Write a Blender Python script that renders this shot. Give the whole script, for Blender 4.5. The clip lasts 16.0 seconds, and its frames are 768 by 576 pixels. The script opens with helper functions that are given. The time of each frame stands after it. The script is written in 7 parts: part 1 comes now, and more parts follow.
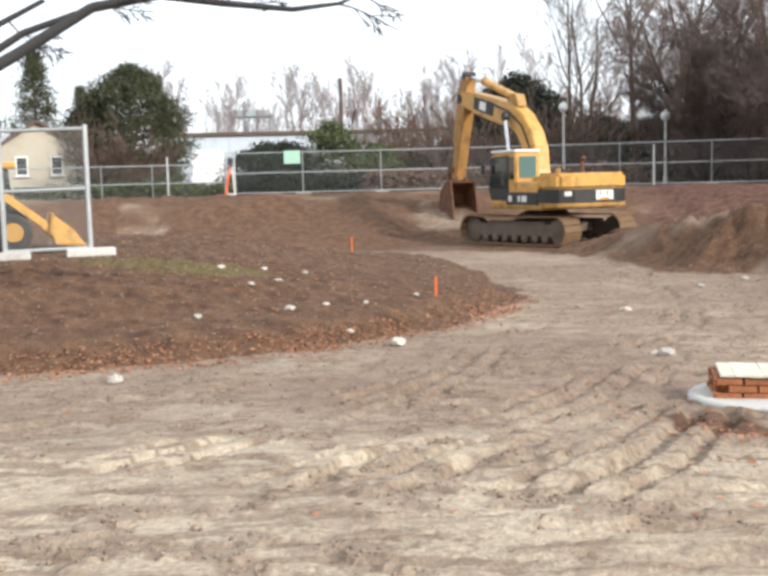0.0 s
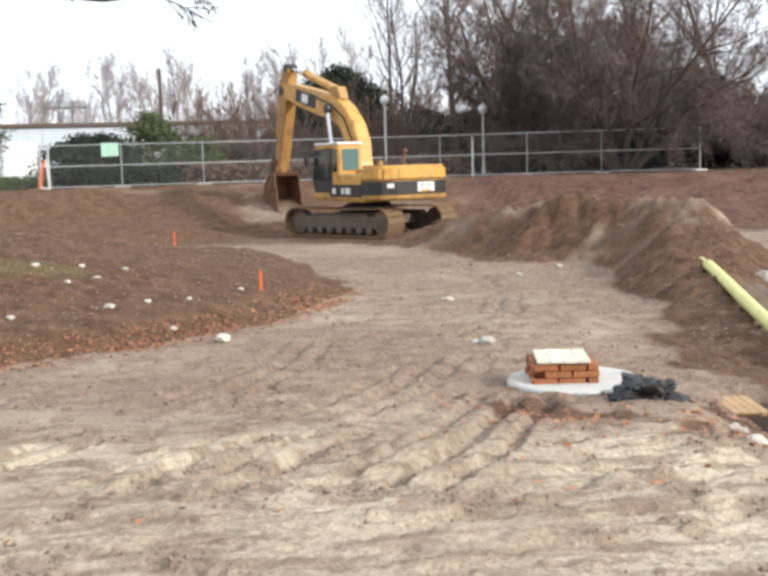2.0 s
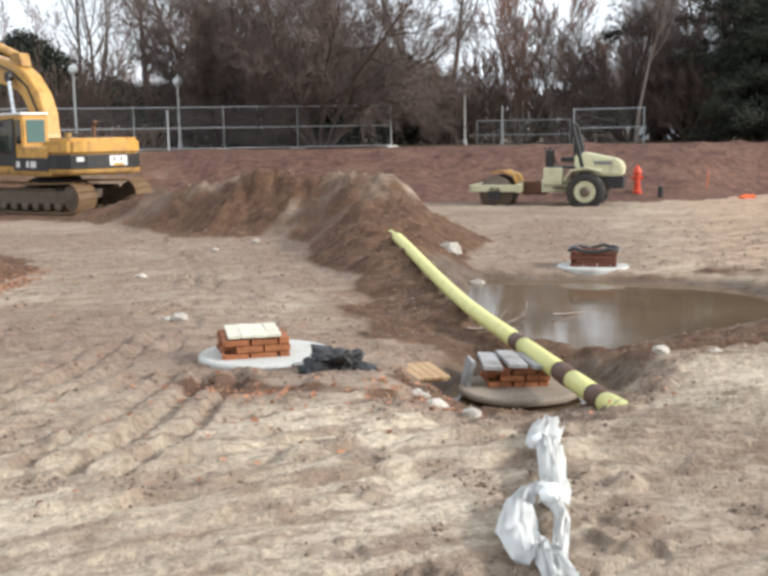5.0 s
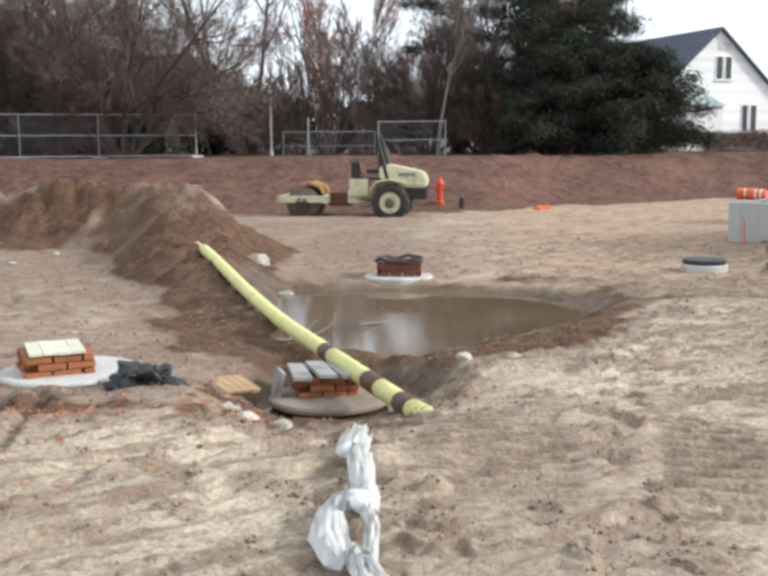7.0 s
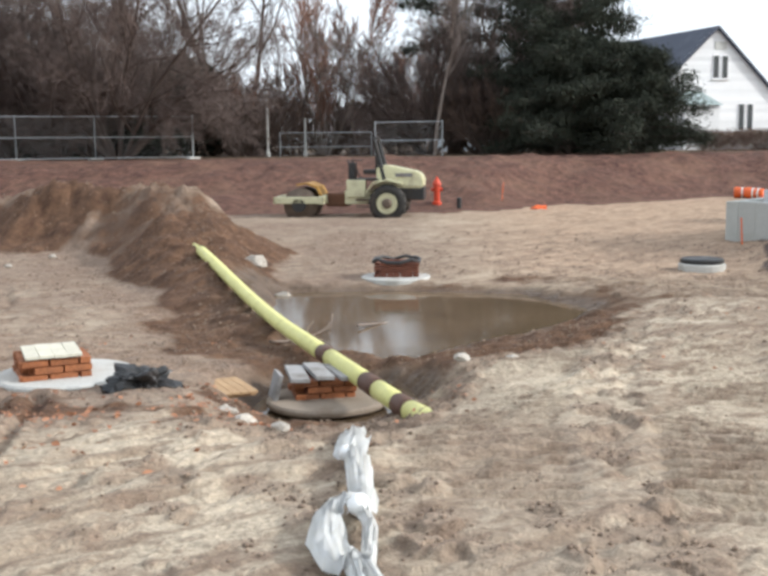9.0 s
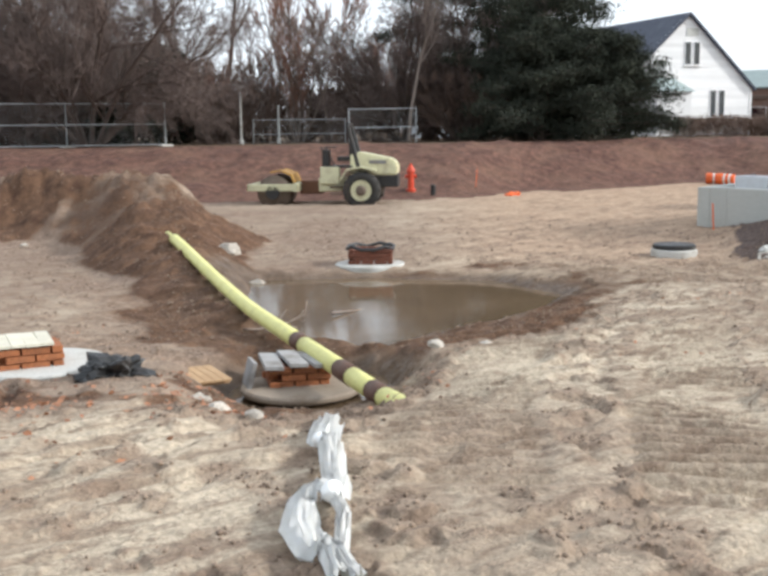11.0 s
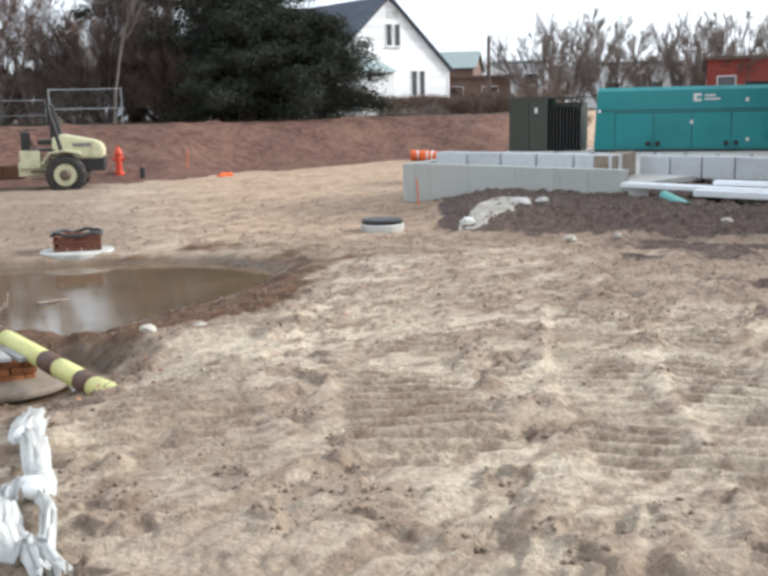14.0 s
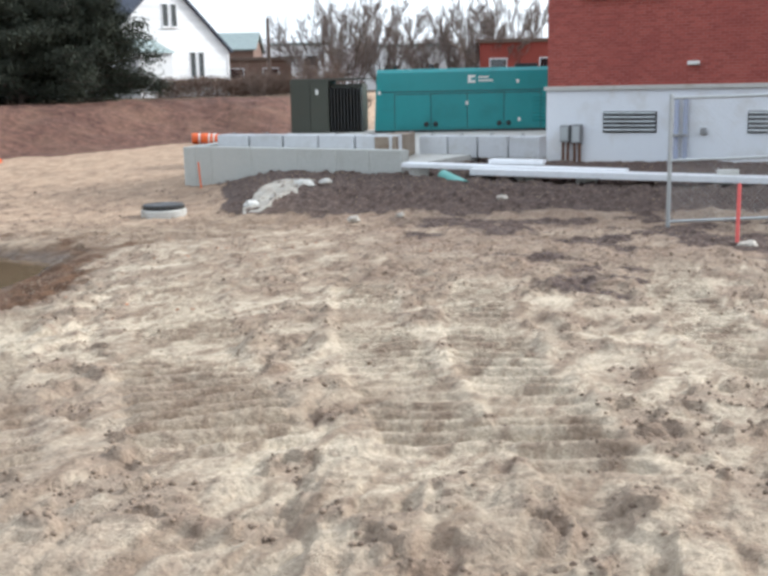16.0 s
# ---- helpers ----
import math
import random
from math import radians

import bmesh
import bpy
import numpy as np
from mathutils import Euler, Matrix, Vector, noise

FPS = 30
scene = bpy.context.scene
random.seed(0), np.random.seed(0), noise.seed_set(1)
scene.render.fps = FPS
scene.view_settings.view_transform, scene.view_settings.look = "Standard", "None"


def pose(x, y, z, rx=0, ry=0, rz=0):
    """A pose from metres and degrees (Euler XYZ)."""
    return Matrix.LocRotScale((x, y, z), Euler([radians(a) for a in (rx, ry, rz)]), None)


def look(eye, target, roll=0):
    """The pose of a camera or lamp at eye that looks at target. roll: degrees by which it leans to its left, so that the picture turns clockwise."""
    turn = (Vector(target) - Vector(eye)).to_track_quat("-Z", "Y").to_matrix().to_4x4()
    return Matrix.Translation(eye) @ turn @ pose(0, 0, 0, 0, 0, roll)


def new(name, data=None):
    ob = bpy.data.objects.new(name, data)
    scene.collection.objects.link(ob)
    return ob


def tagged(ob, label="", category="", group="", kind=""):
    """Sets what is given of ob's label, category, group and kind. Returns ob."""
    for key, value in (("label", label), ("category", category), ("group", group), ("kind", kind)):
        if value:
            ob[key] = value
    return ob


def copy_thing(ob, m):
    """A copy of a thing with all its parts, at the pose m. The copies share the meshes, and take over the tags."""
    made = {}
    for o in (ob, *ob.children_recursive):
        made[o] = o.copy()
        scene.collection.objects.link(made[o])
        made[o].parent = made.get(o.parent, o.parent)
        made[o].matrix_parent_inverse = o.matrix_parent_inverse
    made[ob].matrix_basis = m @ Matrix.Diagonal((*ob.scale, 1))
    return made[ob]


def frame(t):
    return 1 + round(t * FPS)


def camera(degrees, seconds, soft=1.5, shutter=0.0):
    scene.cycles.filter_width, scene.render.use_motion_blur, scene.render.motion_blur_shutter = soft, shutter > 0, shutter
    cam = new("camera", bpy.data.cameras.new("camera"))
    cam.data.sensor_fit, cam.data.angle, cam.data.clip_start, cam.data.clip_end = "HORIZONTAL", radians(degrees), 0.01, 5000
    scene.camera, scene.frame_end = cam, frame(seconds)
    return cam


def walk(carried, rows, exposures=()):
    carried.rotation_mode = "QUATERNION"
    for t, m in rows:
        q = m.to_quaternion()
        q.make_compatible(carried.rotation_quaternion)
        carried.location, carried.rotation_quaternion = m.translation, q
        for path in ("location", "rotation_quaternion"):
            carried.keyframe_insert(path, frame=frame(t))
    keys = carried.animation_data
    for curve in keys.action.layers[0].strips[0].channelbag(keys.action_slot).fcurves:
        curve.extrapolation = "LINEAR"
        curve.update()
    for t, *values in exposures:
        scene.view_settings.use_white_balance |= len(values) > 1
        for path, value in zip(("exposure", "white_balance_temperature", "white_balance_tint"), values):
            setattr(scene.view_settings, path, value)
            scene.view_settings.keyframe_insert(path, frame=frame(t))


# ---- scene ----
cam = camera(40.0, 16.0, soft=3.4)
PATH = [
    (0.0, pose(-0.152, -0.031, 1.689, 84.053, 1.447, -0.500)),
    (0.5, pose(-0.162, -0.026, 1.703, 83.890, 1.681, -3.086)),
    (1.0, pose(-0.153, -0.013, 1.712, 83.785, 1.663, -4.910)),
    (1.5, pose(-0.139, -0.005, 1.715, 83.586, 1.573, -7.068)),
    (2.0, pose(-0.121, -0.000, 1.711, 83.361, 1.656, -9.966)),
    (2.5, pose(-0.100, -0.014, 1.711, 83.131, 1.623, -12.315)),
    (3.0, pose(-0.078, -0.030, 1.708, 82.747, 1.484, -14.917)),
    (3.5, pose(-0.058, -0.028, 1.706, 82.439, 1.317, -17.217)),
    (4.0, pose(-0.044, -0.021, 1.699, 82.006, 1.319, -19.553)),
    (4.5, pose(-0.003, 0.047, 1.690, 81.543, 1.252, -22.990)),
    (5.0, pose(0.030, 0.075, 1.685, 81.678, 0.881, -26.030)),
    (7.5, pose(-0.020, -0.005, 1.717, 82.181, 0.305, -37.118)),
    (8.0, pose(0.004, 0.027, 1.717, 82.355, 0.307, -36.832)),
    (10.5, pose(0.007, 0.019, 1.711, 81.593, 0.807, -36.650)),
    (11.0, pose(0.012, 0.012, 1.715, 81.441, 0.679, -37.974)),
    (11.5, pose(0.034, 0.023, 1.714, 81.375, 0.737, -40.236)),
    (12.0, pose(0.062, 0.039, 1.702, 81.469, 0.732, -43.146)),
    (12.5, pose(0.071, 0.032, 1.697, 81.584, 1.392, -45.791)),
    (13.0, pose(0.081, 0.022, 1.693, 81.471, 1.204, -48.322)),
    (13.5, pose(0.084, -0.007, 1.694, 80.961, 1.438, -51.401)),
    (14.0, pose(0.078, -0.026, 1.689, 80.186, 1.102, -53.370)),
    (14.5, pose(0.111, -0.029, 1.688, 79.775, 1.725, -54.753)),
    (15.0, pose(0.117, -0.018, 1.679, 79.256, 1.382, -58.474)),
    (15.5, pose(0.165, -0.017, 1.680, 79.105, 1.203, -61.516)),
    (16.0, pose(0.175, -0.021, 1.678, 79.012, 1.210, -64.974)),
]
walk(cam, PATH, exposures=[(0.0, 0.38, 6250, 9), (5.0, 0.29, 6150, 9), (8.0, 0.22, 6050, 8.5), (12.0, 0.27, 6100, 8.5), (16.0, 0.41, 5900, 8)])

# ---- light: pale overcast winter sky with a faint low sun ----
SUN_EL, SUN_AZ = radians(27), radians(130)
world = bpy.data.worlds.new("world")
scene.world = world
world.use_nodes = True
wn, wl = world.node_tree.nodes, world.node_tree.links
sky = wn.new("ShaderNodeTexSky")
sky.sky_type, sky.sun_disc = "NISHITA", False
sky.sun_elevation, sky.sun_rotation = SUN_EL, SUN_AZ
sky.air_density, sky.dust_density, sky.ozone_density = 1.0, 4.0, 1.0
haze = wn.new("ShaderNodeMix")
haze.data_type = "RGBA"
haze.inputs[0].default_value = 0.72
wl.new(sky.outputs[0], haze.inputs[6])
haze.inputs[7].default_value = (9.6, 9.9, 10.2, 1)
wl.new(haze.outputs[2], wn["Background"].inputs[0])
wn["Background"].inputs[1].default_value = 0.129
sun = new("sun", bpy.data.lights.new("sun", "SUN"))
sun.data.energy, sun.data.angle, sun.data.color = 3.1, radians(6), (1.0, 0.95, 0.88)
sun.matrix_world = look((0, 0, 0), (-math.sin(SUN_AZ) * math.cos(SUN_EL), -math.cos(SUN_AZ) * math.cos(SUN_EL), -math.sin(SUN_EL)))


# ---- numeric helpers ----
def value_noise(x, y, seed=0):
    """Smooth noise in -1..1 on arrays."""
    xi, yi = np.floor(x).astype(np.int64), np.floor(y).astype(np.int64)
    xf, yf = x - xi, y - yi
    u, v = xf * xf * (3 - 2 * xf), yf * yf * (3 - 2 * yf)

    def rnd(a, b):
        n = (a * 374761393 + b * 668265263 + seed * 974711) & 0x7FFFFFFF
        n = ((n ^ (n >> 13)) * 1274126177) & 0x7FFFFFFF
        return ((n ^ (n >> 16)) & 0xFFFF) / 32767.5 - 1
    top = rnd(xi, yi) * (1 - u) + rnd(xi + 1, yi) * u
    low = rnd(xi, yi + 1) * (1 - u) + rnd(xi + 1, yi + 1) * u
    return top * (1 - v) + low * v


def fractal(x, y, size, octaves=3, seed=0):
    out, amp, tot = 0, 1.0, 0
    for k in range(octaves):
        out = out + amp * value_noise(x / size * 2 ** k + 17.3 * k, y / size * 2 ** k - 9.1 * k, seed + k)
        tot += amp
        amp *= 0.5
    return out / tot


def smooth(a, b, x):
    t = np.clip((np.asarray(x, float) - a) / (b - a), 0, 1)
    return t * t * (3 - 2 * t)


def bump_at(x, y, cx, cy, rx, ry, turn=0.0):
    """1 at the middle of an ellipse, falling smoothly to 0 at its rim."""
    c, s = math.cos(radians(turn)), math.sin(radians(turn))
    dx, dy = x - cx, y - cy
    return 1 - smooth(0.0, 1.0, np.hypot((dx * c + dy * s) / rx, (dy * c - dx * s) / ry))


def spot(az, d):
    """Plan place from a bearing (degrees, clockwise from +y) and a distance."""
    return d * math.sin(radians(az)), d * math.cos(radians(az))


WATER = -0.80


def berm_reach(x, y):
    """0 in the middle of the raised brown bank of soil, 1 at its foot."""
    wob = 0.02 * fractal(x, y, 3.0, 2, 5) + 0.012 * fractal(x, y, 0.8, 2, 6)
    yc = y - 21.6 - 1.6 * smooth(-2.0, 3.0, x)
    return (np.abs((x + 15.5) / 18.2) ** 3 + np.abs(yc / 11.1) ** 3) ** (1 / 3) + wob


def berm_mask(x, y):
    """1 on the raised brown bank of soil, 0 on the dug floor; a low step runs along its foot."""
    q = berm_reach(x, y)
    return 0.3 * (1 - smooth(0.93, 0.995, q)) + 0.7 * (1 - smooth(0.62, 0.95, q))


def bank_edge(az):
    """Distance of the foot of the far bank, by bearing."""
    return 38.5 - 2.5 * smooth(14, 26, az) + 4.5 * smooth(41, 47, az) + 6.5 * smooth(47.5, 56, az) + 30.0 * smooth(58, 70, az)


def rut(x, y, wear, x0, y0, x1, y1, bow, wide, pitch, deep):
    """One caterpillar print or wheel groove: a shallow trough from one place to another, bowed to its left; wear: shared noises."""
    ln = math.hypot(x1 - x0, y1 - y0)
    ux, uy = (x1 - x0) / ln, (y1 - y0) / ln
    s = (x - x0) * ux + (y - y0) * uy
    u = s / ln
    n = (y - y0) * ux - (x - x0) * uy - bow * (1 - (2 * u - 1) ** 2) + wear[0]
    ends = smooth(-0.05, 0.06, u) * (1 - smooth(0.94, 1.05, u))
    inside = (1 - smooth(0.42 * wide, 0.58 * wide, np.abs(n))) * ends
    ends = ends * wear[1] if pitch < 0.1 else ends
    inside = inside * wear[1] if pitch < 0.1 else inside
    lip = np.exp(-((np.abs(n) - 0.62 * wide) / 0.09) ** 2) * ends
    saw = ((s + wear[2]) / pitch) % 1
    bar = np.where(saw < 0.22, saw / 0.22, (1 - saw) / 0.78)
    return inside * (-deep + 0.09 * wear[3] * (bar - 0.4) * (pitch > 0.1)) + 0.5 * deep * lip * wear[4]


def trodden(x, y):
    """1 where a machine's tracks have pressed the sand flat."""
    out = np.zeros(np.shape(x))
    for x0, y0, x1, y1, bow, wide, pitch, deep in RUTS:
        if pitch > 0.1:
            ln = math.hypot(x1 - x0, y1 - y0)
            ux, uy = (x1 - x0) / ln, (y1 - y0) / ln
            u = ((x - x0) * ux + (y - y0) * uy) / ln
            n = (y - y0) * ux - (x - x0) * uy - bow * (1 - (2 * u - 1) ** 2)
            out = np.maximum(out, (1 - smooth(0.45 * wide, 0.65 * wide, np.abs(n))) * smooth(-0.05, 0.06, u) * (1 - smooth(0.9, 1.05, u)))
    return out


def churn(x, y):
    """1 where brown crumbs have been turned up."""
    v = 0.38 * fractal(x, y, 1.3, 3, 33) + 1.15 * fractal(x, y, 0.26, 3, 34) - 0.14 * (1 - smooth(12, 30, np.degrees(np.arctan2(x, y)))) * (1 - smooth(9, 12, np.hypot(x, y))) - 0.55 * trodden(x, y) - 0.05 * (1 - smooth(3.5, 6.0, np.hypot(x, y)))
    az = np.degrees(np.arctan2(x, y))
    v = v + 0.46 * smooth(8, 12, np.hypot(x, y)) * smooth(58, 68, az) + 0.45 * smooth(0.03, 0.2, pit(x, y))
    return smooth(-0.16, 0.24, v)


# caterpillar prints with cross bars, then bundles of thin wheel grooves
RUTS = [
    (4.2, 2.7, 9.6, 6.9, 0.15, 0.80, 0.22, 0.02), (4.6, 1.7, 9.8, 4.7, 0.15, 0.60, 0.20, 0.025),
    (4.4, 0.9, 10.6, 3.7, 0.25, 0.55, 0.24, 0.025), (3.4, 3.5, 8.0, 7.8, 0.2, 0.70, 0.19, 0.02),
    (3.4, 4.2, 6.6, 6.6, 0.15, 0.55, 0.20, 0.02), (5.4, -0.3, 13.0, 2.2, 0.3, 0.60, 0.24, 0.025),
    (-3.4, 4.6, 5.2, 4.0, 0.5, 0.3, 0.05, 0.03), (-2.6, 3.2, 5.6, 2.4, 0.4, 0.3, 0.05, 0.03),
]
for x0, y0, x1, y1, bow, count in ((-0.9, 6.1, 2.6, 12.6, -0.3, 4), (-2.3, 6.7, 0.9, 13.2, -0.4, 3), (0.5, 5.6, 2.2, 9.0, -0.15, 3), (2.4, 12.5, 5.4, 24.0, -0.9, 3)):
    for k in range(count):
        RUTS.append((x0 + 0.30 * k, y0 - 0.13 * k, x1 + 0.27 * k, y1 - 0.1 * k, bow, 0.12 + 0.04 * (k % 2), 0.05, 0.042 + 0.01 * ((k * 2) % 3)))


def outline_depth(x, y, pts):
    """How far inside a closed outline a place lies; negative outside."""
    near = np.full(np.shape(x), 1e9)
    inside = np.zeros(np.shape(x), bool)
    for (x0, y0), (x1, y1) in zip(pts, pts[1:] + pts[:1]):
        dx, dy = x1 - x0, y1 - y0
        u = np.clip(((x - x0) * dx + (y - y0) * dy) / (dx * dx + dy * dy), 0, 1)
        near = np.minimum(near, np.hypot(x - x0 - u * dx, y - y0 - u * dy))
        inside ^= ((y0 > y) != (y1 > y)) & (x < dx * (y - y0) / (dy if dy else 1e-9) + x0)
    return np.where(inside, near, -near)


PUDDLE = [(7.2, 12.4), (8.0, 14.6), (8.9, 15.7), (10.2, 14.7), (11.2, 13.7), (12.1, 12.5), (11.9, 10.7), (10.6, 10.1), (9.4, 9.8), (8.0, 9.55), (7.1, 9.3), (6.7, 10.6)]


def basin(x, y):
    """1 in the flooded hollows."""
    a = smooth(-0.55, 0.55, outline_depth(x, y, PUDDLE) + 0.14 * fractal(x, y, 0.9, 2, 61))
    c = smooth(0.0, 0.6, bump_at(x, y, 5.5, 8.3, 1.7, 1.35, 20) + 0.08 * fractal(x, y, 0.8, 2, 62))
    return np.maximum(a, c)


def litter_mask(x, y):
    """The patch of brown crumbs and leaves before the two nearer manholes."""
    a = smooth(0.0, 0.5, bump_at(x, y, 3.0, 7.4, 1.9, 1.0, -50))
    b = smooth(0.0, 0.5, bump_at(x, y, 4.3, 7.5, 1.1, 0.8, -35))
    return np.maximum(a, b)


def pit(x, y):
    """The wide shallow dip round the flooded hollows."""
    low = 0.03 * smooth(0, 0.45, bump_at(x, y, 3.25, 8.9, 2.2, 2.2))
    low = np.maximum(low, 0.22 * smooth(0, 0.7, bump_at(x, y, 8.2, 11.2, 6.0, 5.2, 30)))
    return np.maximum(low, 0.37 * smooth(0, 0.95, bump_at(x, y, 5.3, 7.9, 4.3, 1.8, 56)))


# ridge of the soil heap and of the dike that carries the pipe: place, height over the floor, half width
RIDGE = [(6.6, 31.0, 0.45, 2.0), (7.9, 27.6, 0.95, 2.3), (8.9, 25.3, 1.32, 2.7), (10.5, 23.6, 1.30, 2.7), (10.2, 21.0, 1.02, 2.3), (8.65, 17.6, 0.60, 1.7), (7.6, 14.3, 0.30, 1.3), (6.7, 11.6, 0.12, 1.0)]


def mound_height(x, y):
    wob = 1 + 0.22 * fractal(x, y, 1.6, 3, 12) + 0.10 * fractal(x, y, 0.5, 2, 13)
    out = np.zeros(np.shape(x))
    for (x0, y0, h0, w0), (x1, y1, h1, w1) in zip(RIDGE, RIDGE[1:]):
        dx, dy = x1 - x0, y1 - y0
        u = np.clip(((x - x0) * dx + (y - y0) * dy) / (dx * dx + dy * dy), 0, 1)
        far = np.hypot(x - x0 - u * dx, y - y0 - u * dy) * wob / (w0 + (w1 - w0) * u)
        out = np.maximum(out, (h0 + (h1 - h0) * u) * (1 - smooth(0.12, 1.0, far)))
    return out


def mound_mask(x, y):
    return np.clip(mound_height(x, y) / 0.9, 0, 1.1)


def pile_mask(x, y):
    """Loose dark soil heaped before the concrete wall and the brick building."""
    d, az = np.hypot(x, y), np.degrees(np.arctan2(x, y))
    d = d + 0.55 * fractal(x, y, 1.4, 3, 18)
    return smooth(17.9, 20.4, d) * smooth(55.0, 59.5, az) * (1 - smooth(26, 30, d)) * (1 - 0.25 * smooth(68, 76, az)) * (az < 110)


def ground_z(x, y, fine=True):
    x, y = np.asarray(x, float), np.asarray(y, float)
    d, az = np.hypot(x, y), np.degrees(np.arctan2(x, y))
    z = -0.42 * smooth(4.0, 12.0, d) - 0.24 * smooth(11.0, 20.0, d)
    foot = bank_edge(az) + 1.2 * fractal(x, y, 6.0, 2, 3)
    front = (az > -100) & (az < 130)
    z = z + 1.72 * np.where(front, smooth(0, 8.5, d - foot), 0)
    z = z + (1.02 + 0.10 * fractal(x, y, 4, 2, 8)) * berm_mask(x, y)
    # heaps beside the machine and the soil dike that carries the pipe
    z = z + 0.22 * bump_at(x, y, *spot(-6.0, 36.5), 6.5, 2.2, 5) * (1 + 0.2 * fractal(x, y, 1.5, 2, 15))
    z = z + 0.45 * bump_at(x, y, *spot(-8.0, 36.0), 4.5, 1.8, 4) * (1 + 0.3 * fractal(x, y, 1.2, 2, 16)) + 0.4 * bump_at(x, y, *spot(-1.5, 37.0), 3.2, 1.6, -8)
    # rubble pushed up right of the machine
    z = z + 0.55 * smooth(0.1, 0.8, bump_at(x, y, *spot(15.0, 35.0), 3.6, 2.6, -10) * (1 + 0.4 * fractal(x, y, 1.1, 3, 14)))
    mh = mound_height(x, y)
    mm = np.clip(mh / 0.9, 0, 1.1)
    z = z + mh * (1 + 0.16 * fractal(x, y, 1.3, 3, 17) + 0.22 * fractal(x, y, 0.55, 3, 19) + 0.08 * fractal(x, y, 0.26, 2, 24))
    z = z + 0.16 * np.where(front, smooth(-1, 3, d - foot) * (1 - smooth(8, 11, d - foot)), 0) * (fractal(x, y, 2.2, 3, 20) + 0.9 * fractal(x, y, 0.7, 2, 23))
    # basin with standing water
    z = z - 0.26 * basin(x, y) - pit(x, y) * (1 - 0.8 * mm.clip(0, 1))
    # soil thrown up against the concrete wall and the brick building
    z = z + 0.42 * pile_mask(x, y)
    if fine:
        near = 1 - smooth(25, 60, d)
        soft = 1 - 0.75 * smooth(0.45, 0.95, basin(x, y))
        flat = (1 - berm_mask(x, y)) * soft * (1 - mm.clip(0, 1))
        z = z + 0.02 * fractal(x, y, 1.1, 3, 21) * (0.3 + near) * soft
        crumb = churn(x, y)
        loose = 0.4 + 0.4 * smooth(22, 40, az)
        rough = (0.30 + 1.0 * crumb * loose + 0.9 * berm_mask(x, y) + 1.7 * mm + 0.9 * pile_mask(x, y)) * (1 - 0.7 * trodden(x, y))
        lumps = smooth(0.02, 0.16, fractal(x * 0.9 + 0.4 * y, y - 0.3 * x, 0.15, 3, 31)) - 0.3
        z = z + (0.042 * lumps + 0.014 * fractal(x, y, 0.45, 2, 36)) * near * soft * rough
        # long broken scrapes left by the machines
        u, v = 0.97 * x + 0.26 * y, 0.97 * y - 0.26 * x
        v = v + 0.25 * fractal(x, y, 2.0, 2, 38)
        scrape = smooth(-0.08, 0.14, value_noise(u / 0.7, v / 0.2, 51)) - 0.5 + smooth(-0.1, 0.12, value_noise(u / 0.35, v / 0.11, 53)) * 0.5
        gate = smooth(-0.25, 0.3, fractal(x, y, 1.6, 2, 39)) * (1 - smooth(9, 18, d)) * (1 - trodden(x, y))
        z = z + 0.036 * scrape * gate * flat
        # crossing remains of tread bars on the drier side
        u, v = 0.57 * x - 0.82 * y, 0.82 * x + 0.57 * y
        v = v + 0.18 * fractal(x, y, 1.2, 2, 48)
        comb = smooth(-0.2, 0.2, value_noise(u / 0.75, v / 0.17, 56)) - 0.5 + 0.8 * (smooth(-0.1, 0.12, value_noise(u / 0.32, v / 0.08, 57)) - 0.5)
        z = z + 0.017 * comb * flat * smooth(24, 38, az) * (1 - smooth(10, 16, d)) * smooth(-0.5, 0.1, fractal(x, y, 1.1, 2, 49)) * (1 - trodden(x, y))
        here = d < 27
        if here.any():
            xs, ys = x[here], y[here]
            wear = (0.10 * fractal(xs, ys, 1.7, 2, 43), smooth(-0.45, 0.1, fractal(xs, ys, 1.3, 2, 46)), 0.05 * fractal(xs, ys, 0.6, 2, 44),
                    (0.78 + 1.0 * fractal(xs, ys, 0.8, 2, 41)).clip(0.25, 1.2), 0.6 + 0.6 * fractal(xs, ys, 0.4, 2, 47))
            z[here] += sum(rut(xs, ys, wear, *r) for r in RUTS) * flat[here]
    return z


def gz(x, y):
    return float(ground_z(np.array([x]), np.array([y]))[0])


# ---- materials ----
def shader(name):
    m = bpy.data.materials.new(name)
    m.use_nodes = True
    return m, m.node_tree.nodes, m.node_tree.links, m.node_tree.nodes["Principled BSDF"]


def node_noise(n, l, coord, scale, detail=4.0, rough=0.6, stretch=None):
    t = n.new("ShaderNodeTexNoise")
    t.inputs["Scale"].default_value, t.inputs["Detail"].default_value, t.inputs["Roughness"].default_value = scale, detail, rough
    if stretch:
        mp = n.new("ShaderNodeMapping")
        mp.inputs["Scale"].default_value = stretch
        l.new(coord, mp.inputs[0])
        coord = mp.outputs[0]
    l.new(coord, t.inputs["Vector"])
    return t.outputs["Fac"]


def node_ramp(n, l, fac, lo, hi, a=0.0, b=1.0):
    r = n.new("ShaderNodeMapRange")
    r.inputs[1].default_value, r.inputs[2].default_value = lo, hi
    r.inputs[3].default_value, r.inputs[4].default_value = a, b
    l.new(fac, r.inputs[0])
    return r.outputs[0]


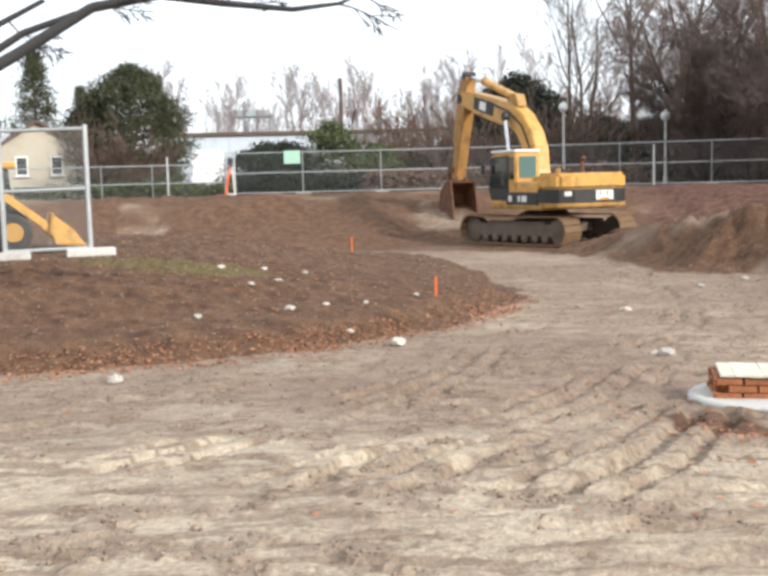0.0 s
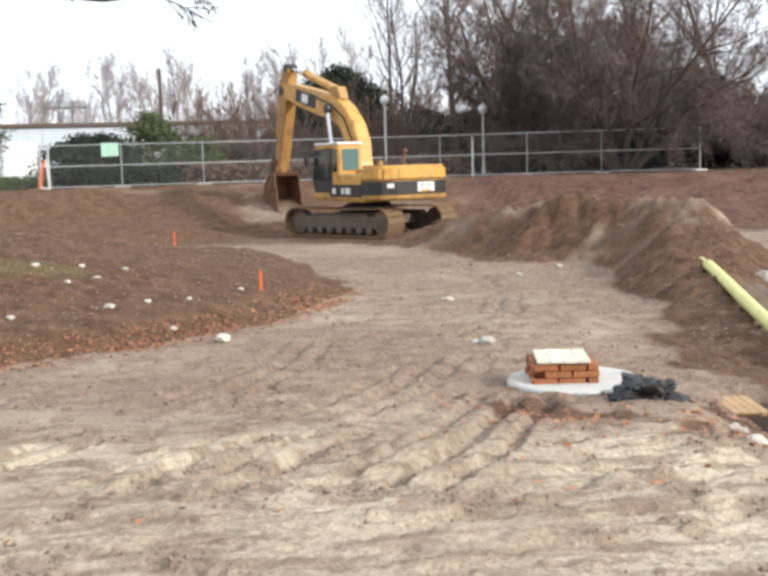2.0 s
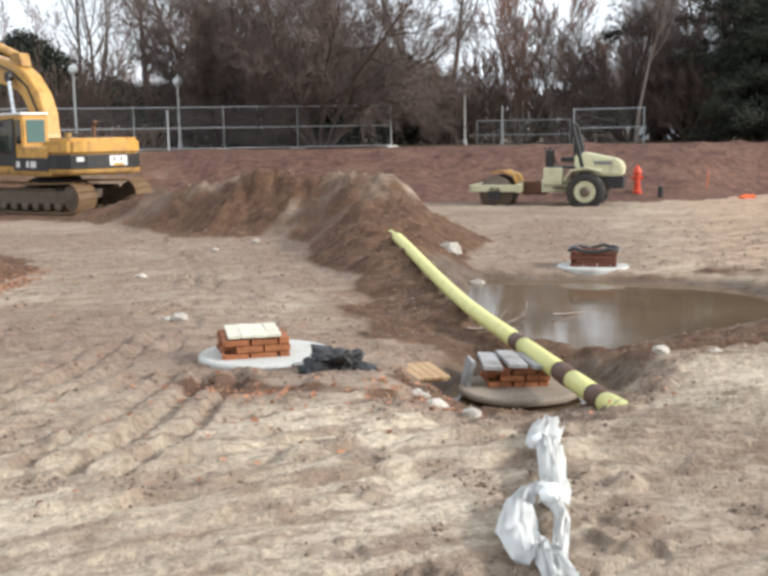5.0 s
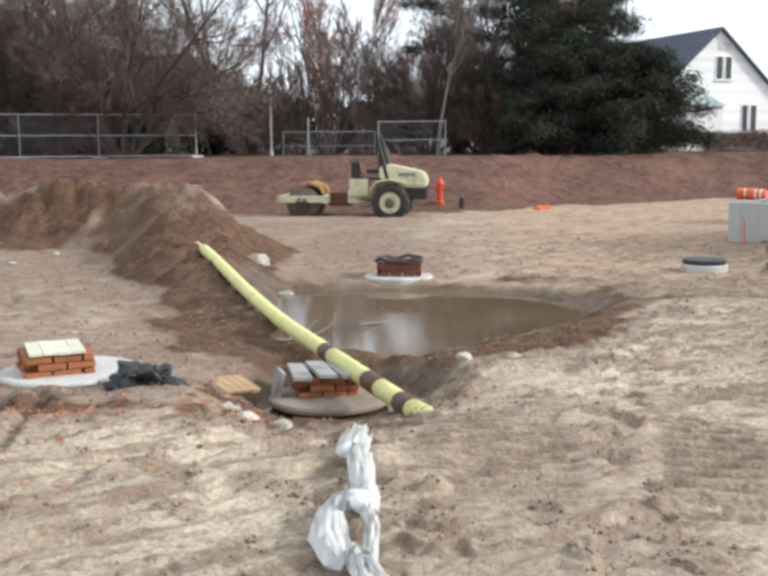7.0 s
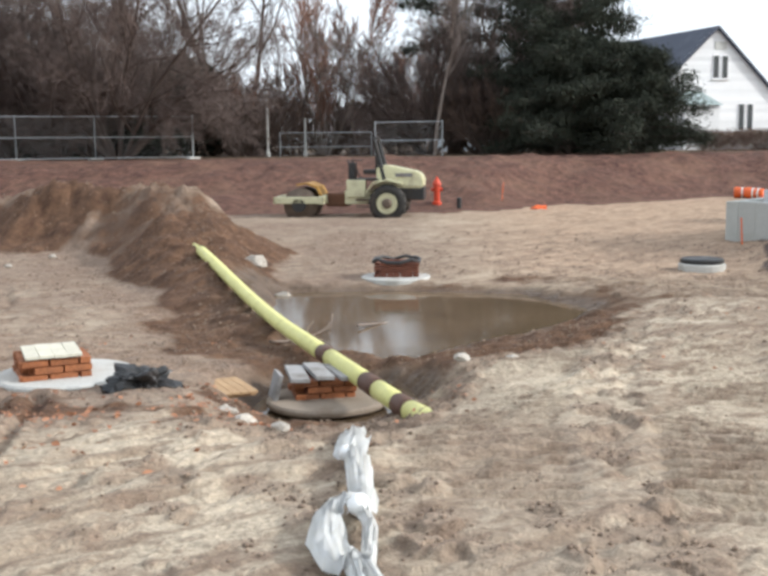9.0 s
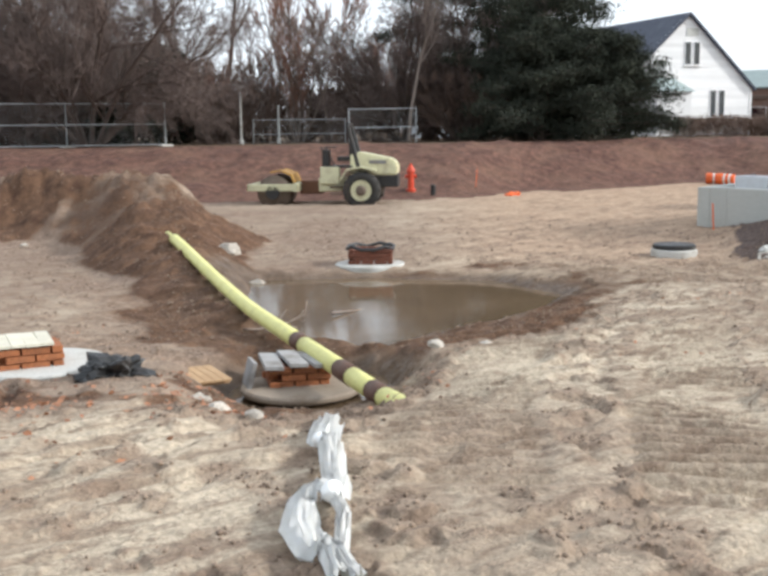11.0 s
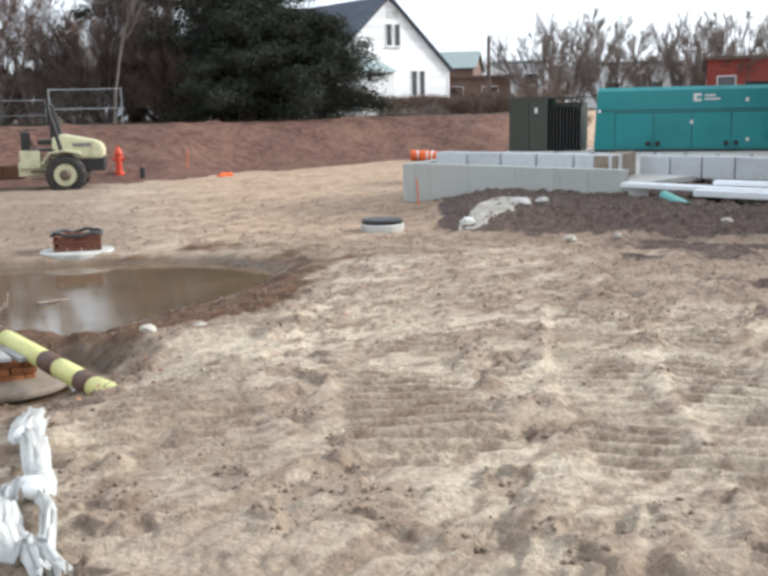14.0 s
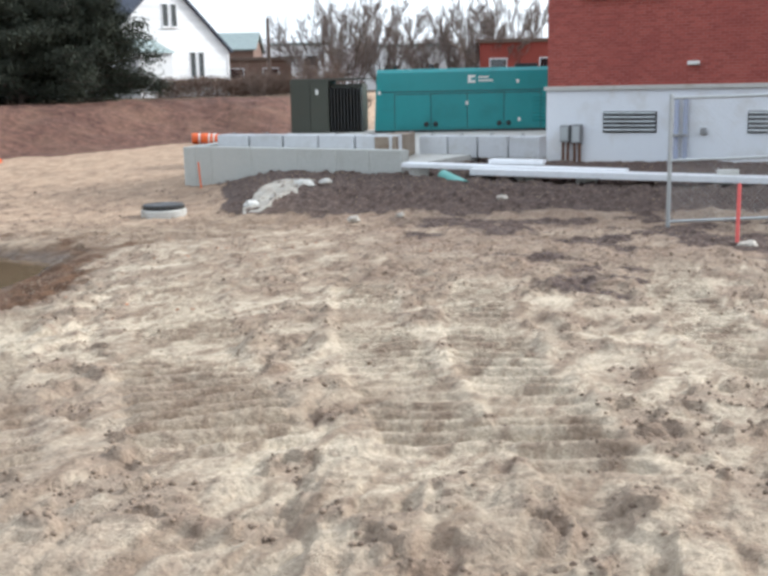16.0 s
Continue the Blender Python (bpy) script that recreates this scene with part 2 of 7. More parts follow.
def node_mix(n, l, fac, a, b, blend="MIX"):
    m = n.new("ShaderNodeMix")
    m.data_type, m.blend_type = "RGBA", blend
    for sock, v in ((m.inputs[0], fac), (m.inputs[6], a), (m.inputs[7], b)):
        if isinstance(v, bpy.types.NodeSocket):
            l.new(v, sock)
        elif isinstance(v, (int, float)):
            sock.default_value = v
        else:
            sock.default_value = (*v, 1)
    return m.outputs[2]


def worn(name, base, dirt=(0.16, 0.11, 0.075), amount=0.3, rough=0.6, metal=0.0, scale=3.0, grain=40.0, relief=0.15, vary=0.15, stretch=None, coat=0.0):
    """A coloured surface with fine grain, larger stains and dirt in patches, and slight differences from piece to piece."""
    m, n, l, p = shader(name)
    co = n.new("ShaderNodeTexCoord").outputs["Object"]
    big = node_noise(n, l, co, scale, 5, 0.65)
    fine = node_noise(n, l, co, grain, 4, 0.6, stretch)
    col = node_mix(n, l, node_ramp(n, l, fine, 0.3, 0.7), tuple(c * (1 - vary) for c in base), tuple(min(1, c * (1 + vary)) for c in base))
    info = n.new("ShaderNodeObjectInfo").outputs["Random"]
    shade = n.new("ShaderNodeMix")
    shade.data_type, shade.blend_type = "RGBA", "MULTIPLY"
    shade.inputs[0].default_value = 1.0
    l.new(col, shade.inputs[6])
    g = n.new("ShaderNodeCombineColor")
    v = node_ramp(n, l, info, 0, 1, 1 - vary, 1.0)
    for i in range(3):
        l.new(v, g.inputs[i])
    l.new(g.outputs[0], shade.inputs[7])
    col = node_mix(n, l, node_ramp(n, l, big, 0.5, 0.72, 0.0, amount), shade.outputs[2], dirt)
    l.new(col, p.inputs["Base Color"])
    l.new(node_ramp(n, l, big, 0.3, 0.7, max(0.05, rough - 0.12), min(1, rough + 0.2)), p.inputs["Roughness"])
    p.inputs["Metallic"].default_value = metal
    p.inputs["Coat Weight"].default_value = coat
    b = n.new("ShaderNodeBump")
    b.inputs["Strength"].default_value, b.inputs["Distance"].default_value = relief, 0.02
    l.new(fine, b.inputs["Height"])
    l.new(b.outputs[0], p.inputs["Normal"])
    return m


def leafy(name, a, b, rough=0.7):
    """Foliage and twigs: two tones varied from piece to piece."""
    m, n, l, p = shader(name)
    rnd = n.new("ShaderNodeNewGeometry").outputs["Random Per Island"]
    co = n.new("ShaderNodeTexCoord").outputs["Object"]
    big = node_noise(n, l, co, 0.6, 3)
    f = n.new("ShaderNodeMath")
    f.operation = "MULTIPLY_ADD"
    l.new(rnd, f.inputs[0])
    f.inputs[1].default_value = 0.6
    l.new(node_ramp(n, l, big, 0.3, 0.7, 0.0, 0.4), f.inputs[2])
    l.new(node_mix(n, l, f.outputs[0], a, b), p.inputs["Base Color"])
    p.inputs["Roughness"].default_value = rough
    return m


def soil_material():
    """Sand, brown topsoil, red fill, mud, turf and fallen leaves, by the zones stored on the mesh."""
    m, n, l, p = shader("soil")
    co = n.new("ShaderNodeTexCoord").outputs["Object"]

    def zone(name):
        a = n.new("ShaderNodeAttribute")
        a.attribute_name = name
        return a.outputs["Fac"]
    n1, n2, n3 = node_noise(n, l, co, 0.55, 6, 0.62), node_noise(n, l, co, 3.2, 6, 0.7), node_noise(n, l, co, 28, 4, 0.7)
    sand = node_mix(n, l, node_ramp(n, l, n1, 0.36, 0.62), (0.36, 0.28, 0.205), (0.60, 0.505, 0.38))
    sand = node_mix(n, l, node_ramp(n, l, n2, 0.52, 0.64, 0.0, 0.45), sand, (0.225, 0.15, 0.105))
    n4 = node_noise(n, l, co, 9.0, 6, 0.7)
    gate = node_ramp(n, l, node_noise(n, l, co, 0.8, 4, 0.6), 0.40, 0.60)
    crumb = n.new("ShaderNodeMath")
    crumb.operation = "MULTIPLY"
    l.new(node_ramp(n, l, n4, 0.51, 0.60, 0.0, 0.6), crumb.inputs[0])
    l.new(gate, crumb.inputs[1])
    sand = node_mix(n, l, crumb.outputs[0], sand, (0.17, 0.115, 0.085))
    clay = node_mix(n, l, node_ramp(n, l, n2, 0.35, 0.65), (0.38, 0.255, 0.172), (0.52, 0.385, 0.27))
    sand = node_mix(n, l, zone("clay"), sand, clay)
    dull = node_mix(n, l, node_ramp(n, l, n2, 0.36, 0.64), (0.19, 0.128, 0.095), (0.345, 0.255, 0.19))
    sand = node_mix(n, l, zone("dull"), sand, dull)
    streak = node_noise(n, l, co, 1.0, 5, 0.6, (1.1, 5.5, 1.0))
    sand = node_mix(n, l, node_ramp(n, l, streak, 0.50, 0.60, 0.0, 0.7), sand, (0.24, 0.17, 0.12))
    turned = node_mix(n, l, node_ramp(n, l, n4, 0.38, 0.62), (0.165, 0.11, 0.08), (0.34, 0.245, 0.18))
    sand = node_mix(n, l, zone("churn"), sand, turned)
    brown = node_mix(n, l, node_ramp(n, l, n2, 0.35, 0.66), (0.084, 0.045, 0.028), (0.185, 0.105, 0.062))
    red = node_mix(n, l, node_ramp(n, l, n2, 0.35, 0.65), (0.062, 0.032, 0.026), (0.19, 0.10, 0.072))
    red = node_mix(n, l, node_ramp(n, l, n1, 0.45, 0.65, 0.0, 0.45), red, (0.21, 0.125, 0.085))
    humus = node_mix(n, l, node_ramp(n, l, n4, 0.36, 0.64), (0.060, 0.042, 0.036), (0.165, 0.118, 0.098))
    wet = node_mix(n, l, node_ramp(n, l, n2, 0.4, 0.6), (0.115, 0.078, 0.052), (0.18, 0.125, 0.085))
    turf = node_mix(n, l, node_ramp(n, l, n3, 0.35, 0.65), (0.10, 0.072, 0.034), (0.185, 0.138, 0.062))
    far = node_mix(n, l, node_ramp(n, l, n2, 0.4, 0.6), (0.10, 0.065, 0.045), (0.16, 0.115, 0.07))

    def edged(z, width=0.5):
        s = n.new("ShaderNodeMath")
        s.operation = "MULTIPLY_ADD"
        l.new(n2, s.inputs[0])
        s.inputs[1].default_value = width
        l.new(z, s.inputs[2])
        return node_ramp(n, l, s.outputs[0], 0.5 + width * 0.3, 0.5 + width * 0.7)
    col = node_mix(n, l, edged(zone("brown")), sand, brown)
    col = node_mix(n, l, edged(zone("red")), col, red)
    col = node_mix(n, l, edged(zone("humus")), col, humus)
    col = node_mix(n, l, edged(zone("turf"), 0.9), col, turf)
    col = node_mix(n, l, zone("far"), col, far)
    col = node_mix(n, l, zone("wet"), col, wet)
    grit = node_ramp(n, l, n3, 0.3, 0.7, 0.72, 1.22)
    g = n.new("ShaderNodeCombineColor")
    for i in range(3):
        l.new(grit, g.inputs[i])
    col = node_mix(n, l, 1.0, col, g.outputs[0], "MULTIPLY")
    l.new(col, p.inputs["Base Color"])
    l.new(node_ramp(n, l, zone("wet"), 0.4, 1.0, 0.95, 0.45), p.inputs["Roughness"])
    p.inputs["Specular IOR Level"].default_value = 0.25
    h = n.new("ShaderNodeMath")
    h.operation = "MULTIPLY_ADD"
    l.new(n4, h.inputs[0])
    h.inputs[1].default_value = 1.8
    l.new(n3, h.inputs[2])
    b = n.new("ShaderNodeBump")
    b.inputs["Strength"].default_value, b.inputs["Distance"].default_value = 0.9, 0.03
    l.new(h.outputs[0], b.inputs["Height"])
    l.new(b.outputs[0], p.inputs["Normal"])
    return m


def water_material():
    m, n, l, p = shader("muddy_water")
    co = n.new("ShaderNodeTexCoord").outputs["Object"]
    silt = node_noise(n, l, co, 0.7, 4)
    l.new(node_mix(n, l, node_ramp(n, l, silt, 0.35, 0.65), (0.105, 0.072, 0.043), (0.155, 0.108, 0.066)), p.inputs["Base Color"])
    p.inputs["Roughness"].default_value, p.inputs["IOR"].default_value = 0.075, 1.33
    b = n.new("ShaderNodeBump")
    b.inputs["Strength"].default_value, b.inputs["Distance"].default_value = 0.06, 0.02
    l.new(node_noise(n, l, co, 2.5, 3), b.inputs["Height"])
    l.new(b.outputs[0], p.inputs["Normal"])
    return m


def glass_material(name, tint, rough=0.05):
    m, n, l, p = shader(name)
    p.inputs["Base Color"].default_value = (*tint, 1)
    p.inputs["Roughness"].default_value = rough
    p.inputs["Specular IOR Level"].default_value = 0.9
    return m


def film_material():
    """Thin white plastic film that lets some light through."""
    m, n, l, p = shader("white_plastic_film")
    co = n.new("ShaderNodeTexCoord").outputs["Object"]
    f = node_noise(n, l, co, 14, 4)
    l.new(node_mix(n, l, node_ramp(n, l, f, 0.35, 0.7), (0.86, 0.85, 0.80), (0.92, 0.92, 0.91)), p.inputs["Base Color"])
    p.inputs["Roughness"].default_value = 0.35
    p.inputs["Subsurface Weight"].default_value = 0.0
    return m


SOIL, WATERM = soil_material(), water_material()
YELLOW = worn("machine_yellow", (0.62, 0.335, 0.07), (0.20, 0.12, 0.06), 0.75, 0.45, coat=0.1)
YELLOW_DIRTY = worn("muddy_yellow", (0.44, 0.24, 0.05), (0.17, 0.10, 0.06), 0.85, 0.6)
YELLOW_RUSTY = worn("rust_streaked_yellow", (0.36, 0.19, 0.05), (0.12, 0.06, 0.035), 0.9, 0.6, scale=1.6)
STEEL_DIRTY = worn("muddy_steel", (0.16, 0.12, 0.09), (0.10, 0.07, 0.05), 0.6, 0.65, 0.3)
RUSTY = worn("rusty_bucket_steel", (0.16, 0.075, 0.04), (0.07, 0.04, 0.03), 0.7, 0.7, 0.3)
SHOE = worn("track_shoe_steel", (0.24, 0.15, 0.08), (0.14, 0.09, 0.05), 0.7, 0.7, 0.2)
BLACK = worn("black_paint", (0.02, 0.02, 0.02), (0.09, 0.065, 0.045), 0.4, 0.5)
CHROME = worn("chrome_rod", (0.75, 0.76, 0.77), (0.3, 0.26, 0.2), 0.1, 0.15, 1.0)
WHITE_DECAL = worn("white_decal", (0.78, 0.77, 0.72), amount=0.15)
# teal base colour stands in for sky mirrored in the cab's rear pane
GLASS_SKY = glass_material("sky_toned_cab_glass", (0.10, 0.17, 0.16))
GLASS_DARK = glass_material("dark_glass", (0.012, 0.016, 0.018))
CREAM = worn("cream_paint", (0.64, 0.62, 0.40), (0.27, 0.21, 0.13), 0.6, 0.45, coat=0.1)
RUBBER = worn("tyre_rubber", (0.035, 0.033, 0.03), (0.14, 0.10, 0.07), 0.6, 0.85)
ORANGE = worn("orange_plastic", (0.80, 0.14, 0.025), (0.3, 0.12, 0.06), 0.25, 0.55)
ORANGE_RED = worn("hydrant_red", (0.66, 0.07, 0.025), amount=0.2, rough=0.45)
PINK = worn("pink_marker", (0.80, 0.14, 0.13), amount=0.1)
CONCRETE = worn("pale_concrete", (0.54, 0.53, 0.49), (0.28, 0.24, 0.18), 0.7, 0.9, scale=2.0, relief=0.35)
CONCRETE_MUDDY = worn("muddy_concrete", (0.31, 0.25, 0.19), (0.17, 0.115, 0.075), 0.8, 0.85, scale=3.0, relief=0.35)
WALL_CONC = worn("cast_concrete", (0.47, 0.475, 0.44), (0.30, 0.285, 0.24), 0.45, 0.9, scale=1.3, relief=0.25)
BLOCK_CONC = worn("block_concrete", (0.58, 0.59, 0.60), (0.36, 0.34, 0.30), 0.4, 0.9, relief=0.25)
BRICK_ORANGE = worn("orange_brick", (0.36, 0.13, 0.05), (0.2, 0.10, 0.06), 0.5, 0.9, vary=0.3, relief=0.4)
BRICK_DARK = worn("dark_red_brick", (0.20, 0.07, 0.04), (0.08, 0.05, 0.04), 0.5, 0.9, vary=0.3, relief=0.4)
BRICK_RED = worn("red_brick", (0.31, 0.062, 0.045), (0.22, 0.055, 0.04), 0.6, 0.9, scale=0.9, vary=0.28, relief=0.3)
PLYWOOD = worn("weathered_plywood", (0.66, 0.62, 0.50), (0.40, 0.35, 0.25), 0.3, 0.8, grain=25, stretch=(1, 9, 1), relief=0.2)
BOARD = worn("tan_board", (0.46, 0.30, 0.16), (0.26, 0.15, 0.08), 0.4, 0.85, grain=25, stretch=(1, 9, 1), relief=0.2)
GREY_BOARD = worn("grey_board", (0.34, 0.33, 0.32), (0.13, 0.11, 0.09), 0.75, 0.8, grain=25, stretch=(1, 9, 1))
PIPE_YELLOW = worn("pipe_yellow", (0.74, 0.71, 0.27), (0.45, 0.40, 0.2), 0.35, 0.5)
PIPE_BROWN = worn("pipe_brown", (0.11, 0.055, 0.035), amount=0.25, rough=0.6)
TARP = worn("black_plastic", (0.018, 0.018, 0.018), (0.08, 0.06, 0.05), 0.3, 0.4)
GALV = worn("galvanised_steel", (0.50, 0.52, 0.52), (0.35, 0.34, 0.31), 0.25, 0.45, 0.6)
LAMP_WHITE = worn("lamp_white", (0.78, 0.80, 0.78), amount=0.1, rough=0.4)
POLE_GREY = worn("pole_paint", (0.60, 0.60, 0.56), amount=0.2)
WHITE_SIDING = worn("white_siding", (0.92, 0.92, 0.91), (0.80, 0.80, 0.78), 0.12, 0.7, scale=0.6)
WHITE_BASE = worn("painted_masonry", (0.78, 0.80, 0.83), (0.42, 0.36, 0.27), 0.45, 0.85, scale=0.9)
BLUE_WHITE = worn("pale_metal_wall", (0.62, 0.68, 0.74), (0.45, 0.47, 0.5), 0.4, 0.6, scale=0.3)
ROOF_BLUE = worn("slate_blue_roof", (0.065, 0.075, 0.105), (0.11, 0.11, 0.12), 0.4, 0.75, scale=0.8)
ROOF_GREEN = worn("grey_green_roof", (0.30, 0.36, 0.35), amount=0.2, rough=0.8)
ROOF_BROWN = worn("brown_roof", (0.13, 0.09, 0.07), amount=0.3, rough=0.85)
BEIGE = worn("beige_siding", (0.55, 0.49, 0.38), amount=0.3, rough=0.8, scale=0.6)
BROWN_WALL = worn("brown_wall", (0.20, 0.12, 0.09), amount=0.3, rough=0.85)
TEAL = worn("teal_enclosure", (0.016, 0.25, 0.255), (0.02, 0.12, 0.12), 0.35, 0.4, scale=0.8, vary=0.08, coat=0.15)
TEAL_PIPE = worn("teal_pipe_plastic", (0.12, 0.38, 0.33), amount=0.1, rough=0.4)
OLIVE = worn("dark_olive_paint", (0.040, 0.044, 0.030), (0.07, 0.06, 0.045), 0.4, 0.5)
PVC = worn("white_board_wrap", (0.78, 0.79, 0.80), amount=0.12, rough=0.45)
GREY_METAL = worn("grey_metal", (0.25, 0.25, 0.25), (0.14, 0.07, 0.04), 0.5, 0.5, 0.4)
BLUE_PIPE = worn("blue_grey_pipe", (0.38, 0.42, 0.55), amount=0.2, rough=0.5)
GREEN_SIGN = worn("pale_green_board", (0.42, 0.66, 0.52), amount=0.1, rough=0.5)
STONE = worn("pale_stone", (0.52, 0.47, 0.40), (0.28, 0.22, 0.16), 0.5, 0.9, relief=0.4, vary=0.3)
WASHOUT = worn("muddy_washout", (0.37, 0.345, 0.30), (0.22, 0.175, 0.14), 0.7, 0.95, scale=4.0, relief=0.5)
SAND_BLOCK = worn("tan_block", (0.40, 0.30, 0.21), (0.24, 0.16, 0.11), 0.5, 0.95, relief=0.5)
BARK = worn("grey_brown_bark", (0.115, 0.082, 0.066), (0.07, 0.05, 0.04), 0.5, 0.9, relief=0.5)
# bark darkened in colour so the limb stands as a silhouette against the sky
LIMB = worn("silhouette_bark", (0.045, 0.043, 0.043), (0.03, 0.03, 0.03), 0.4, 0.95, relief=0.3)
BARK_PALE = worn("pale_bark", (0.25, 0.20, 0.165), (0.14, 0.11, 0.09), 0.5, 0.9, relief=0.4)
TWIG_BEECH = leafy("beech_twigs", (0.10, 0.071, 0.061), (0.19, 0.138, 0.117))
TWIG_GREY = leafy("grey_twigs", (0.13, 0.10, 0.085), (0.24, 0.19, 0.165))
# twigs of the distance: haze is mixed into the colour, hence paler
TWIG_HAZY = leafy("hazy_twigs", (0.26, 0.22, 0.215), (0.42, 0.37, 0.36))
TWIG_RED = leafy("reddish_twigs", (0.21, 0.105, 0.075), (0.33, 0.175, 0.12))
TWIG_SHRUB = leafy("dead_shrub_twigs", (0.12, 0.075, 0.055), (0.20, 0.13, 0.095))
NEEDLE_DARK = leafy("dark_needles", (0.012, 0.016, 0.011), (0.048, 0.056, 0.034), 0.95)
NEEDLE_GREEN = leafy("conifer_needles", (0.022, 0.029, 0.012), (0.075, 0.078, 0.032))
HEDGE = leafy("hedge_leaves", (0.03, 0.042, 0.015), (0.12, 0.14, 0.05))
LEAF_FALLEN = leafy("fallen_leaves", (0.20, 0.084, 0.044), (0.46, 0.22, 0.115))


# ---- mesh helpers ----
def box(bm, c, s, turn=(0, 0, 0), bevel=0.0, taper=None):
    """A box of size s about c; taper: scale of the top in x and y."""
    r = bmesh.ops.create_cube(bm, size=1)
    vs = r["verts"]
    m = Matrix.Translation(c) @ Euler([radians(a) for a in turn]).to_matrix().to_4x4() @ Matrix.Diagonal((*s, 1))
    if taper:
        for v in vs:
            if v.co.z > 0:
                v.co.x *= taper[0]
                v.co.y *= taper[1]
    bmesh.ops.transform(bm, matrix=m, verts=vs)
    if bevel:
        es = list({e for v in vs for e in v.link_edges})
        bmesh.ops.bevel(bm, geom=es, offset=bevel, segments=2, profile=0.6, affect="EDGES")
    return bm


def rod(bm, a, b, r, r2=None, sides=12, caps=True):
    """A round bar from a to b."""
    a, b = Vector(a), Vector(b)
    m = Matrix.Translation((a + b) / 2) @ (b - a).to_track_quat("Z", "Y").to_matrix().to_4x4()
    bmesh.ops.create_cone(bm, cap_ends=caps, segments=sides, radius1=r, radius2=r if r2 is None else r2, depth=(b - a).length, matrix=m)
    return bm


def plate(bm, outline, x0, x1, bevel=0.0):
    """An outline in (y, z) carried from x0 to x1."""
    va = [bm.verts.new((x0, y, z)) for y, z in outline]
    vb = [bm.verts.new((x1, y, z)) for y, z in outline]
    n = len(outline)
    fs = [bm.faces.new(va), bm.faces.new(vb[::-1])]
    for i in range(n):
        fs.append(bm.faces.new((va[i], vb[i], vb[(i + 1) % n], va[(i + 1) % n])))
    bmesh.ops.recalc_face_normals(bm, faces=fs)
    if bevel:
        bmesh.ops.bevel(bm, geom=list({e for f in fs for e in f.edges}), offset=bevel, segments=2, affect="EDGES")
    return bm


def lathe(bm, profile, c=(0, 0, 0), axis="Z", sides=24):
    """A profile of (radius, height) turned round an axis through c."""
    rings = []
    for r, h in profile:
        ring = []
        for k in range(sides):
            a = 2 * math.pi * k / sides
            p = (r * math.cos(a), r * math.sin(a), h)
            if axis == "X":
                p = (h, r * math.cos(a), r * math.sin(a))
            ring.append(bm.verts.new((p[0] + c[0], p[1] + c[1], p[2] + c[2])))
        rings.append(ring)
    fs = []
    for a, b in zip(rings, rings[1:]):
        for k in range(sides):
            fs.append(bm.faces.new((a[k], a[(k + 1) % sides], b[(k + 1) % sides], b[k])))
    fs.append(bm.faces.new(rings[0][::-1]))
    fs.append(bm.faces.new(rings[-1]))
    bmesh.ops.recalc_face_normals(bm, faces=fs)
    return bm


def tube(bm, pts, r, sides=10, flat=1.0):
    """A round tube through points."""
    pts = [Vector(p) for p in pts]
    rings = []
    for i, p in enumerate(pts):
        t = (pts[min(i + 1, len(pts) - 1)] - pts[max(i - 1, 0)]).normalized()
        u = t.cross(Vector((0, 0, 1)))
        u = u.normalized() if u.length > 1e-4 else Vector((1, 0, 0))
        v = u.cross(t)
        rr = r[i] if isinstance(r, (list, tuple)) else r
        rings.append([bm.verts.new(p + rr * (math.cos(2 * math.pi * k / sides) * u + flat * math.sin(2 * math.pi * k / sides) * v)) for k in range(sides)])
    for a, b in zip(rings, rings[1:]):
        for k in range(sides):
            bm.faces.new((a[k], a[(k + 1) % sides], b[(k + 1) % sides], b[k]))
    bm.faces.new(rings[0][::-1])
    bm.faces.new(rings[-1])
    bmesh.ops.recalc_face_normals(bm, faces=bm.faces)
    return bm


def mesh_of(name, bm, material, soft=False):
    me = bpy.data.meshes.new(name)
    bm.to_mesh(me)
    bm.free()
    me.materials.append(material)
    if soft:
        me.polygons.foreach_set("use_smooth", [True] * len(me.polygons))
    return me


def part(name, bm, material, parent, label="", soft=False, m=None):
    """One mesh under a thing or under a part."""
    ob = new(name, mesh_of(name, bm, material, soft))
    ob.parent = parent
    if m is not None:
        ob.matrix_basis = m
    if label:
        ob["label"] = label
    return ob


def thing(name, label, category, m=None, group="", kind=""):
    ob = tagged(new(name), label, category, group, kind)
    ob.empty_display_size = 0.2
    if m is not None:
        ob.matrix_basis = m
    return ob


def solid(name, bm, material, label, category, m=None, group="", kind="", soft=False):
    ob = tagged(new(name, mesh_of(name, bm, material, soft)), label, category, group, kind)
    if m is not None:
        ob.matrix_basis = m
    return ob


def piece(name, me, parent, m):
    ob = new(name, me)
    ob.parent = parent
    ob.matrix_basis = m
    return ob


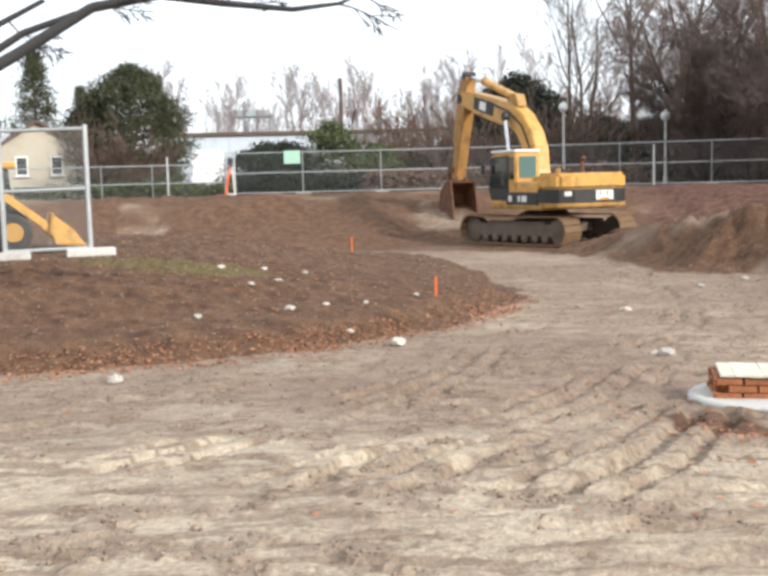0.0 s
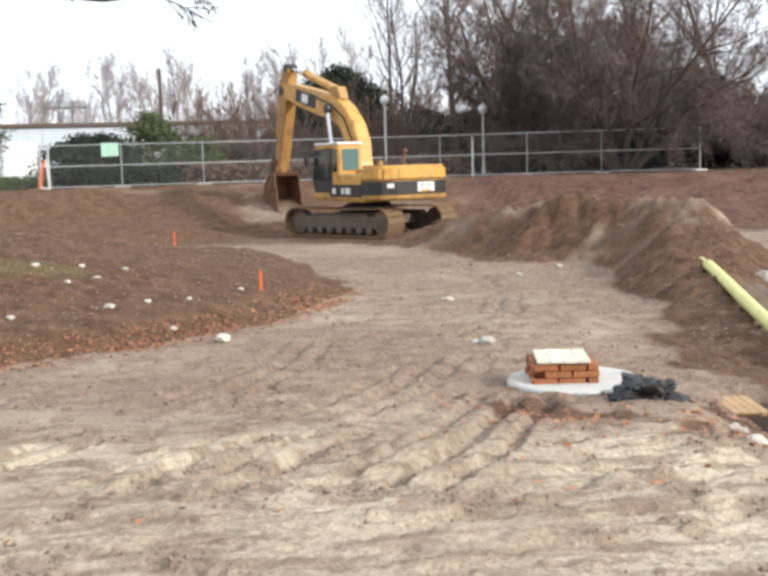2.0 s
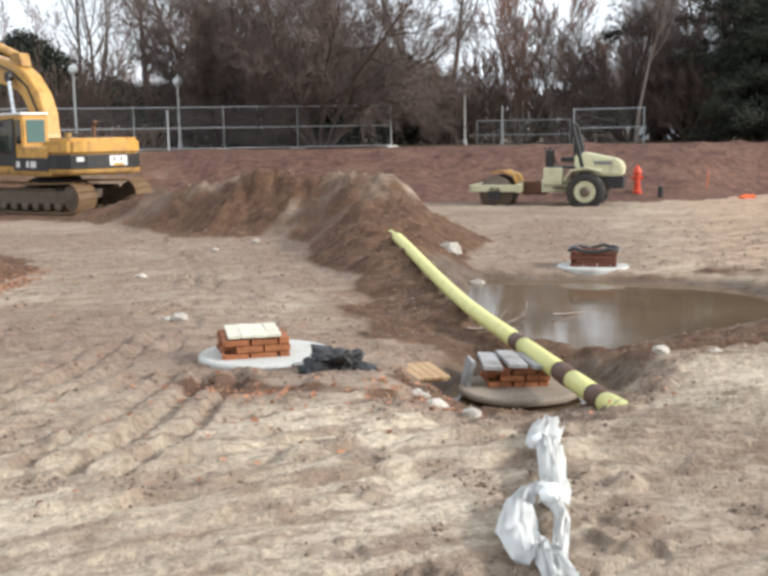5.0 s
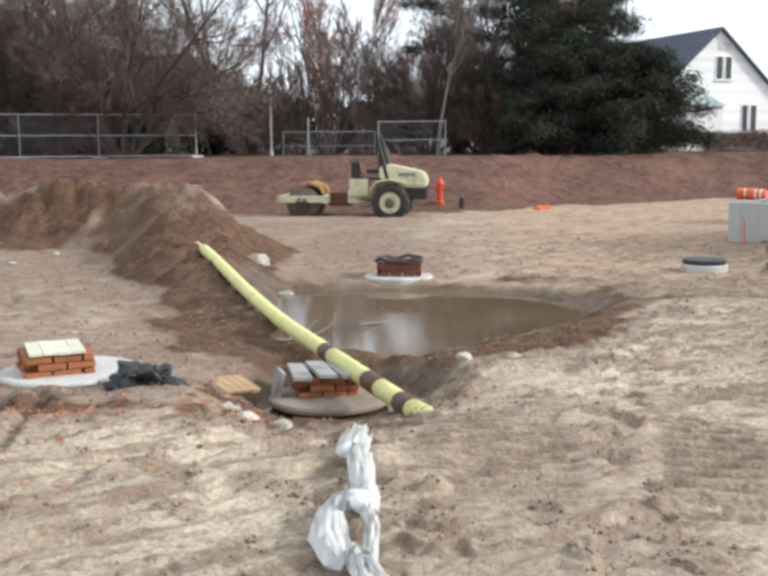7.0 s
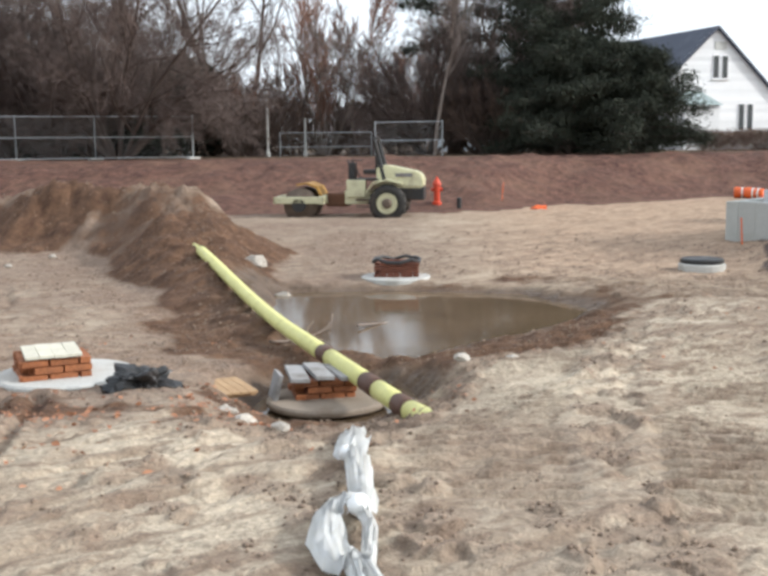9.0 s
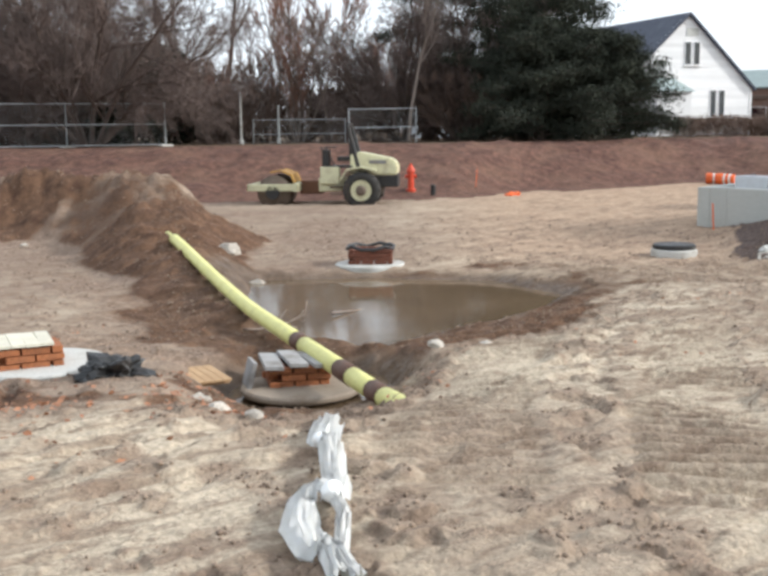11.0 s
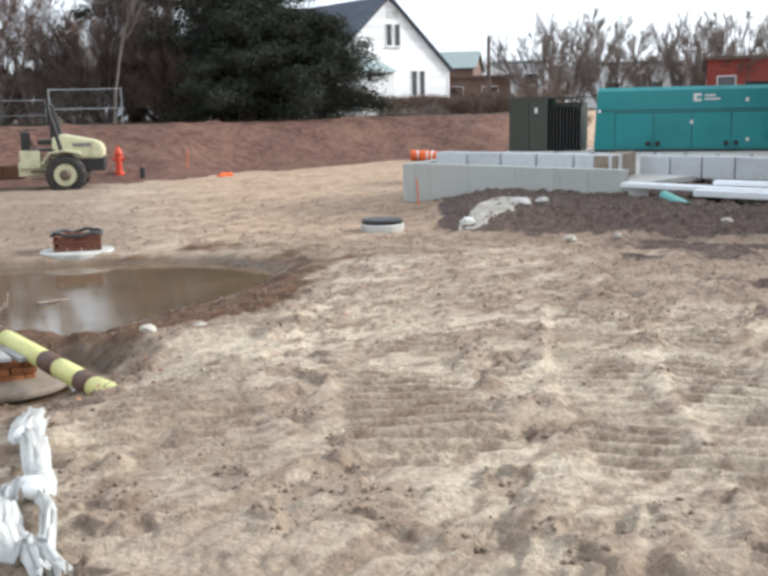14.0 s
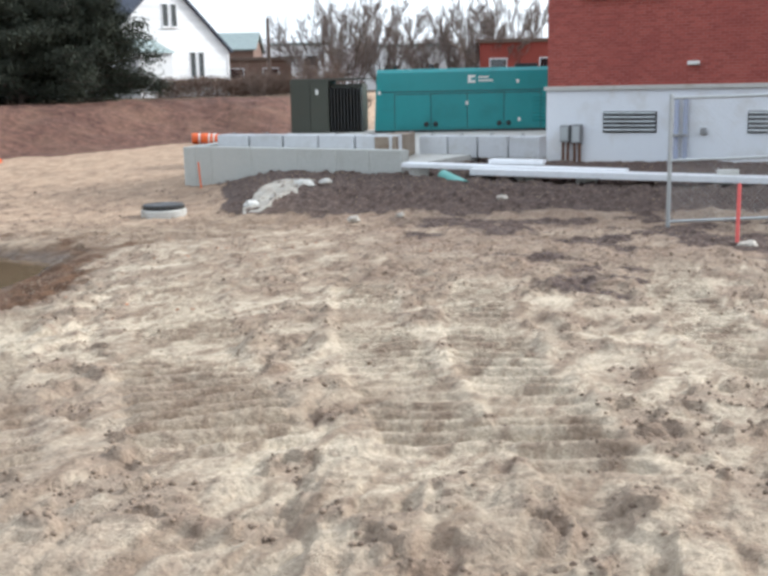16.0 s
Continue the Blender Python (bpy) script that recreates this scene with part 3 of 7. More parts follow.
# ---- ground and water ----
def ground():
    az = np.concatenate([np.linspace(-30, 94, 540), np.linspace(95, 329, 50)])
    r = np.concatenate([[0.02], np.geomspace(0.9, 2.5, 60)[:-1], np.geomspace(2.5, 20, 640)[:-1], np.geomspace(20, 78, 190), np.geomspace(82, 4000, 26)])
    A, D = np.meshgrid(np.radians(az), r)
    X, Y = D * np.sin(A), D * np.cos(A)
    Z = ground_z(X, Y)
    n, m = X.shape
    idx = np.arange(n * m).reshape(n, m)
    nxt = np.roll(idx, -1, 1)
    q = np.stack([idx[:-1], idx[1:], nxt[1:], nxt[:-1]], -1).reshape(-1, 4)
    me = bpy.data.meshes.new("ground")
    me.vertices.add(n * m)
    me.vertices.foreach_set("co", np.stack([X, Y, Z], -1).ravel().astype(np.float32))
    me.loops.add(q.size)
    me.loops.foreach_set("vertex_index", q.ravel().astype(np.int32))
    me.polygons.add(len(q))
    me.polygons.foreach_set("loop_start", np.arange(0, q.size, 4, dtype=np.int32))
    me.polygons.foreach_set("use_smooth", np.ones(len(q), dtype=bool))
    me.update(calc_edges=True)
    me.validate()
    d, azd = np.hypot(X, Y), np.degrees(np.arctan2(X, Y))
    off = d - bank_edge(azd)
    bas = basin(X, Y)
    bm_, mo = berm_mask(X, Y), mound_mask(X, Y)
    zones = {
        "brown": smooth(1.005, 0.975, berm_reach(X, Y)) * (1 - 0.3 * smooth(27, 31, Y))
        + (0.55 + 0.4 * fractal(X, Y, 1.4, 3, 79)) * smooth(0.0, 0.14, mo) + 0.45 * smooth(0.05, 0.3, pit(X, Y)) * smooth(-0.4, 0.2, fractal(X, Y, 0.8, 3, 80)) + 0.5 * smooth(3.5, 0.5, np.abs(d - 12.0)) * smooth(16, 26, azd) * (1 - smooth(46, 52, azd)) * smooth(-0.3, 0.3, fractal(X, Y, 1.5, 3, 74))
        + 0.42 * smooth(14, 17.0, d) * smooth(56, 64, azd) * (d < 40) * smooth(-0.35, 0.2, fractal(X, Y, 1.8, 3, 73))
        + 0.40 * smooth(12, 19, d) * (1 - smooth(46, 52, d)) * smooth(-0.15, 0.35, fractal(X, Y, 3.0, 3, 71)) * (azd < 40)
        + 0.5 * smooth(0.0, 0.25, bump_at(X, Y, *spot(-8.0, 36.0), 4.5, 1.8, 4)) + 0.6 * smooth(0, 0.5, bump_at(X, Y, 9.5, 32.5, 6.0, 5.0, 0)) + (0.60 + 0.30 * fractal(X, Y, 2.2, 4, 72)) * smooth(30, 34, d) * (azd < 16) * (d < 60) + (0.50 + 0.55 * fractal(X, Y, 0.7, 3, 81)) * smooth(-2.6, -0.6, outline_depth(X, Y, PUDDLE) + 0.8 * fractal(X, Y, 1.5, 2, 82)) * (1 - smooth(13.5, 15, Y)) + litter_mask(X, Y) * (0.7 + 0.7 * fractal(X, Y, 0.6, 3, 75)),
        "red": smooth(-0.8, 0.6, off + 0.8 * fractal(X, Y, 1.5, 3, 78)) * smooth(8, 20, azd) * (1 - smooth(58, 66, azd)),
        "wet": np.clip(smooth(0.0, 0.5, bas) + 0.28 * smooth(0.05, 0.3, pit(X, Y)) + 0.35 * smooth(0.0, 0.4, bump_at(X, Y, 12.5, 11.0, 6.0, 2.4, -25)), 0, 1),
        "humus": 0.95 * smooth(0.06, 0.4, pile_mask(X, Y) + 0.2 * fractal(X, Y, 0.8, 3, 83)) + 0.5 * smooth(11, 16.5, d) * smooth(57, 66, azd) * (d < 30) * smooth(-0.2, 0.3, fractal(X * 0.6 + Y, Y - X, 1.2, 3, 84)) + 0.72 * smooth(7, 11, d) * smooth(64, 73, azd) * (d < 18) * smooth(-0.3, 0.25, fractal(X, Y, 0.9, 3, 85)),
        "turf": 1.0 * smooth(0.2, 0.8, bump_at(X, Y, -3.7, 17.7, 3.6, 2.0, -5)),
        "clay": smooth(36, 46, azd) * smooth(14, 22, d) * (1 - smooth(62, 70, azd)),
        "churn": 0.55 * churn(X, Y) * (1 - 0.7 * trodden(X, Y)) * (1 - smooth(20, 34, d)),
        "dull": np.clip(1.0 * smooth(6.5, 10, d + 1.5 * fractal(X, Y, 2.5, 2, 76)) * (1 - smooth(34, 44, azd)) + 0.6 * smooth(10, 14, d) * smooth(60, 68, azd) + 0.55 * smooth(36, 44, azd) * (1 - smooth(54, 60, azd)) * (1 - smooth(6, 8, d)), 0, 1) * (0.75 + 0.5 * fractal(X, Y, 2.2, 3, 77)),
        "far": smooth(9, 16, off) * (azd > -100) * (azd < 130),
    }
    for k, v in zones.items():
        a = me.attributes.new(k, "FLOAT", "POINT")
        a.data.foreach_set("value", np.clip(v, 0, 1).ravel().astype(np.float32))
    me.materials.append(SOIL)
    return tagged(new("ground", me), "rutted sandy building-site soil with brown banks", "ground", kind="structure")


ground()


def pool(name, cx, cy, rx, ry, label):
    bm = bmesh.new()
    bmesh.ops.create_circle(bm, cap_ends=True, radius=1, segments=48, matrix=Matrix.Translation((cx, cy, WATER)) @ Matrix.Diagonal((rx, ry, 1, 1)))
    solid(name, bm, WATERM, label, "water", kind="structure")


pool("water", 9.3, 12.2, 4.2, 4.2, "still muddy brown puddle in the dug floor")
pool("water", 5.4, 8.1, 1.9, 1.5, "small muddy puddle round a sunken manhole")


# ---- plant helpers ----
def sticks_mesh(name, segs, sides, material, thick_to=None):
    """Tapered bars for many (x0, y0, z0, x1, y1, z1, r0, r1)."""
    s = np.array(segs, float)
    a, b, r0, r1 = s[:, 0:3], s[:, 3:6], s[:, 6], s[:, 7]
    t = b - a
    t /= np.linalg.norm(t, axis=1)[:, None] + 1e-9
    ref = np.where(np.abs(t[:, 2:3]) > 0.9, np.array([[1.0, 0, 0]]), np.array([[0, 0, 1.0]]))
    u = np.cross(t, ref)
    u /= np.linalg.norm(u, axis=1)[:, None] + 1e-9
    v = np.cross(t, u)
    ang = np.arange(sides) * 2 * math.pi / sides
    ring = np.cos(ang)[None, :, None] * u[:, None] + np.sin(ang)[None, :, None] * v[:, None]
    va = a[:, None] + ring * r0[:, None, None]
    vb = b[:, None] + ring * r1[:, None, None]
    co = np.concatenate([va, vb], 1).reshape(-1, 3)
    k = np.arange(sides)
    f = np.stack([k, (k + 1) % sides, (k + 1) % sides + sides, k + sides], -1)
    q = (np.arange(len(s))[:, None, None] * 2 * sides + f[None]).reshape(-1, 4)
    return raw_mesh(name, co, q, material)


def raw_mesh(name, co, q, material):
    me = bpy.data.meshes.new(name)
    me.vertices.add(len(co))
    me.vertices.foreach_set("co", np.asarray(co, np.float32).ravel())
    me.loops.add(q.size)
    me.loops.foreach_set("vertex_index", q.ravel().astype(np.int32))
    me.polygons.add(len(q))
    me.polygons.foreach_set("loop_start", np.arange(0, q.size, q.shape[1], dtype=np.int32))
    me.update(calc_edges=True)
    me.materials.append(material)
    return me


def leaves_mesh(name, centres, rng, long, wide, material, droop=0.0, lie=False):
    """A bent two-piece blade at every centre."""
    c = np.asarray(centres, float)
    n = len(c)
    d = rng.normal(size=(n, 3))
    d[:, 2] -= droop
    if lie:
        d[:, 2] *= 0.12
    d /= np.linalg.norm(d, axis=1)[:, None]
    e = rng.normal(size=(n, 3))
    if lie:
        e[:, 2] *= 0.25
    e -= (e * d).sum(1)[:, None] * d
    e /= np.linalg.norm(e, axis=1)[:, None]
    k = np.cross(d, e)
    ln = (long * rng.uniform(0.6, 1.3, n))[:, None]
    wd = (wide * rng.uniform(0.6, 1.3, n))[:, None]
    lift = 0.18 * wd * k
    co = np.stack([c - d * ln / 2, c - e * wd / 2 + lift, c + d * ln / 2, c + e * wd / 2 + lift], 1).reshape(-1, 3)
    i = np.arange(n)[:, None] * 4
    q = np.concatenate([i + np.array([[0, 1, 2]]), i + np.array([[0, 2, 3]])], 1).reshape(-1, 3)
    return raw_mesh(name, co, q, material)


def grow(rng, out, p, d, length, r, level, spec):
    """One limb and, below it, its own limbs. spec: children per level, spread, length share, lift, wiggle."""
    steps = 5 if level == 0 else (4 if level == 1 else 3)
    kids = spec["kids"][level] if level < len(spec["kids"]) else 0
    q, dirn = np.array(p, float), np.array(d, float)
    dirn /= np.linalg.norm(dirn)
    tip = spec.get("tip", 0.009)
    where = np.sort(rng.uniform(spec.get("bare", [0.25])[min(level, len(spec.get("bare", [0.25])) - 1)], 1.0, kids))
    for s in range(steps):
        dirn = dirn + rng.normal(size=3) * spec["wiggle"]
        dirn[2] += spec["lift"] if level > 0 else 0
        dirn /= np.linalg.norm(dirn)
        nxt = q + dirn * length / steps
        ra = max(tip, r * (1 - 0.75 * s / steps))
        rb = max(tip, r * (1 - 0.75 * (s + 1) / steps))
        out[min(level, 3)].append((*q, *nxt, ra, rb))
        for w in where[(where >= s / steps) & (where < (s + 1) / steps)]:
            side = rng.normal(size=3)
            side -= side @ dirn * dirn
            side /= np.linalg.norm(side)
            cd = dirn * math.cos(spec["spread"]) + side * math.sin(spec["spread"])
            at = q + (nxt - q) * (w * steps - s)
            grow(rng, out, at, cd, length * spec["share"] * rng.uniform(0.6, 1.15) * (1.15 - 0.5 * w), max(tip, ra * 0.5), level + 1, spec)
        q = nxt


def bare_tree(name, label, spec, bark, twig, seed, stems=1, height=8.0, radius=0.16, fan=0.0, m=None, group=""):
    rng = np.random.default_rng(seed)
    out = [[], [], [], []]
    for k in range(stems):
        a = 2 * math.pi * (k + rng.uniform(-0.3, 0.3)) / stems
        tilt = fan * rng.uniform(0.45, 1.1) if stems > 1 else 0.05
        d = (math.cos(a) * math.sin(tilt), math.sin(a) * math.sin(tilt), math.cos(tilt))
        off = 0.25 * min(1, stems - 1)
        grow(rng, out, (off * math.cos(a), off * math.sin(a), -0.2), d, height * rng.uniform(0.8, 1.1), radius * rng.uniform(0.75, 1.1), 0, spec)
    ob = thing(name, label, "tree", m, group)
    tr = new("trunk", sticks_mesh("trunk", out[0] + out[1], 6, bark))
    tr.parent = ob
    cr = new("crown", sticks_mesh("crown", out[2] + out[3], 3, twig))
    cr.parent = ob
    return ob


def at_ground(az, d, rz=0.0, dz=0.0):
    x, y = spot(az, d)
    return pose(x, y, gz(x, y) + dz, 0, 0, rz)


# ---- excavator ----
def slab(bm, outline, z0, z1, bevel=0.0):
    """An outline in (x, y) carried from z0 to z1."""
    va = [bm.verts.new((x, y, z0)) for x, y in outline]
    vb = [bm.verts.new((x, y, z1)) for x, y in outline]
    n = len(outline)
    fs = [bm.faces.new(va), bm.faces.new(vb)]
    for i in range(n):
        fs.append(bm.faces.new((va[i], va[(i + 1) % n], vb[(i + 1) % n], vb[i])))
    bmesh.ops.recalc_face_normals(bm, faces=fs)
    if bevel:
        bmesh.ops.bevel(bm, geom=list({e for f in fs for e in f.edges}), offset=bevel, segments=2, affect="EDGES")
    return bm


def thick_line(pts, widths):
    """Outline round a centre line in (y, z) with a width at each point."""
    up, low = [], []
    for i, (y, z) in enumerate(pts):
        a, b = pts[max(i - 1, 0)], pts[min(i + 1, len(pts) - 1)]
        ty, tz = b[0] - a[0], b[1] - a[1]
        ln = math.hypot(ty, tz)
        ny, nz = -tz / ln, ty / ln
        up.append((y + ny * widths[i] / 2, z + nz * widths[i] / 2))
        low.append((y - ny * widths[i] / 2, z - nz * widths[i] / 2))
    return up + low[::-1]


def shoe_mesh(width, pitch, material):
    bm = bmesh.new()
    box(bm, (0, 0, 0), (width, pitch * 0.94, 0.035))
    for k in (-0.33, 0.0, 0.33):
        box(bm, (0, k * pitch, 0.03), (width, 0.022, 0.03))
    return mesh_of("shoe", bm, material)


def excavator():
    ex = thing("excavator", "yellow crawler excavator parked with its bucket raised on a bank", "excavator", pose(5.65, 36.0, -0.66, 0, 0, 21))
    under = Matrix.Rotation(radians(16.6), 4, "Z")
    # undercarriage
    bm = bmesh.new()
    box(bm, (0, 0, 0.62), (1.9, 1.5, 0.42), bevel=0.06)
    box(bm, (0, 1.0, 0.55), (2.2, 0.35, 0.3), bevel=0.05)
    box(bm, (0, -1.0, 0.55), (2.2, 0.35, 0.3), bevel=0.05)
    part("undercarriage", bm, STEEL_DIRTY, ex, m=under)
    shoe = shoe_mesh(0.8, 0.216, SHOE)
    half, rad, zc = 1.95, 0.46, 0.52
    for sx in (-1.33, 1.33):
        bm = bmesh.new()
        box(bm, (sx, 0, 0.52), (0.42, 3.5, 0.42), bevel=0.06)
        box(bm, (sx, 0, 0.74), (0.30, 2.6, 0.16), bevel=0.04)
        frame_ob = part("track", bm, STEEL_DIRTY, ex, "mud-caked steel crawler track", m=under)
        for y in (-half, half):
            bm = bmesh.new()
            lathe(bm, [(0.12, -0.2), (0.40, -0.16), (0.42, -0.05), (0.36, 0), (0.42, 0.05), (0.40, 0.16), (0.12, 0.2)], (sx, y, zc), "X", 20)
            part("sprocket" if y < 0 else "idler", bm, STEEL_DIRTY, frame_ob)
        for k in range(7):
            bm = bmesh.new()
            lathe(bm, [(0.06, -0.24), (0.14, -0.2), (0.14, 0.2), (0.06, 0.24)], (sx, -1.38 + 0.46 * k, 0.24), "X", 14)
            part("roller", bm, STEEL_DIRTY, frame_ob)
        per = 4 * half + 2 * math.pi * rad
        count = int(per / 0.216)
        for k in range(count):
            s = per * k / count
            if s < 2 * half:
                y, z, a = -half + s, zc + rad, 0
            elif s < 2 * half + math.pi * rad:
                th = (s - 2 * half) / rad
                y, z, a = half + rad * math.sin(th), zc + rad * math.cos(th), -math.degrees(th)
            elif s < 4 * half + math.pi * rad:
                y, z, a = half - (s - 2 * half - math.pi * rad), zc - rad, 180
            else:
                th = (s - 4 * half - math.pi * rad) / rad
                y, z, a = -half - rad * math.sin(th), zc - rad * math.cos(th), 180 - math.degrees(th)
            sag = -0.03 * math.sin(math.pi * (y + half) / (2 * half)) if z > zc and abs(y) < half else 0
            piece("shoe", shoe, frame_ob, pose(sx, y, z + sag, a, 0, 0))
    bm = bmesh.new()
    lathe(bm, [(0.72, 0.82), (0.78, 0.86), (0.78, 1.06), (0.7, 1.12)], sides=32)
    part("turntable", bm, BLACK, ex)
    # upper structure
    bm = bmesh.new()
    slab(bm, [(-1.42, 1.25), (-0.45, 1.35), (0.7, 1.2), (1.42, 1.0), (1.42, -2.2), (-1.42, -2.2)], 1.2, 1.36, 0.03)
    part("platform", bm, YELLOW_DIRTY, ex)
    plan = [(-1.43, -1.95), (1.43, -1.95), (1.43, -2.45), (1.22, -2.92), (0.75, -3.1), (-0.75, -3.1), (-1.22, -2.92), (-1.43, -2.45)]
    cw = part("counterweight", slab(bmesh.new(), plan, 1.27, 1.47, 0.05), YELLOW_DIRTY, ex)
    wide = [(x * 1.004, y * 1.002) for x, y in plan]
    part("black_band", slab(bmesh.new(), [(x * 0.995, y * 0.997) for x, y in plan], 1.44, 1.86), BLACK, cw, "black painted band")
    part("counterweight_top", slab(bmesh.new(), wide, 1.84, 2.36, 0.1), YELLOW, cw, "smooth yellow rounded top")
    # emblem as plain shapes, on the rear
    em = part("emblem", box(bmesh.new(), (0.32, -3.105, 1.66), (0.62, 0.02, 0.30), bevel=0.008), WHITE_DECAL, cw, "white emblem block with a yellow wedge")
    bm = bmesh.new()
    slab(bm, [(0.14, -3.122), (0.5, -3.122), (0.5, -3.117), (0.14, -3.117)], 1.50, 1.58)
    part("wedge", bm, YELLOW, em)
    for x0 in (0.17, 0.42):
        part("letter_gap", box(bmesh.new(), (x0, -3.118, 1.71), (0.05, 0.006, 0.12)), BLACK, em)
    part("sticker", box(bmesh.new(), (-0.95, -3.02, 1.72), (0.22, 0.02, 0.14), (0, 0, -18)), WHITE_DECAL, cw)
    part("reflector", box(bmesh.new(), (1.30, -2.76, 1.7), (0.12, 0.02, 0.16), (0, 0, 62)), PINK, cw)
    # side bodies
    left = part("side_body", box(bmesh.new(), (-1.08, -1.2, 1.72), (0.68, 1.52, 0.8), bevel=0.06), YELLOW, ex)
    part("side_band", box(bmesh.new(), (-1.425, -0.9, 1.56), (0.03, 2.1, 0.42), bevel=0.01), BLACK, left, "black side band with pale lettering bars")
    for y0, w in ((-0.15, 0.22), (-0.75, 0.14), (-1.1, 0.34)):
        part("letter_bar", box(bmesh.new(), (-1.445, y0, 1.56), (0.012, w, 0.2)), WHITE_DECAL, left)
    part("lower_sill", box(bmesh.new(), (-1.40, -0.4, 1.34), (0.08, 3.0, 0.12), bevel=0.02), YELLOW_DIRTY, left)
    part("engine_hood", box(bmesh.new(), (0.35, -1.25, 1.85), (2.1, 1.45, 0.9), bevel=0.1), YELLOW, ex)
    part("tank", box(bmesh.new(), (1.08, 0.2, 1.7), (0.68, 1.5, 0.8), bevel=0.06), YELLOW, ex)
    bm = bmesh.new()
    rod(bm, (0.45, -1.6, 2.25), (0.45, -1.6, 2.78), 0.06)
    rod(bm, (0.45, -1.6, 2.76), (0.45, -1.72, 2.86), 0.06)
    part("exhaust", bm, RUSTY, ex)
    part("air_intake", rod(bmesh.new(), (-0.3, -1.3, 2.25), (-0.3, -1.3, 2.52), 0.1), YELLOW_DIRTY, ex)
    part("black_deck", box(bmesh.new(), (0.1, -1.5, 2.34), (1.9, 0.8, 0.08), bevel=0.02), BLACK, ex)
    # cab
    prof = [(-0.45, 1.3), (1.35, 1.3), (1.55, 1.8), (1.35, 2.95), (1.15, 3.12), (-0.35, 3.14), (-0.45, 3.0)]
    cab = part("cab", plate(bmesh.new(), prof, -1.40, -0.48, 0.05), YELLOW, ex)
    part("rear_window", box(bmesh.new(), (-0.94, -0.462, 2.60), (0.62, 0.03, 0.72), bevel=0.01), GLASS_SKY, cab)
    part("roof", box(bmesh.new(), (-0.94, 0.4, 3.14), (0.96, 1.7, 0.08), bevel=0.03), WHITE_DECAL, cab, "pale off-white cab roof")
    part("door", plate(bmesh.new(), [(0.0, 1.5), (1.25, 1.5), (1.44, 1.85), (1.26, 2.95), (0.0, 3.0)], -1.425, -1.39), BLACK, cab)
    part("door_window", plate(bmesh.new(), [(0.08, 1.9), (1.36, 1.9), (1.20, 2.88), (0.08, 2.93)], -1.432, -1.40), GLASS_DARK, cab)
    part("side_window", plate(bmesh.new(), [(-0.38, 2.2), (-0.06, 2.2), (-0.06, 2.95), (-0.38, 2.95)], -1.415, -1.38), GLASS_DARK, cab)
    bm = bmesh.new()
    rod(bm, (-1.43, 1.3, 2.7), (-1.62, 1.45, 2.6), 0.015, sides=6)
    box(bm, (-1.64, 1.46, 2.55), (0.06, 0.16, 0.3), bevel=0.015)
    part("mirror", bm, BLACK, cab)
    # boom, stick, bucket
    outer = [(0.15, 1.9), (0.35, 2.6), (0.42, 3.2), (0.74, 3.85), (1.4, 4.48), (2.1, 4.85), (3.76, 5.22), (5.46, 5.55), (6.25, 5.62)]
    inner = [(6.5, 5.4), (6.35, 5.12), (4.85, 4.66), (3.4, 4.27), (2.4, 4.08), (1.8, 3.78), (1.42, 3.3), (1.1, 2.7), (0.85, 1.9)]
    boom = part("boom", plate(bmesh.new(), outer + inner, -0.12, 0.40, 0.03), YELLOW, ex)
    part("boom_foot", rod(bmesh.new(), (-0.42, 0.3, 2.12), (0.7, 0.3, 2.12), 0.17), BLACK, boom)
    part("weld_plate", plate(bmesh.new(), [(0.5, 3.3), (1.25, 3.12), (1.31, 3.2), (0.55, 3.4)], -0.135, 0.415), YELLOW_DIRTY, boom)
    part("hose", tube(bmesh.new(), [(-0.14, 0.6, 2.4), (-0.15, 0.75, 3.2), (-0.15, 1.35, 4.05), (-0.15, 2.3, 4.6), (-0.15, 3.6, 4.98)], 0.035, 6), BLACK, boom)
    part("black_decal", plate(bmesh.new(), thick_line([(3.5, 4.75), (5.1, 5.12)], [0.5, 0.46]), -0.135, -0.118), BLACK, boom)
    part("white_decal", plate(bmesh.new(), thick_line([(4.1, 4.88), (4.6, 5.0)], [0.32, 0.32]), -0.145, -0.134), WHITE_DECAL, boom)
    for sx in (-0.32, 0.60):
        cyl = part("boom_cylinder", rod(bmesh.new(), (sx, 1.75, 1.7), (sx, 1.95, 3.0), 0.12), YELLOW_DIRTY, ex)
        part("rod", rod(bmesh.new(), (sx, 1.95, 3.0), (sx, 2.2, 4.35), 0.08), CHROME, cyl)
        part("pin", rod(bmesh.new(), (sx - 0.08, 2.22, 4.42), (sx + 0.08, 2.22, 4.42), 0.17), BLACK, cyl)
    cyl = part("stick_cylinder", rod(bmesh.new(), (0.14, 2.1, 5.05), (0.14, 4.6, 5.86), 0.14), YELLOW, ex)
    part("gland", rod(bmesh.new(), (0.14, 4.5, 5.83), (0.14, 4.72, 5.9), 0.16), YELLOW_DIRTY, cyl)
    part("rod", rod(bmesh.new(), (0.14, 4.6, 5.86), (0.14, 6.05, 6.2), 0.075), CHROME, cyl)
    part("bracket", plate(bmesh.new(), [(1.8, 4.75), (2.6, 5.0), (2.35, 5.25), (1.95, 5.2)], -0.05, 0.33, 0.02), YELLOW_DIRTY, boom)
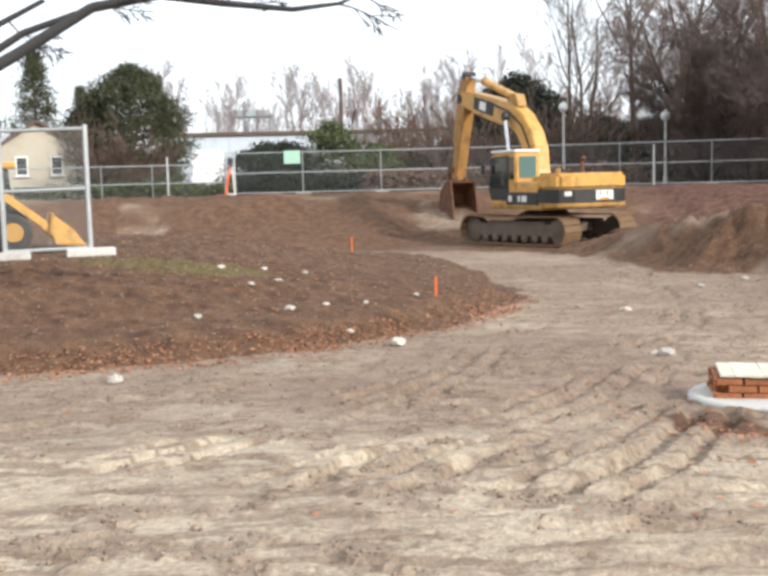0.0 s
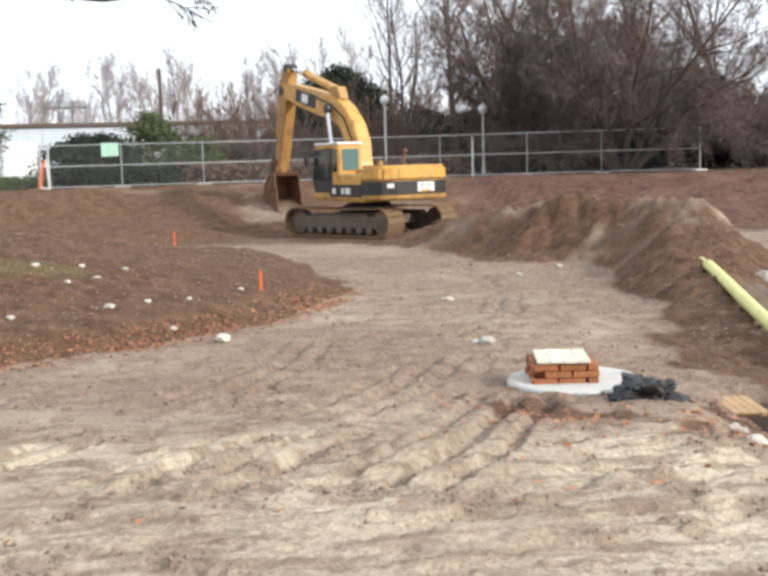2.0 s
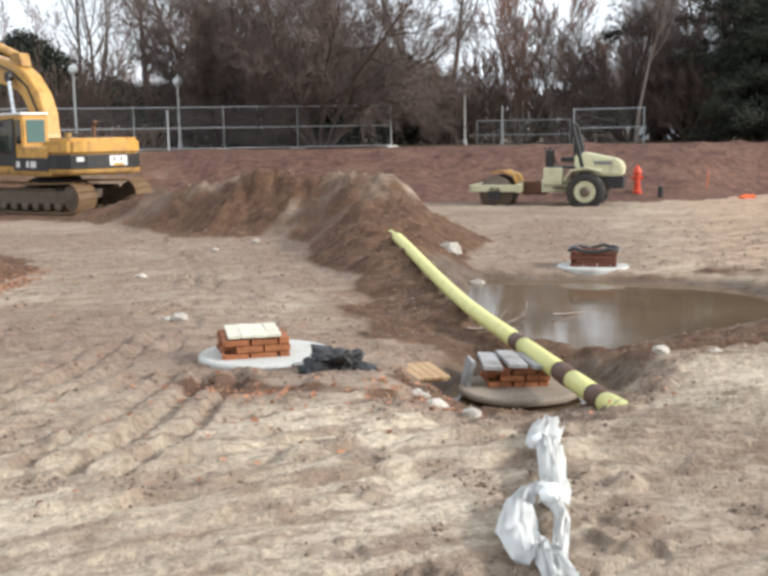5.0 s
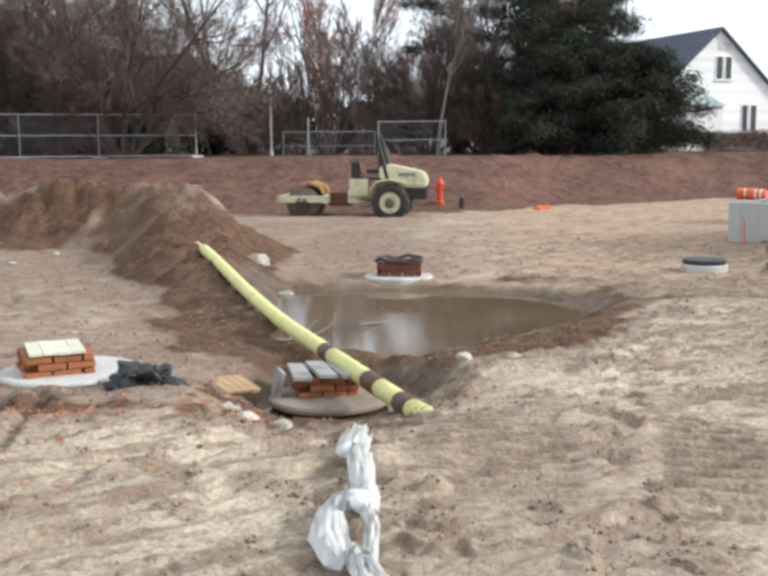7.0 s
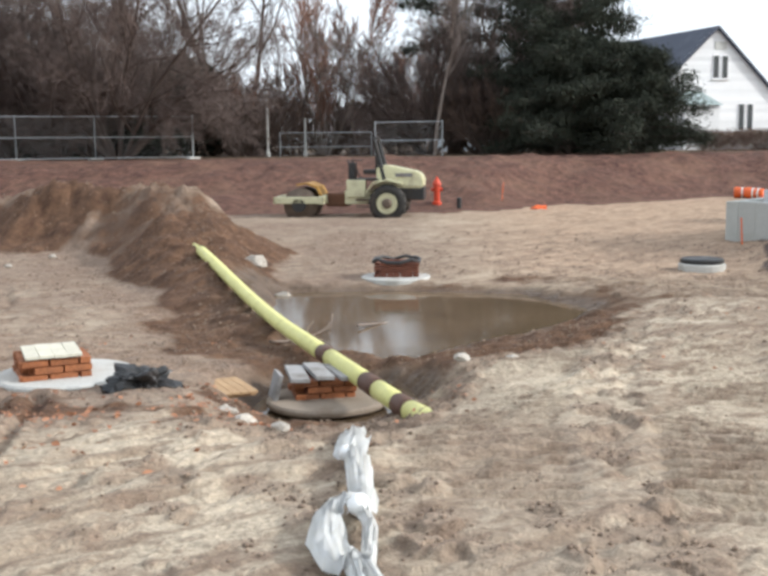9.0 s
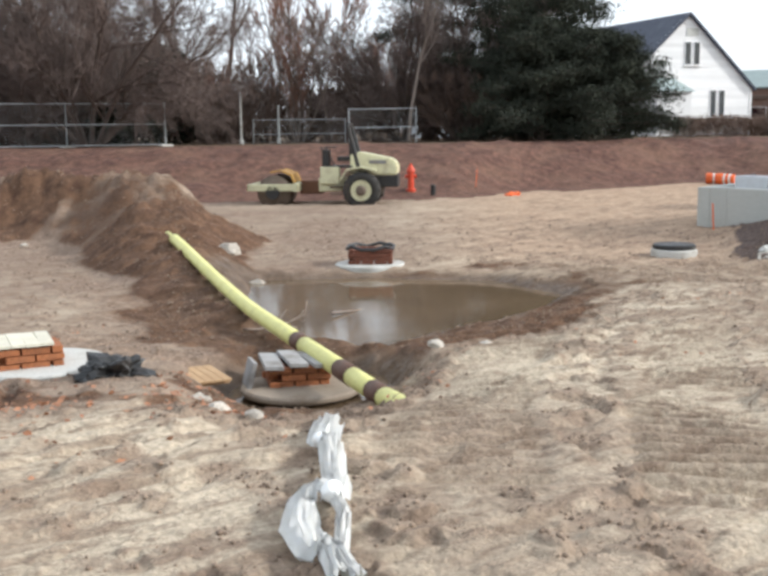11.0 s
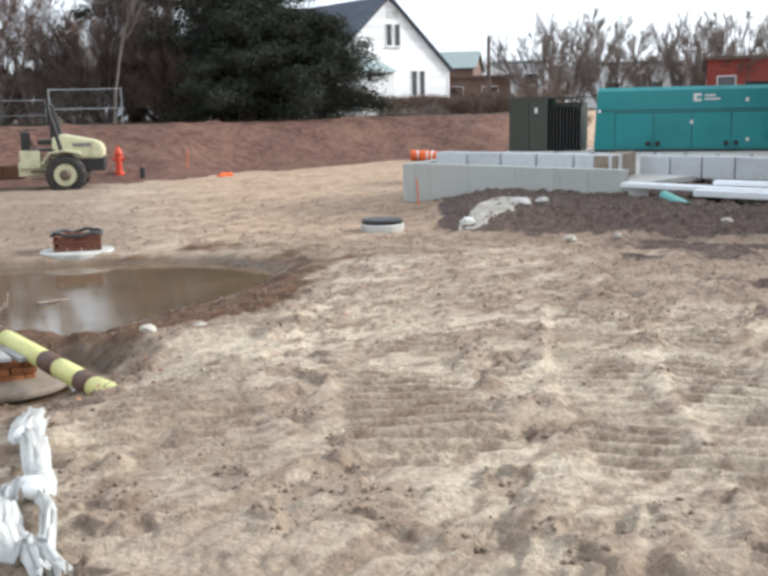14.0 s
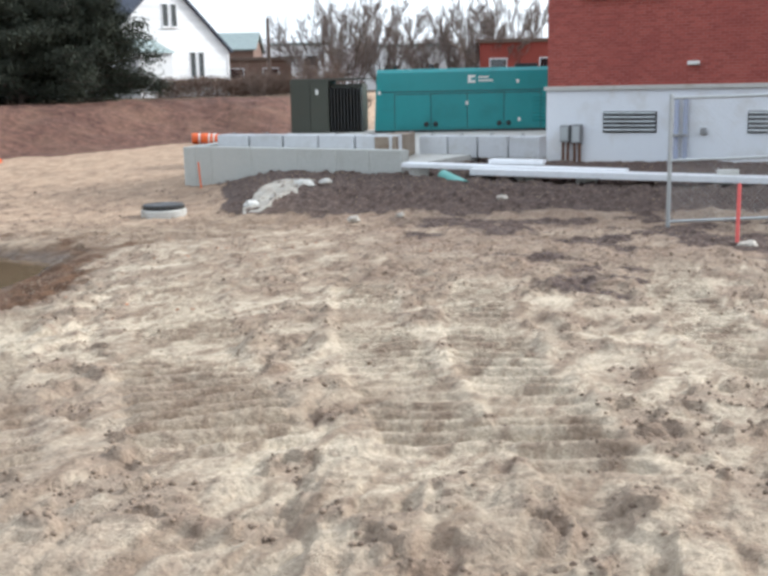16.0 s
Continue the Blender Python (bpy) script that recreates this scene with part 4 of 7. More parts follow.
    stick = part("stick", plate(bmesh.new(), thick_line([(6.0, 6.2), (6.3, 5.5), (6.5, 4.7), (7.15, 2.2)], [0.36, 0.78, 0.74, 0.40]), -0.08, 0.36, 0.03), YELLOW_RUSTY, ex)
    part("stick_head", plate(bmesh.new(), thick_line([(6.0, 6.36), (6.08, 6.08)], [0.24, 0.34]), -0.12, 0.40, 0.03), BLACK, stick)
    part("knuckle", rod(bmesh.new(), (-0.16, 6.36, 5.36), (0.44, 6.36, 5.36), 0.19), BLACK, stick)
    cyl = part("bucket_cylinder", rod(bmesh.new(), (0.14, 6.85, 5.5), (0.14, 7.3, 3.7), 0.12), YELLOW_DIRTY, ex)
    part("rod", rod(bmesh.new(), (0.14, 7.3, 3.7), (0.14, 7.6, 2.55), 0.065), CHROME, cyl)
    part("link", plate(bmesh.new(), [(7.05, 2.75), (7.55, 2.75), (7.68, 2.5), (7.6, 1.9), (7.42, 1.9), (7.45, 2.4), (7.02, 2.55)], -0.12, 0.40, 0.02), RUSTY, ex)
    outer = [(6.75, 2.2), (7.3, 2.1), (7.75, 1.7), (7.85, 1.15), (7.5, 0.66), (6.5, 0.56)]
    inner = [(6.55, 0.66), (7.42, 0.76), (7.72, 1.18), (7.64, 1.64), (7.25, 1.98), (6.8, 2.08)]
    bm = bmesh.new()
    plate(bm, outer + inner, -0.36, 0.66)
    for sx in (-0.41, 0.65):
        plate(bm, outer + [(6.55, 1.3)], sx, sx + 0.05)
    bucket = part("bucket", bm, RUSTY, ex, "rust-brown steel digging bucket")
    for k in range(5):
        part("tooth", box(bmesh.new(), (-0.30 + 0.23 * k, 6.40, 0.60), (0.1, 0.3, 0.08), taper=(0.8, 0.8)), STEEL_DIRTY, bucket)
    for sx in (-0.06, 0.30):
        part("ear", plate(bmesh.new(), [(6.75, 2.1), (7.4, 2.0), (7.5, 2.4), (7.0, 2.5)], sx, sx + 0.06), RUSTY, bucket)
    return ex


excavator()


# ---- roller ----
def road_roller():
    m = pose(20.3 + 0.85 * 0.68, 27.2 + 0.85 * 0.73, -0.80, 0, 0, 47) @ Matrix.Scale(1.11, 4)
    ro = thing("road_roller", "cream single-drum vibratory roller standing on bare clay", "roller", m)
    for sx in (-0.75, 0.75):
        bm = bmesh.new()
        lathe(bm, [(0.29, -0.12), (0.31, -0.2), (0.47, -0.2), (0.53, -0.13), (0.535, 0.13), (0.47, 0.2), (0.31, 0.2), (0.29, 0.12)], (sx, 0, 0.53), "X", 28)
        tyre = part("tyre", bm, RUBBER, ro, "muddy black tyre", True)
        bm = bmesh.new()
        s = -1 if sx < 0 else 1
        lathe(bm, [(0.30, 0.0), (0.30, 0.03 * s), (0.27, 0.03 * s), (0.22, -0.07 * s), (0.12, -0.07 * s), (0.11, 0.03 * s), (0.02, 0.03 * s)], (sx + 0.205 * s, 0, 0.53), "X", 24)
        part("rim", bm, CREAM, tyre, "cream wheel rim")
        bm = bmesh.new()
        lathe(bm, [(0.02, -0.02 * s), (0.15, -0.02 * s), (0.15, 0.04 * s), (0.09, 0.09 * s), (0.02, 0.09 * s)], (sx + 0.205 * s, 0, 0.53), "X", 16)
        part("wheel_hub", bm, STEEL_DIRTY, tyre, "mud-brown wheel hub")
        for k in range(14):
            a = 2 * math.pi * k / 14
            part("lug", box(bmesh.new(), (sx, 0.53 * math.cos(a), 0.53 + 0.53 * math.sin(a)), (0.36, 0.06, 0.035), (math.degrees(a) - 90, 0, 0)), RUBBER, tyre)
    part("hood", plate(bmesh.new(), [(-1.0, 0.95), (0.35, 0.95), (0.35, 1.58), (0.1, 1.62), (-0.85, 1.42), (-1.02, 1.25)], -0.55, 0.55, 0.05), CREAM, ro)
    part("hood_lettering", box(bmesh.new(), (-0.565, -0.45, 1.33), (0.012, 0.5, 0.1)), GREY_METAL, ro)
    part("engine_bay", box(bmesh.new(), (0, -0.55, 0.78), (0.95, 0.95, 0.36), bevel=0.03), BLACK, ro)
    for sx in (-0.72, 0.72):
        bm = bmesh.new()
        plate(bm, thick_line([(0.6, 0.85), (0.42, 1.12), (0.0, 1.2), (-0.42, 1.1)], [0.05] * 4), sx - 0.22, sx + 0.22)
        part("mudguard", bm, CREAM, ro)
    part("chassis", box(bmesh.new(), (0, 0.8, 0.68), (0.9, 1.0, 0.4), bevel=0.04), CREAM, ro)
    for k, z in enumerate((0.42, 0.62)):
        part("step", box(bmesh.new(), (-0.56, 0.75, z), (0.2, 0.4, 0.04), bevel=0.01), STEEL_DIRTY, ro)
    part("tool_box", box(bmesh.new(), (-0.42, 0.95, 0.95), (0.36, 0.55, 0.5), bevel=0.03), CREAM, ro)
    part("deck", box(bmesh.new(), (0, 0.7, 1.2), (1.1, 0.9, 0.05), bevel=0.01), BLACK, ro)
    part("seat", box(bmesh.new(), (0, 0.55, 1.42), (0.5, 0.45, 0.14), bevel=0.04), BLACK, ro)
    part("seat_back", box(bmesh.new(), (0, 0.36, 1.68), (0.48, 0.12, 0.5), bevel=0.04), BLACK, ro)
    part("console", box(bmesh.new(), (0, 1.12, 1.45), (0.55, 0.2, 0.5), bevel=0.04), BLACK, ro)
    bm = bmesh.new()
    lathe(bm, [(0.17, -0.015), (0.19, 0), (0.17, 0.015)], (0, 1.0, 1.76), sides=18)
    part("steering_wheel", bm, BLACK, ro)
    for sx in (-0.5, 0.5):
        bm = bmesh.new()
        rod(bm, (sx, 0.12, 1.2), (sx, 0.42, 2.42), 0.08, 0.05, sides=8)
        part("roll_bar_post", bm, BLACK, ro)
    part("roll_bar_top", rod(bmesh.new(), (-0.53, 0.42, 2.42), (0.53, 0.42, 2.42), 0.05, sides=8), BLACK, ro)
    bm = bmesh.new()
    for sx in (-0.5, 0.5):
        rod(bm, (sx, 0.95, 1.2), (sx, 1.2, 1.75), 0.02, sides=6)
    rod(bm, (-0.5, 1.2, 1.75), (0.5, 1.2, 1.75), 0.02, sides=6)
    part("hand_rail", bm, BLACK, ro)
    part("joint", box(bmesh.new(), (0, 1.55, 0.6), (0.4, 0.7, 0.4), bevel=0.05), RUSTY, ro)
    bm = bmesh.new()
    lathe(bm, [(0.1, -0.68), (0.40, -0.68), (0.41, -0.64), (0.49, -0.64), (0.49, 0.64), (0.41, 0.64), (0.40, 0.68), (0.1, 0.68)], (0, 2.6, 0.48), "X", 36)
    part("drum", bm, STEEL_DIRTY, ro, "muddy smooth steel drum", True)
    fr = part("drum_frame", box(bmesh.new(), (0, 3.28, 0.62), (1.7, 0.14, 0.2), bevel=0.02), CREAM, ro)
    part("frame_beam", box(bmesh.new(), (0, 1.92, 0.62), (1.7, 0.14, 0.24), bevel=0.02), CREAM, fr)
    for sx in (-0.79, 0.79):
        part("frame_side", box(bmesh.new(), (sx, 2.6, 0.62), (0.12, 1.5, 0.2), bevel=0.02), CREAM, fr)
        bm = bmesh.new()
        lathe(bm, [(0.05, -0.06), (0.2, -0.06), (0.2, 0.06), (0.05, 0.06)], (sx, 2.6, 0.48), "X", 18)
        part("hub", bm, BLACK, fr)
    part("scraper", plate(bmesh.new(), thick_line([(2.0, 0.75), (2.1, 0.98), (2.4, 1.1), (2.7, 1.06)], [0.05] * 4), -0.6, 0.6), YELLOW_DIRTY, ro, "dirty orange scraper hood")
    return ro


road_roller()


# ---- manholes, pipe and litter on the dug floor ----
def disc(bm, r, z0, z1, c=(0, 0), sides=40, lip=0.02):
    return lathe(bm, [(r - lip, z0), (r, z0 + lip), (r, z1 - lip), (r - lip, z1)], (c[0], c[1], 0), sides=sides)


def brick_mesh(l, w, h, material):
    return mesh_of("brick", box(bmesh.new(), (0, 0, 0), (l, w, h), bevel=0.006), material)


def chimney(parent, c, half_x, half_y, z0, courses, material, turn, rng):
    """Square brick neck of a manhole, brick by brick."""
    meshes = {}
    rot = Matrix.Rotation(radians(turn), 4, "Z")
    for k in range(courses):
        z = z0 + 0.032 + 0.064 * k
        for sx, sy, ln, ax in ((0, -1, half_x, 0), (0, 1, half_x, 0), (-1, 0, half_y, 90), (1, 0, half_y, 90)):
            n = max(2, round(2 * ln / 0.2))
            br = meshes.setdefault(ln, brick_mesh(2 * ln / n - 0.014, 0.09, 0.056, material))
            for i in range(n):
                s = -ln + (i + 0.5 + (0.25 if k % 2 else -0.25)) * 2 * ln / n
                s = max(-ln + 0.06, min(ln - 0.06, s))
                x, y = (s, sy * half_y) if ax == 0 else (sx * half_x, s)
                p = rot @ Vector((x + rng.uniform(-0.008, 0.008), y + rng.uniform(-0.008, 0.008), 0))
                piece("brick", br, parent, pose(c[0] + p.x, c[1] + p.y, z, 0, 0, turn + ax + rng.uniform(-3, 3)))


def manhole_lidded():
    rng = random.Random(3)
    x, y = 3.23, 9.2
    mh = thing("manhole", "concrete manhole slab with an orange brick neck and plywood lid", "manhole", pose(x, y, 0), "manholes on the site floor")
    part("slab", disc(bmesh.new(), 0.62, -0.62, -0.30), CONCRETE, mh, "pale chipped concrete disc")
    chimney(mh, (-0.10, 0.06), 0.25, 0.25, -0.315, 3, BRICK_ORANGE, -12, rng)
    bm = bmesh.new()
    box(bm, (-0.10, 0.06, -0.21), (0.45, 0.45, 0.17), (0, 0, -12))
    part("neck_core", bm, BRICK_ORANGE, mh)
    for k in range(4):
        p = Matrix.Rotation(radians(-14), 4, "Z") @ Vector((-0.18 + 0.12 * k, 0, 0))
        part("lid_board", box(bmesh.new(), (-0.11 + p.x, 0.05 + p.y, -0.10 + 0.003 * (k % 2)), (0.119, 0.60, 0.028), (0, 0, -14 + 0.6 * (k % 3)), bevel=0.005), PLYWOOD, mh, "whitened plywood lid board")


def manhole_sunken():
    rng = random.Random(5)
    mh = thing("manhole", "muddy manhole slab with brick neck and grey boards, standing in water", "manhole", pose(5.45, 8.32, 0), "manholes on the site floor")
    part("slab", disc(bmesh.new(), 0.58, -0.77, -0.70), CONCRETE_MUDDY, mh)
    part("shaft", disc(bmesh.new(), 0.46, -1.2, -0.76), CONCRETE_MUDDY, mh)
    chimney(mh, (0.06, 0.18), 0.24, 0.22, -0.71, 3, BRICK_ORANGE, -24, rng)
    part("neck_core", box(bmesh.new(), (0.06, 0.18, -0.62), (0.38, 0.34, 0.18), (0, 0, -24)), BRICK_DARK, mh)
    for k, h in enumerate((0.0, 0.015, -0.005)):
        p = Matrix.Rotation(radians(-24), 4, "Z") @ Vector((-0.22 + 0.21 * k, 0, 0))
        part("lid_board", box(bmesh.new(), (p.x + 0.04, 0.19 + p.y, -0.50 + h), (0.18, 0.66, 0.04), (0, 3, -26 + 5 * k), bevel=0.006), GREY_BOARD, mh, "wet grey lid board")
    part("leaning_board", box(bmesh.new(), (-0.40, 0.28, -0.58), (0.04, 0.3, 0.26), (0, 14, -20), bevel=0.006), GREY_BOARD, mh)


def manhole_open():
    rng = random.Random(8)
    mh = thing("manhole", "open manhole with a dark red brick neck beside the puddle", "manhole", pose(11.25, 14.85, -0.08), "manholes on the site floor")
    part("slab", disc(bmesh.new(), 0.62, -0.85, -0.55), CONCRETE, mh)
    chimney(mh, (0.05, 0.05), 0.34, 0.28, -0.55, 4, BRICK_DARK, -38, rng)
    bm = bmesh.new()
    tube(bm, [(0.05 + 0.42 * math.cos(a * 0.524), 0.05 + 0.42 * math.sin(a * 0.524), -0.27 + 0.035 * math.sin(2.3 * a)) for a in range(13)], 0.03, 8)
    part("torn_cover", bm, TARP, mh, "torn black plastic round the rim")


def manhole_capped():
    x, y = spot(53.35, 20.2)
    z = gz(x, y)
    mh = thing("manhole", "low concrete ring capped with a black rubber lid", "manhole", pose(x, y, z + 0.05), "manholes on the site floor")
    part("slab", disc(bmesh.new(), 0.42, -0.15, 0.05), CONCRETE, mh)
    bm = bmesh.new()
    lathe(bm, [(0.22, 0.045), (0.36, 0.045), (0.39, 0.065), (0.39, 0.12), (0.36, 0.14), (0.22, 0.14)], sides=28)
    part("cap", bm, BLACK, mh)


manhole_lidded()
manhole_sunken()
manhole_open()
manhole_capped()


def banded_pipe():
    """A long pipe from the dike down across the pit, in yellow with brown bands."""
    a, b = Vector((*spot(26.3, 19.2), 0.0)), Vector((*spot(39.2, 8.0), 0.0))

    def mid(u):
        p = a.lerp(b, u)
        p.z = -0.05 - 0.43 * smooth(-0.12, 0.62, u) + 0.10 * smooth(0.95, 1.06, u)
        return p
    pi = thing("pipe", "long yellow plastic pipe with brown bands, lying across the pit", "pipe")
    bands = [(0.0, 0.06, PIPE_YELLOW, 0.045), (0.06, 0.725, PIPE_YELLOW, 0.09), (0.725, 0.75, PIPE_BROWN, 0.094), (0.75, 0.852, PIPE_YELLOW, 0.09),
             (0.852, 0.883, PIPE_BROWN, 0.094), (0.883, 0.929, PIPE_YELLOW, 0.09), (0.929, 0.953, PIPE_BROWN, 0.094), (0.953, 1.026, PIPE_YELLOW, 0.09)]
    for u0, u1, mat, r in bands:
        n = max(2, int((u1 - u0) * 40))
        part("pipe_length" if mat is PIPE_YELLOW else "band", tube(bmesh.new(), [mid(u0 + (u1 - u0) * k / n) for k in range(n + 1)], r, 18), mat, pi, soft=True)
    # black disc on the closed end, painted shade of the pipe's inside
    bm = bmesh.new()
    c, t = mid(1.026), (mid(1.026) - mid(1.0)).normalized()
    rod(bm, c - 0.02 * t, c + 0.004 * t, 0.072, sides=18)
    part("bore", bm, BLACK, pi)


banded_pipe()


def film_tie():
    """Crumpled plastic film, knotted and trailing over the sand."""
    rng = random.Random(11)
    ob = thing("plastic_film", "knotted length of torn white plastic film trailing on sand", "plastic film")
    way = [(4.07, 5.85), (3.37, 4.88), (3.2, 4.7), (3.21, 4.62), (2.88, 4.12), (2.81, 3.99), (2.65, 3.8)]

    def strip(pts, widths, up):
        bm = bmesh.new()
        prev = None
        for i, (x, y) in enumerate(pts):
            z = gz(x, y) + up + 0.02 * rng.random()
            a, b = pts[max(i - 1, 0)], pts[min(i + 1, len(pts) - 1)]
            tx, ty = b[0] - a[0], b[1] - a[1]
            ln = math.hypot(tx, ty)
            row = []
            for k in range(9):
                s = (k / 8 - 0.5) * widths[i]
                fold = 0.022 * math.sin(k * 2.4 + i * 0.7) + 0.05 * (1 - (k / 4 - 1) ** 2)
                row.append(bm.verts.new((x - ty / ln * s, y + tx / ln * s, z + fold + 0.008 * rng.random())))
            if prev:
                for k in range(8):
                    bm.faces.new((prev[k], prev[k + 1], row[k + 1], row[k]))
            prev = row
        bmesh.ops.solidify(bm, geom=bm.faces[:], thickness=0.004)
        return bm

    def dense(pts, n):
        out = []
        for (a, b), (c, d) in zip(pts, pts[1:]):
            out += [(a + (c - a) * k / n, b + (d - b) * k / n) for k in range(n)]
        return out + [pts[-1]]
    w = dense(way, 3)
    wid = [(0.20, 0.19, 0.07, 0.14, 0.13, 0.14, 0.07)[min(6, i // 3)] for i in range(len(w))]
    part("tail", strip(w, wid, 0.02), FILM, ob, soft=True)
    loop_a = dense([(2.65, 3.8), (2.61, 3.87), (2.53, 3.88), (2.36, 3.64), (2.23, 3.36), (2.27, 3.3)] + [(2.19, 3.09)], 3)
    part("bow", strip(loop_a, [0.06, 0.08, 0.09, 0.09, 0.10, 0.12, 0.15, 0.17, 0.18, 0.18, 0.17, 0.15, 0.13, 0.11, 0.10, 0.09, 0.08, 0.08, 0.08], 0.03), FILM, ob, soft=True)
    loop_b = dense([(2.65, 3.77), (2.6, 3.65), (2.44, 3.44), (2.32, 3.3), (2.29, 3.29)] + [(2.24, 3.04)], 3)
    part("bow", strip(loop_b, [0.07] * len(loop_b), 0.03), FILM, ob, soft=True)
    for x, y, r in ((3.2, 4.7, 0.045), (2.65, 3.8, 0.055)):
        bm = bmesh.new()
        bmesh.ops.create_icosphere(bm, subdivisions=3, radius=r)
        for v in bm.verts:
            v.co *= 1 + 0.22 * noise.noise(v.co * 22)
            v.co += Vector((x, y, gz(x, y) + 0.06))
        part("knot", bm, FILM, ob, soft=True)


FILM = film_material()
film_tie()


def crumpled(name, size, material, label, category, m, seed, subdiv=4, amp=0.5):
    bm = bmesh.new()
    bmesh.ops.create_icosphere(bm, subdivisions=subdiv, radius=1)
    for v in bm.verts:
        k = noise.noise(v.co * 1.7 + Vector((seed, 0, 0))) * amp + noise.noise(v.co * 4.5 + Vector((0, seed, 0))) * amp * 0.5
        v.co *= 1 + k
        v.co.z = max(v.co.z, -0.25)
        v.co = Vector((v.co.x * size[0], v.co.y * size[1], v.co.z * size[2]))
    return solid(name, bm, material, label, category, m)


crumpled("tarpaulin", (0.25, 0.20, 0.15), TARP, "crumpled black plastic sheet on bare soil", "tarpaulin", pose(3.52, 8.22, gz(3.52, 8.22) + 0.04, 0, 0, -28), 2.0, 4, 0.75)


def wood_cover():
    x, y = 4.42, 8.5
    ob = thing("wooden_cover", "tan slatted wooden cover lying flat on soil", "wooden cover", pose(x, y, gz(x, y) + 0.05, 0, 0, -11) @ Matrix.Diagonal((0.86, 1.15, 1, 1)))
    for sy in (-0.2, 0.2):
        part("batten", box(bmesh.new(), (0, sy, -0.02), (0.56, 0.05, 0.03), bevel=0.004), BOARD, ob)
    for k in range(6):
        part("slat", box(bmesh.new(), (-0.235 + 0.094 * k, 0, 0.012), (0.088, 0.56, 0.022), bevel=0.004), BOARD, ob)


wood_cover()


bmx = bmesh.new()
box(bmx, (0, 0, 0.04), (0.50, 0.46, 0.50), (2, -4, 0), bevel=0.05, taper=(0.9, 0.92))
for v in bmx.verts:
    v.co += 0.05 * noise.noise_vector(v.co * 3)
solid("stone_block", bmx, SAND_BLOCK, "squared tan block sitting on the soil heap", "block", at_ground(25.9, 25.4, 15))


def stake(az, d, h, mat, label, lean=0.0, w=0.04):
    x, y = spot(az, d)
    bm = bmesh.new()
    box(bm, (0, 0, h / 2 - 0.1), (w, w * 0.6, h + 0.2), bevel=0.004)
    box(bm, (0, 0, h + 0.015), (w * 0.98, w * 0.58, 0.03), taper=(0.3, 0.3))
    return solid("survey_stake", bm, mat, label, "stake", pose(x, y, gz(x, y), lean, lean, az), "survey stakes")


stake(2.7, 17.6, 0.33, ORANGE, "orange-topped wooden survey stake in the brown bank")
stake(-1.6, 33.0, 0.5, ORANGE, "orange-topped wooden survey stake in the brown bank")
stake(-11.6, 33.0, 0.4, ORANGE, "orange-topped wooden survey stake in the brown bank")
stake(42.9, 38.6, 0.6, ORANGE, "orange wooden survey stake at the bank's foot", 4)
stake(83.65, 14.6, 0.75, PINK, "pink marker stake beside the wire gate", 0, 0.045)
stake(55.3, 25.2, 0.6, ORANGE, "orange survey stake by the concrete wall", -6)


def a_board(az, d):
    x, y = spot(az, d)
    ob = thing("marker_post", "leaning pair of orange and grey marker posts", "post", pose(x, y, gz(x, y), 0, 0, -az))
    part("leg", box(bmesh.new(), (-0.14, 0, 0.62), (0.09, 0.05, 1.3), (0, 10, 0), bevel=0.01), ORANGE, ob)
    part("leg", box(bmesh.new(), (0.12, 0, 0.62), (0.09, 0.05, 1.3), (0, -4, 0), bevel=0.01), POLE_GREY, ob)


a_board(-7.9, 47.0)


def hydrant():
    x, y = spot(39.4, 37.6)
    ob = thing("fire_hydrant", "orange-red fire hydrant below the red bank", "hydrant", pose(x, y, gz(x, y)))
    part("barrel", lathe(bmesh.new(), [(0.17, -0.1), (0.17, 0.06), (0.11, 0.08), (0.11, 0.62), (0.15, 0.64), (0.15, 0.70), (0.10, 0.82), (0.04, 0.88)], sides=16), ORANGE_RED, ob)
    part("bonnet_nut", lathe(bmesh.new(), [(0.04, 0.86), (0.04, 0.95)], sides=6), ORANGE_RED, ob)
    for a in (0, 90, 180):
        v = Vector((math.cos(radians(a - 40)), math.sin(radians(a - 40)), 0))
        part("nozzle", rod(bmesh.new(), Vector((0, 0, 0.5)) + v * 0.08, Vector((0, 0, 0.5)) + v * 0.2, 0.065), ORANGE_RED, ob)


hydrant()
bmx = bmesh.new()
lathe(bmx, [(0.09, -0.1), (0.09, 0.3), (0.06, 0.34)], sides=14)
solid("standpipe", bmx, BLACK, "short black standpipe below the red bank", "standpipe", at_ground(40.6, 37.0))
crumpled("orange_netting", (0.35, 0.2, 0.13), ORANGE, "bundle of orange safety netting on clay", "netting", at_ground(44.9, 37.6), 6.0)


def barrel(az, d, turn):
    x, y = spot(az, d)
    ob = thing("traffic_barrel", "orange traffic barrel with pale bands lying on its side", "barrel", pose(x, y, gz(x, y) + 0.22, 90, 0, turn) @ Matrix.Scale(0.8, 4), "traffic barrels")
    part("drum", lathe(bmesh.new(), [(0.2, -0.45), (0.29, -0.43), (0.29, -0.2), (0.27, -0.18), (0.27, 0.05), (0.25, 0.07), (0.25, 0.3), (0.23, 0.44), (0.1, 0.46)], sides=20), ORANGE, ob)
    for h in (-0.1, 0.16):
        part("band", lathe(bmesh.new(), [(0.272, h), (0.276, h + 0.02), (0.274, h + 0.08), (0.268, h + 0.1)], sides=20), WHITE_DECAL, ob)


barrel(55.3, 45.5, 30)
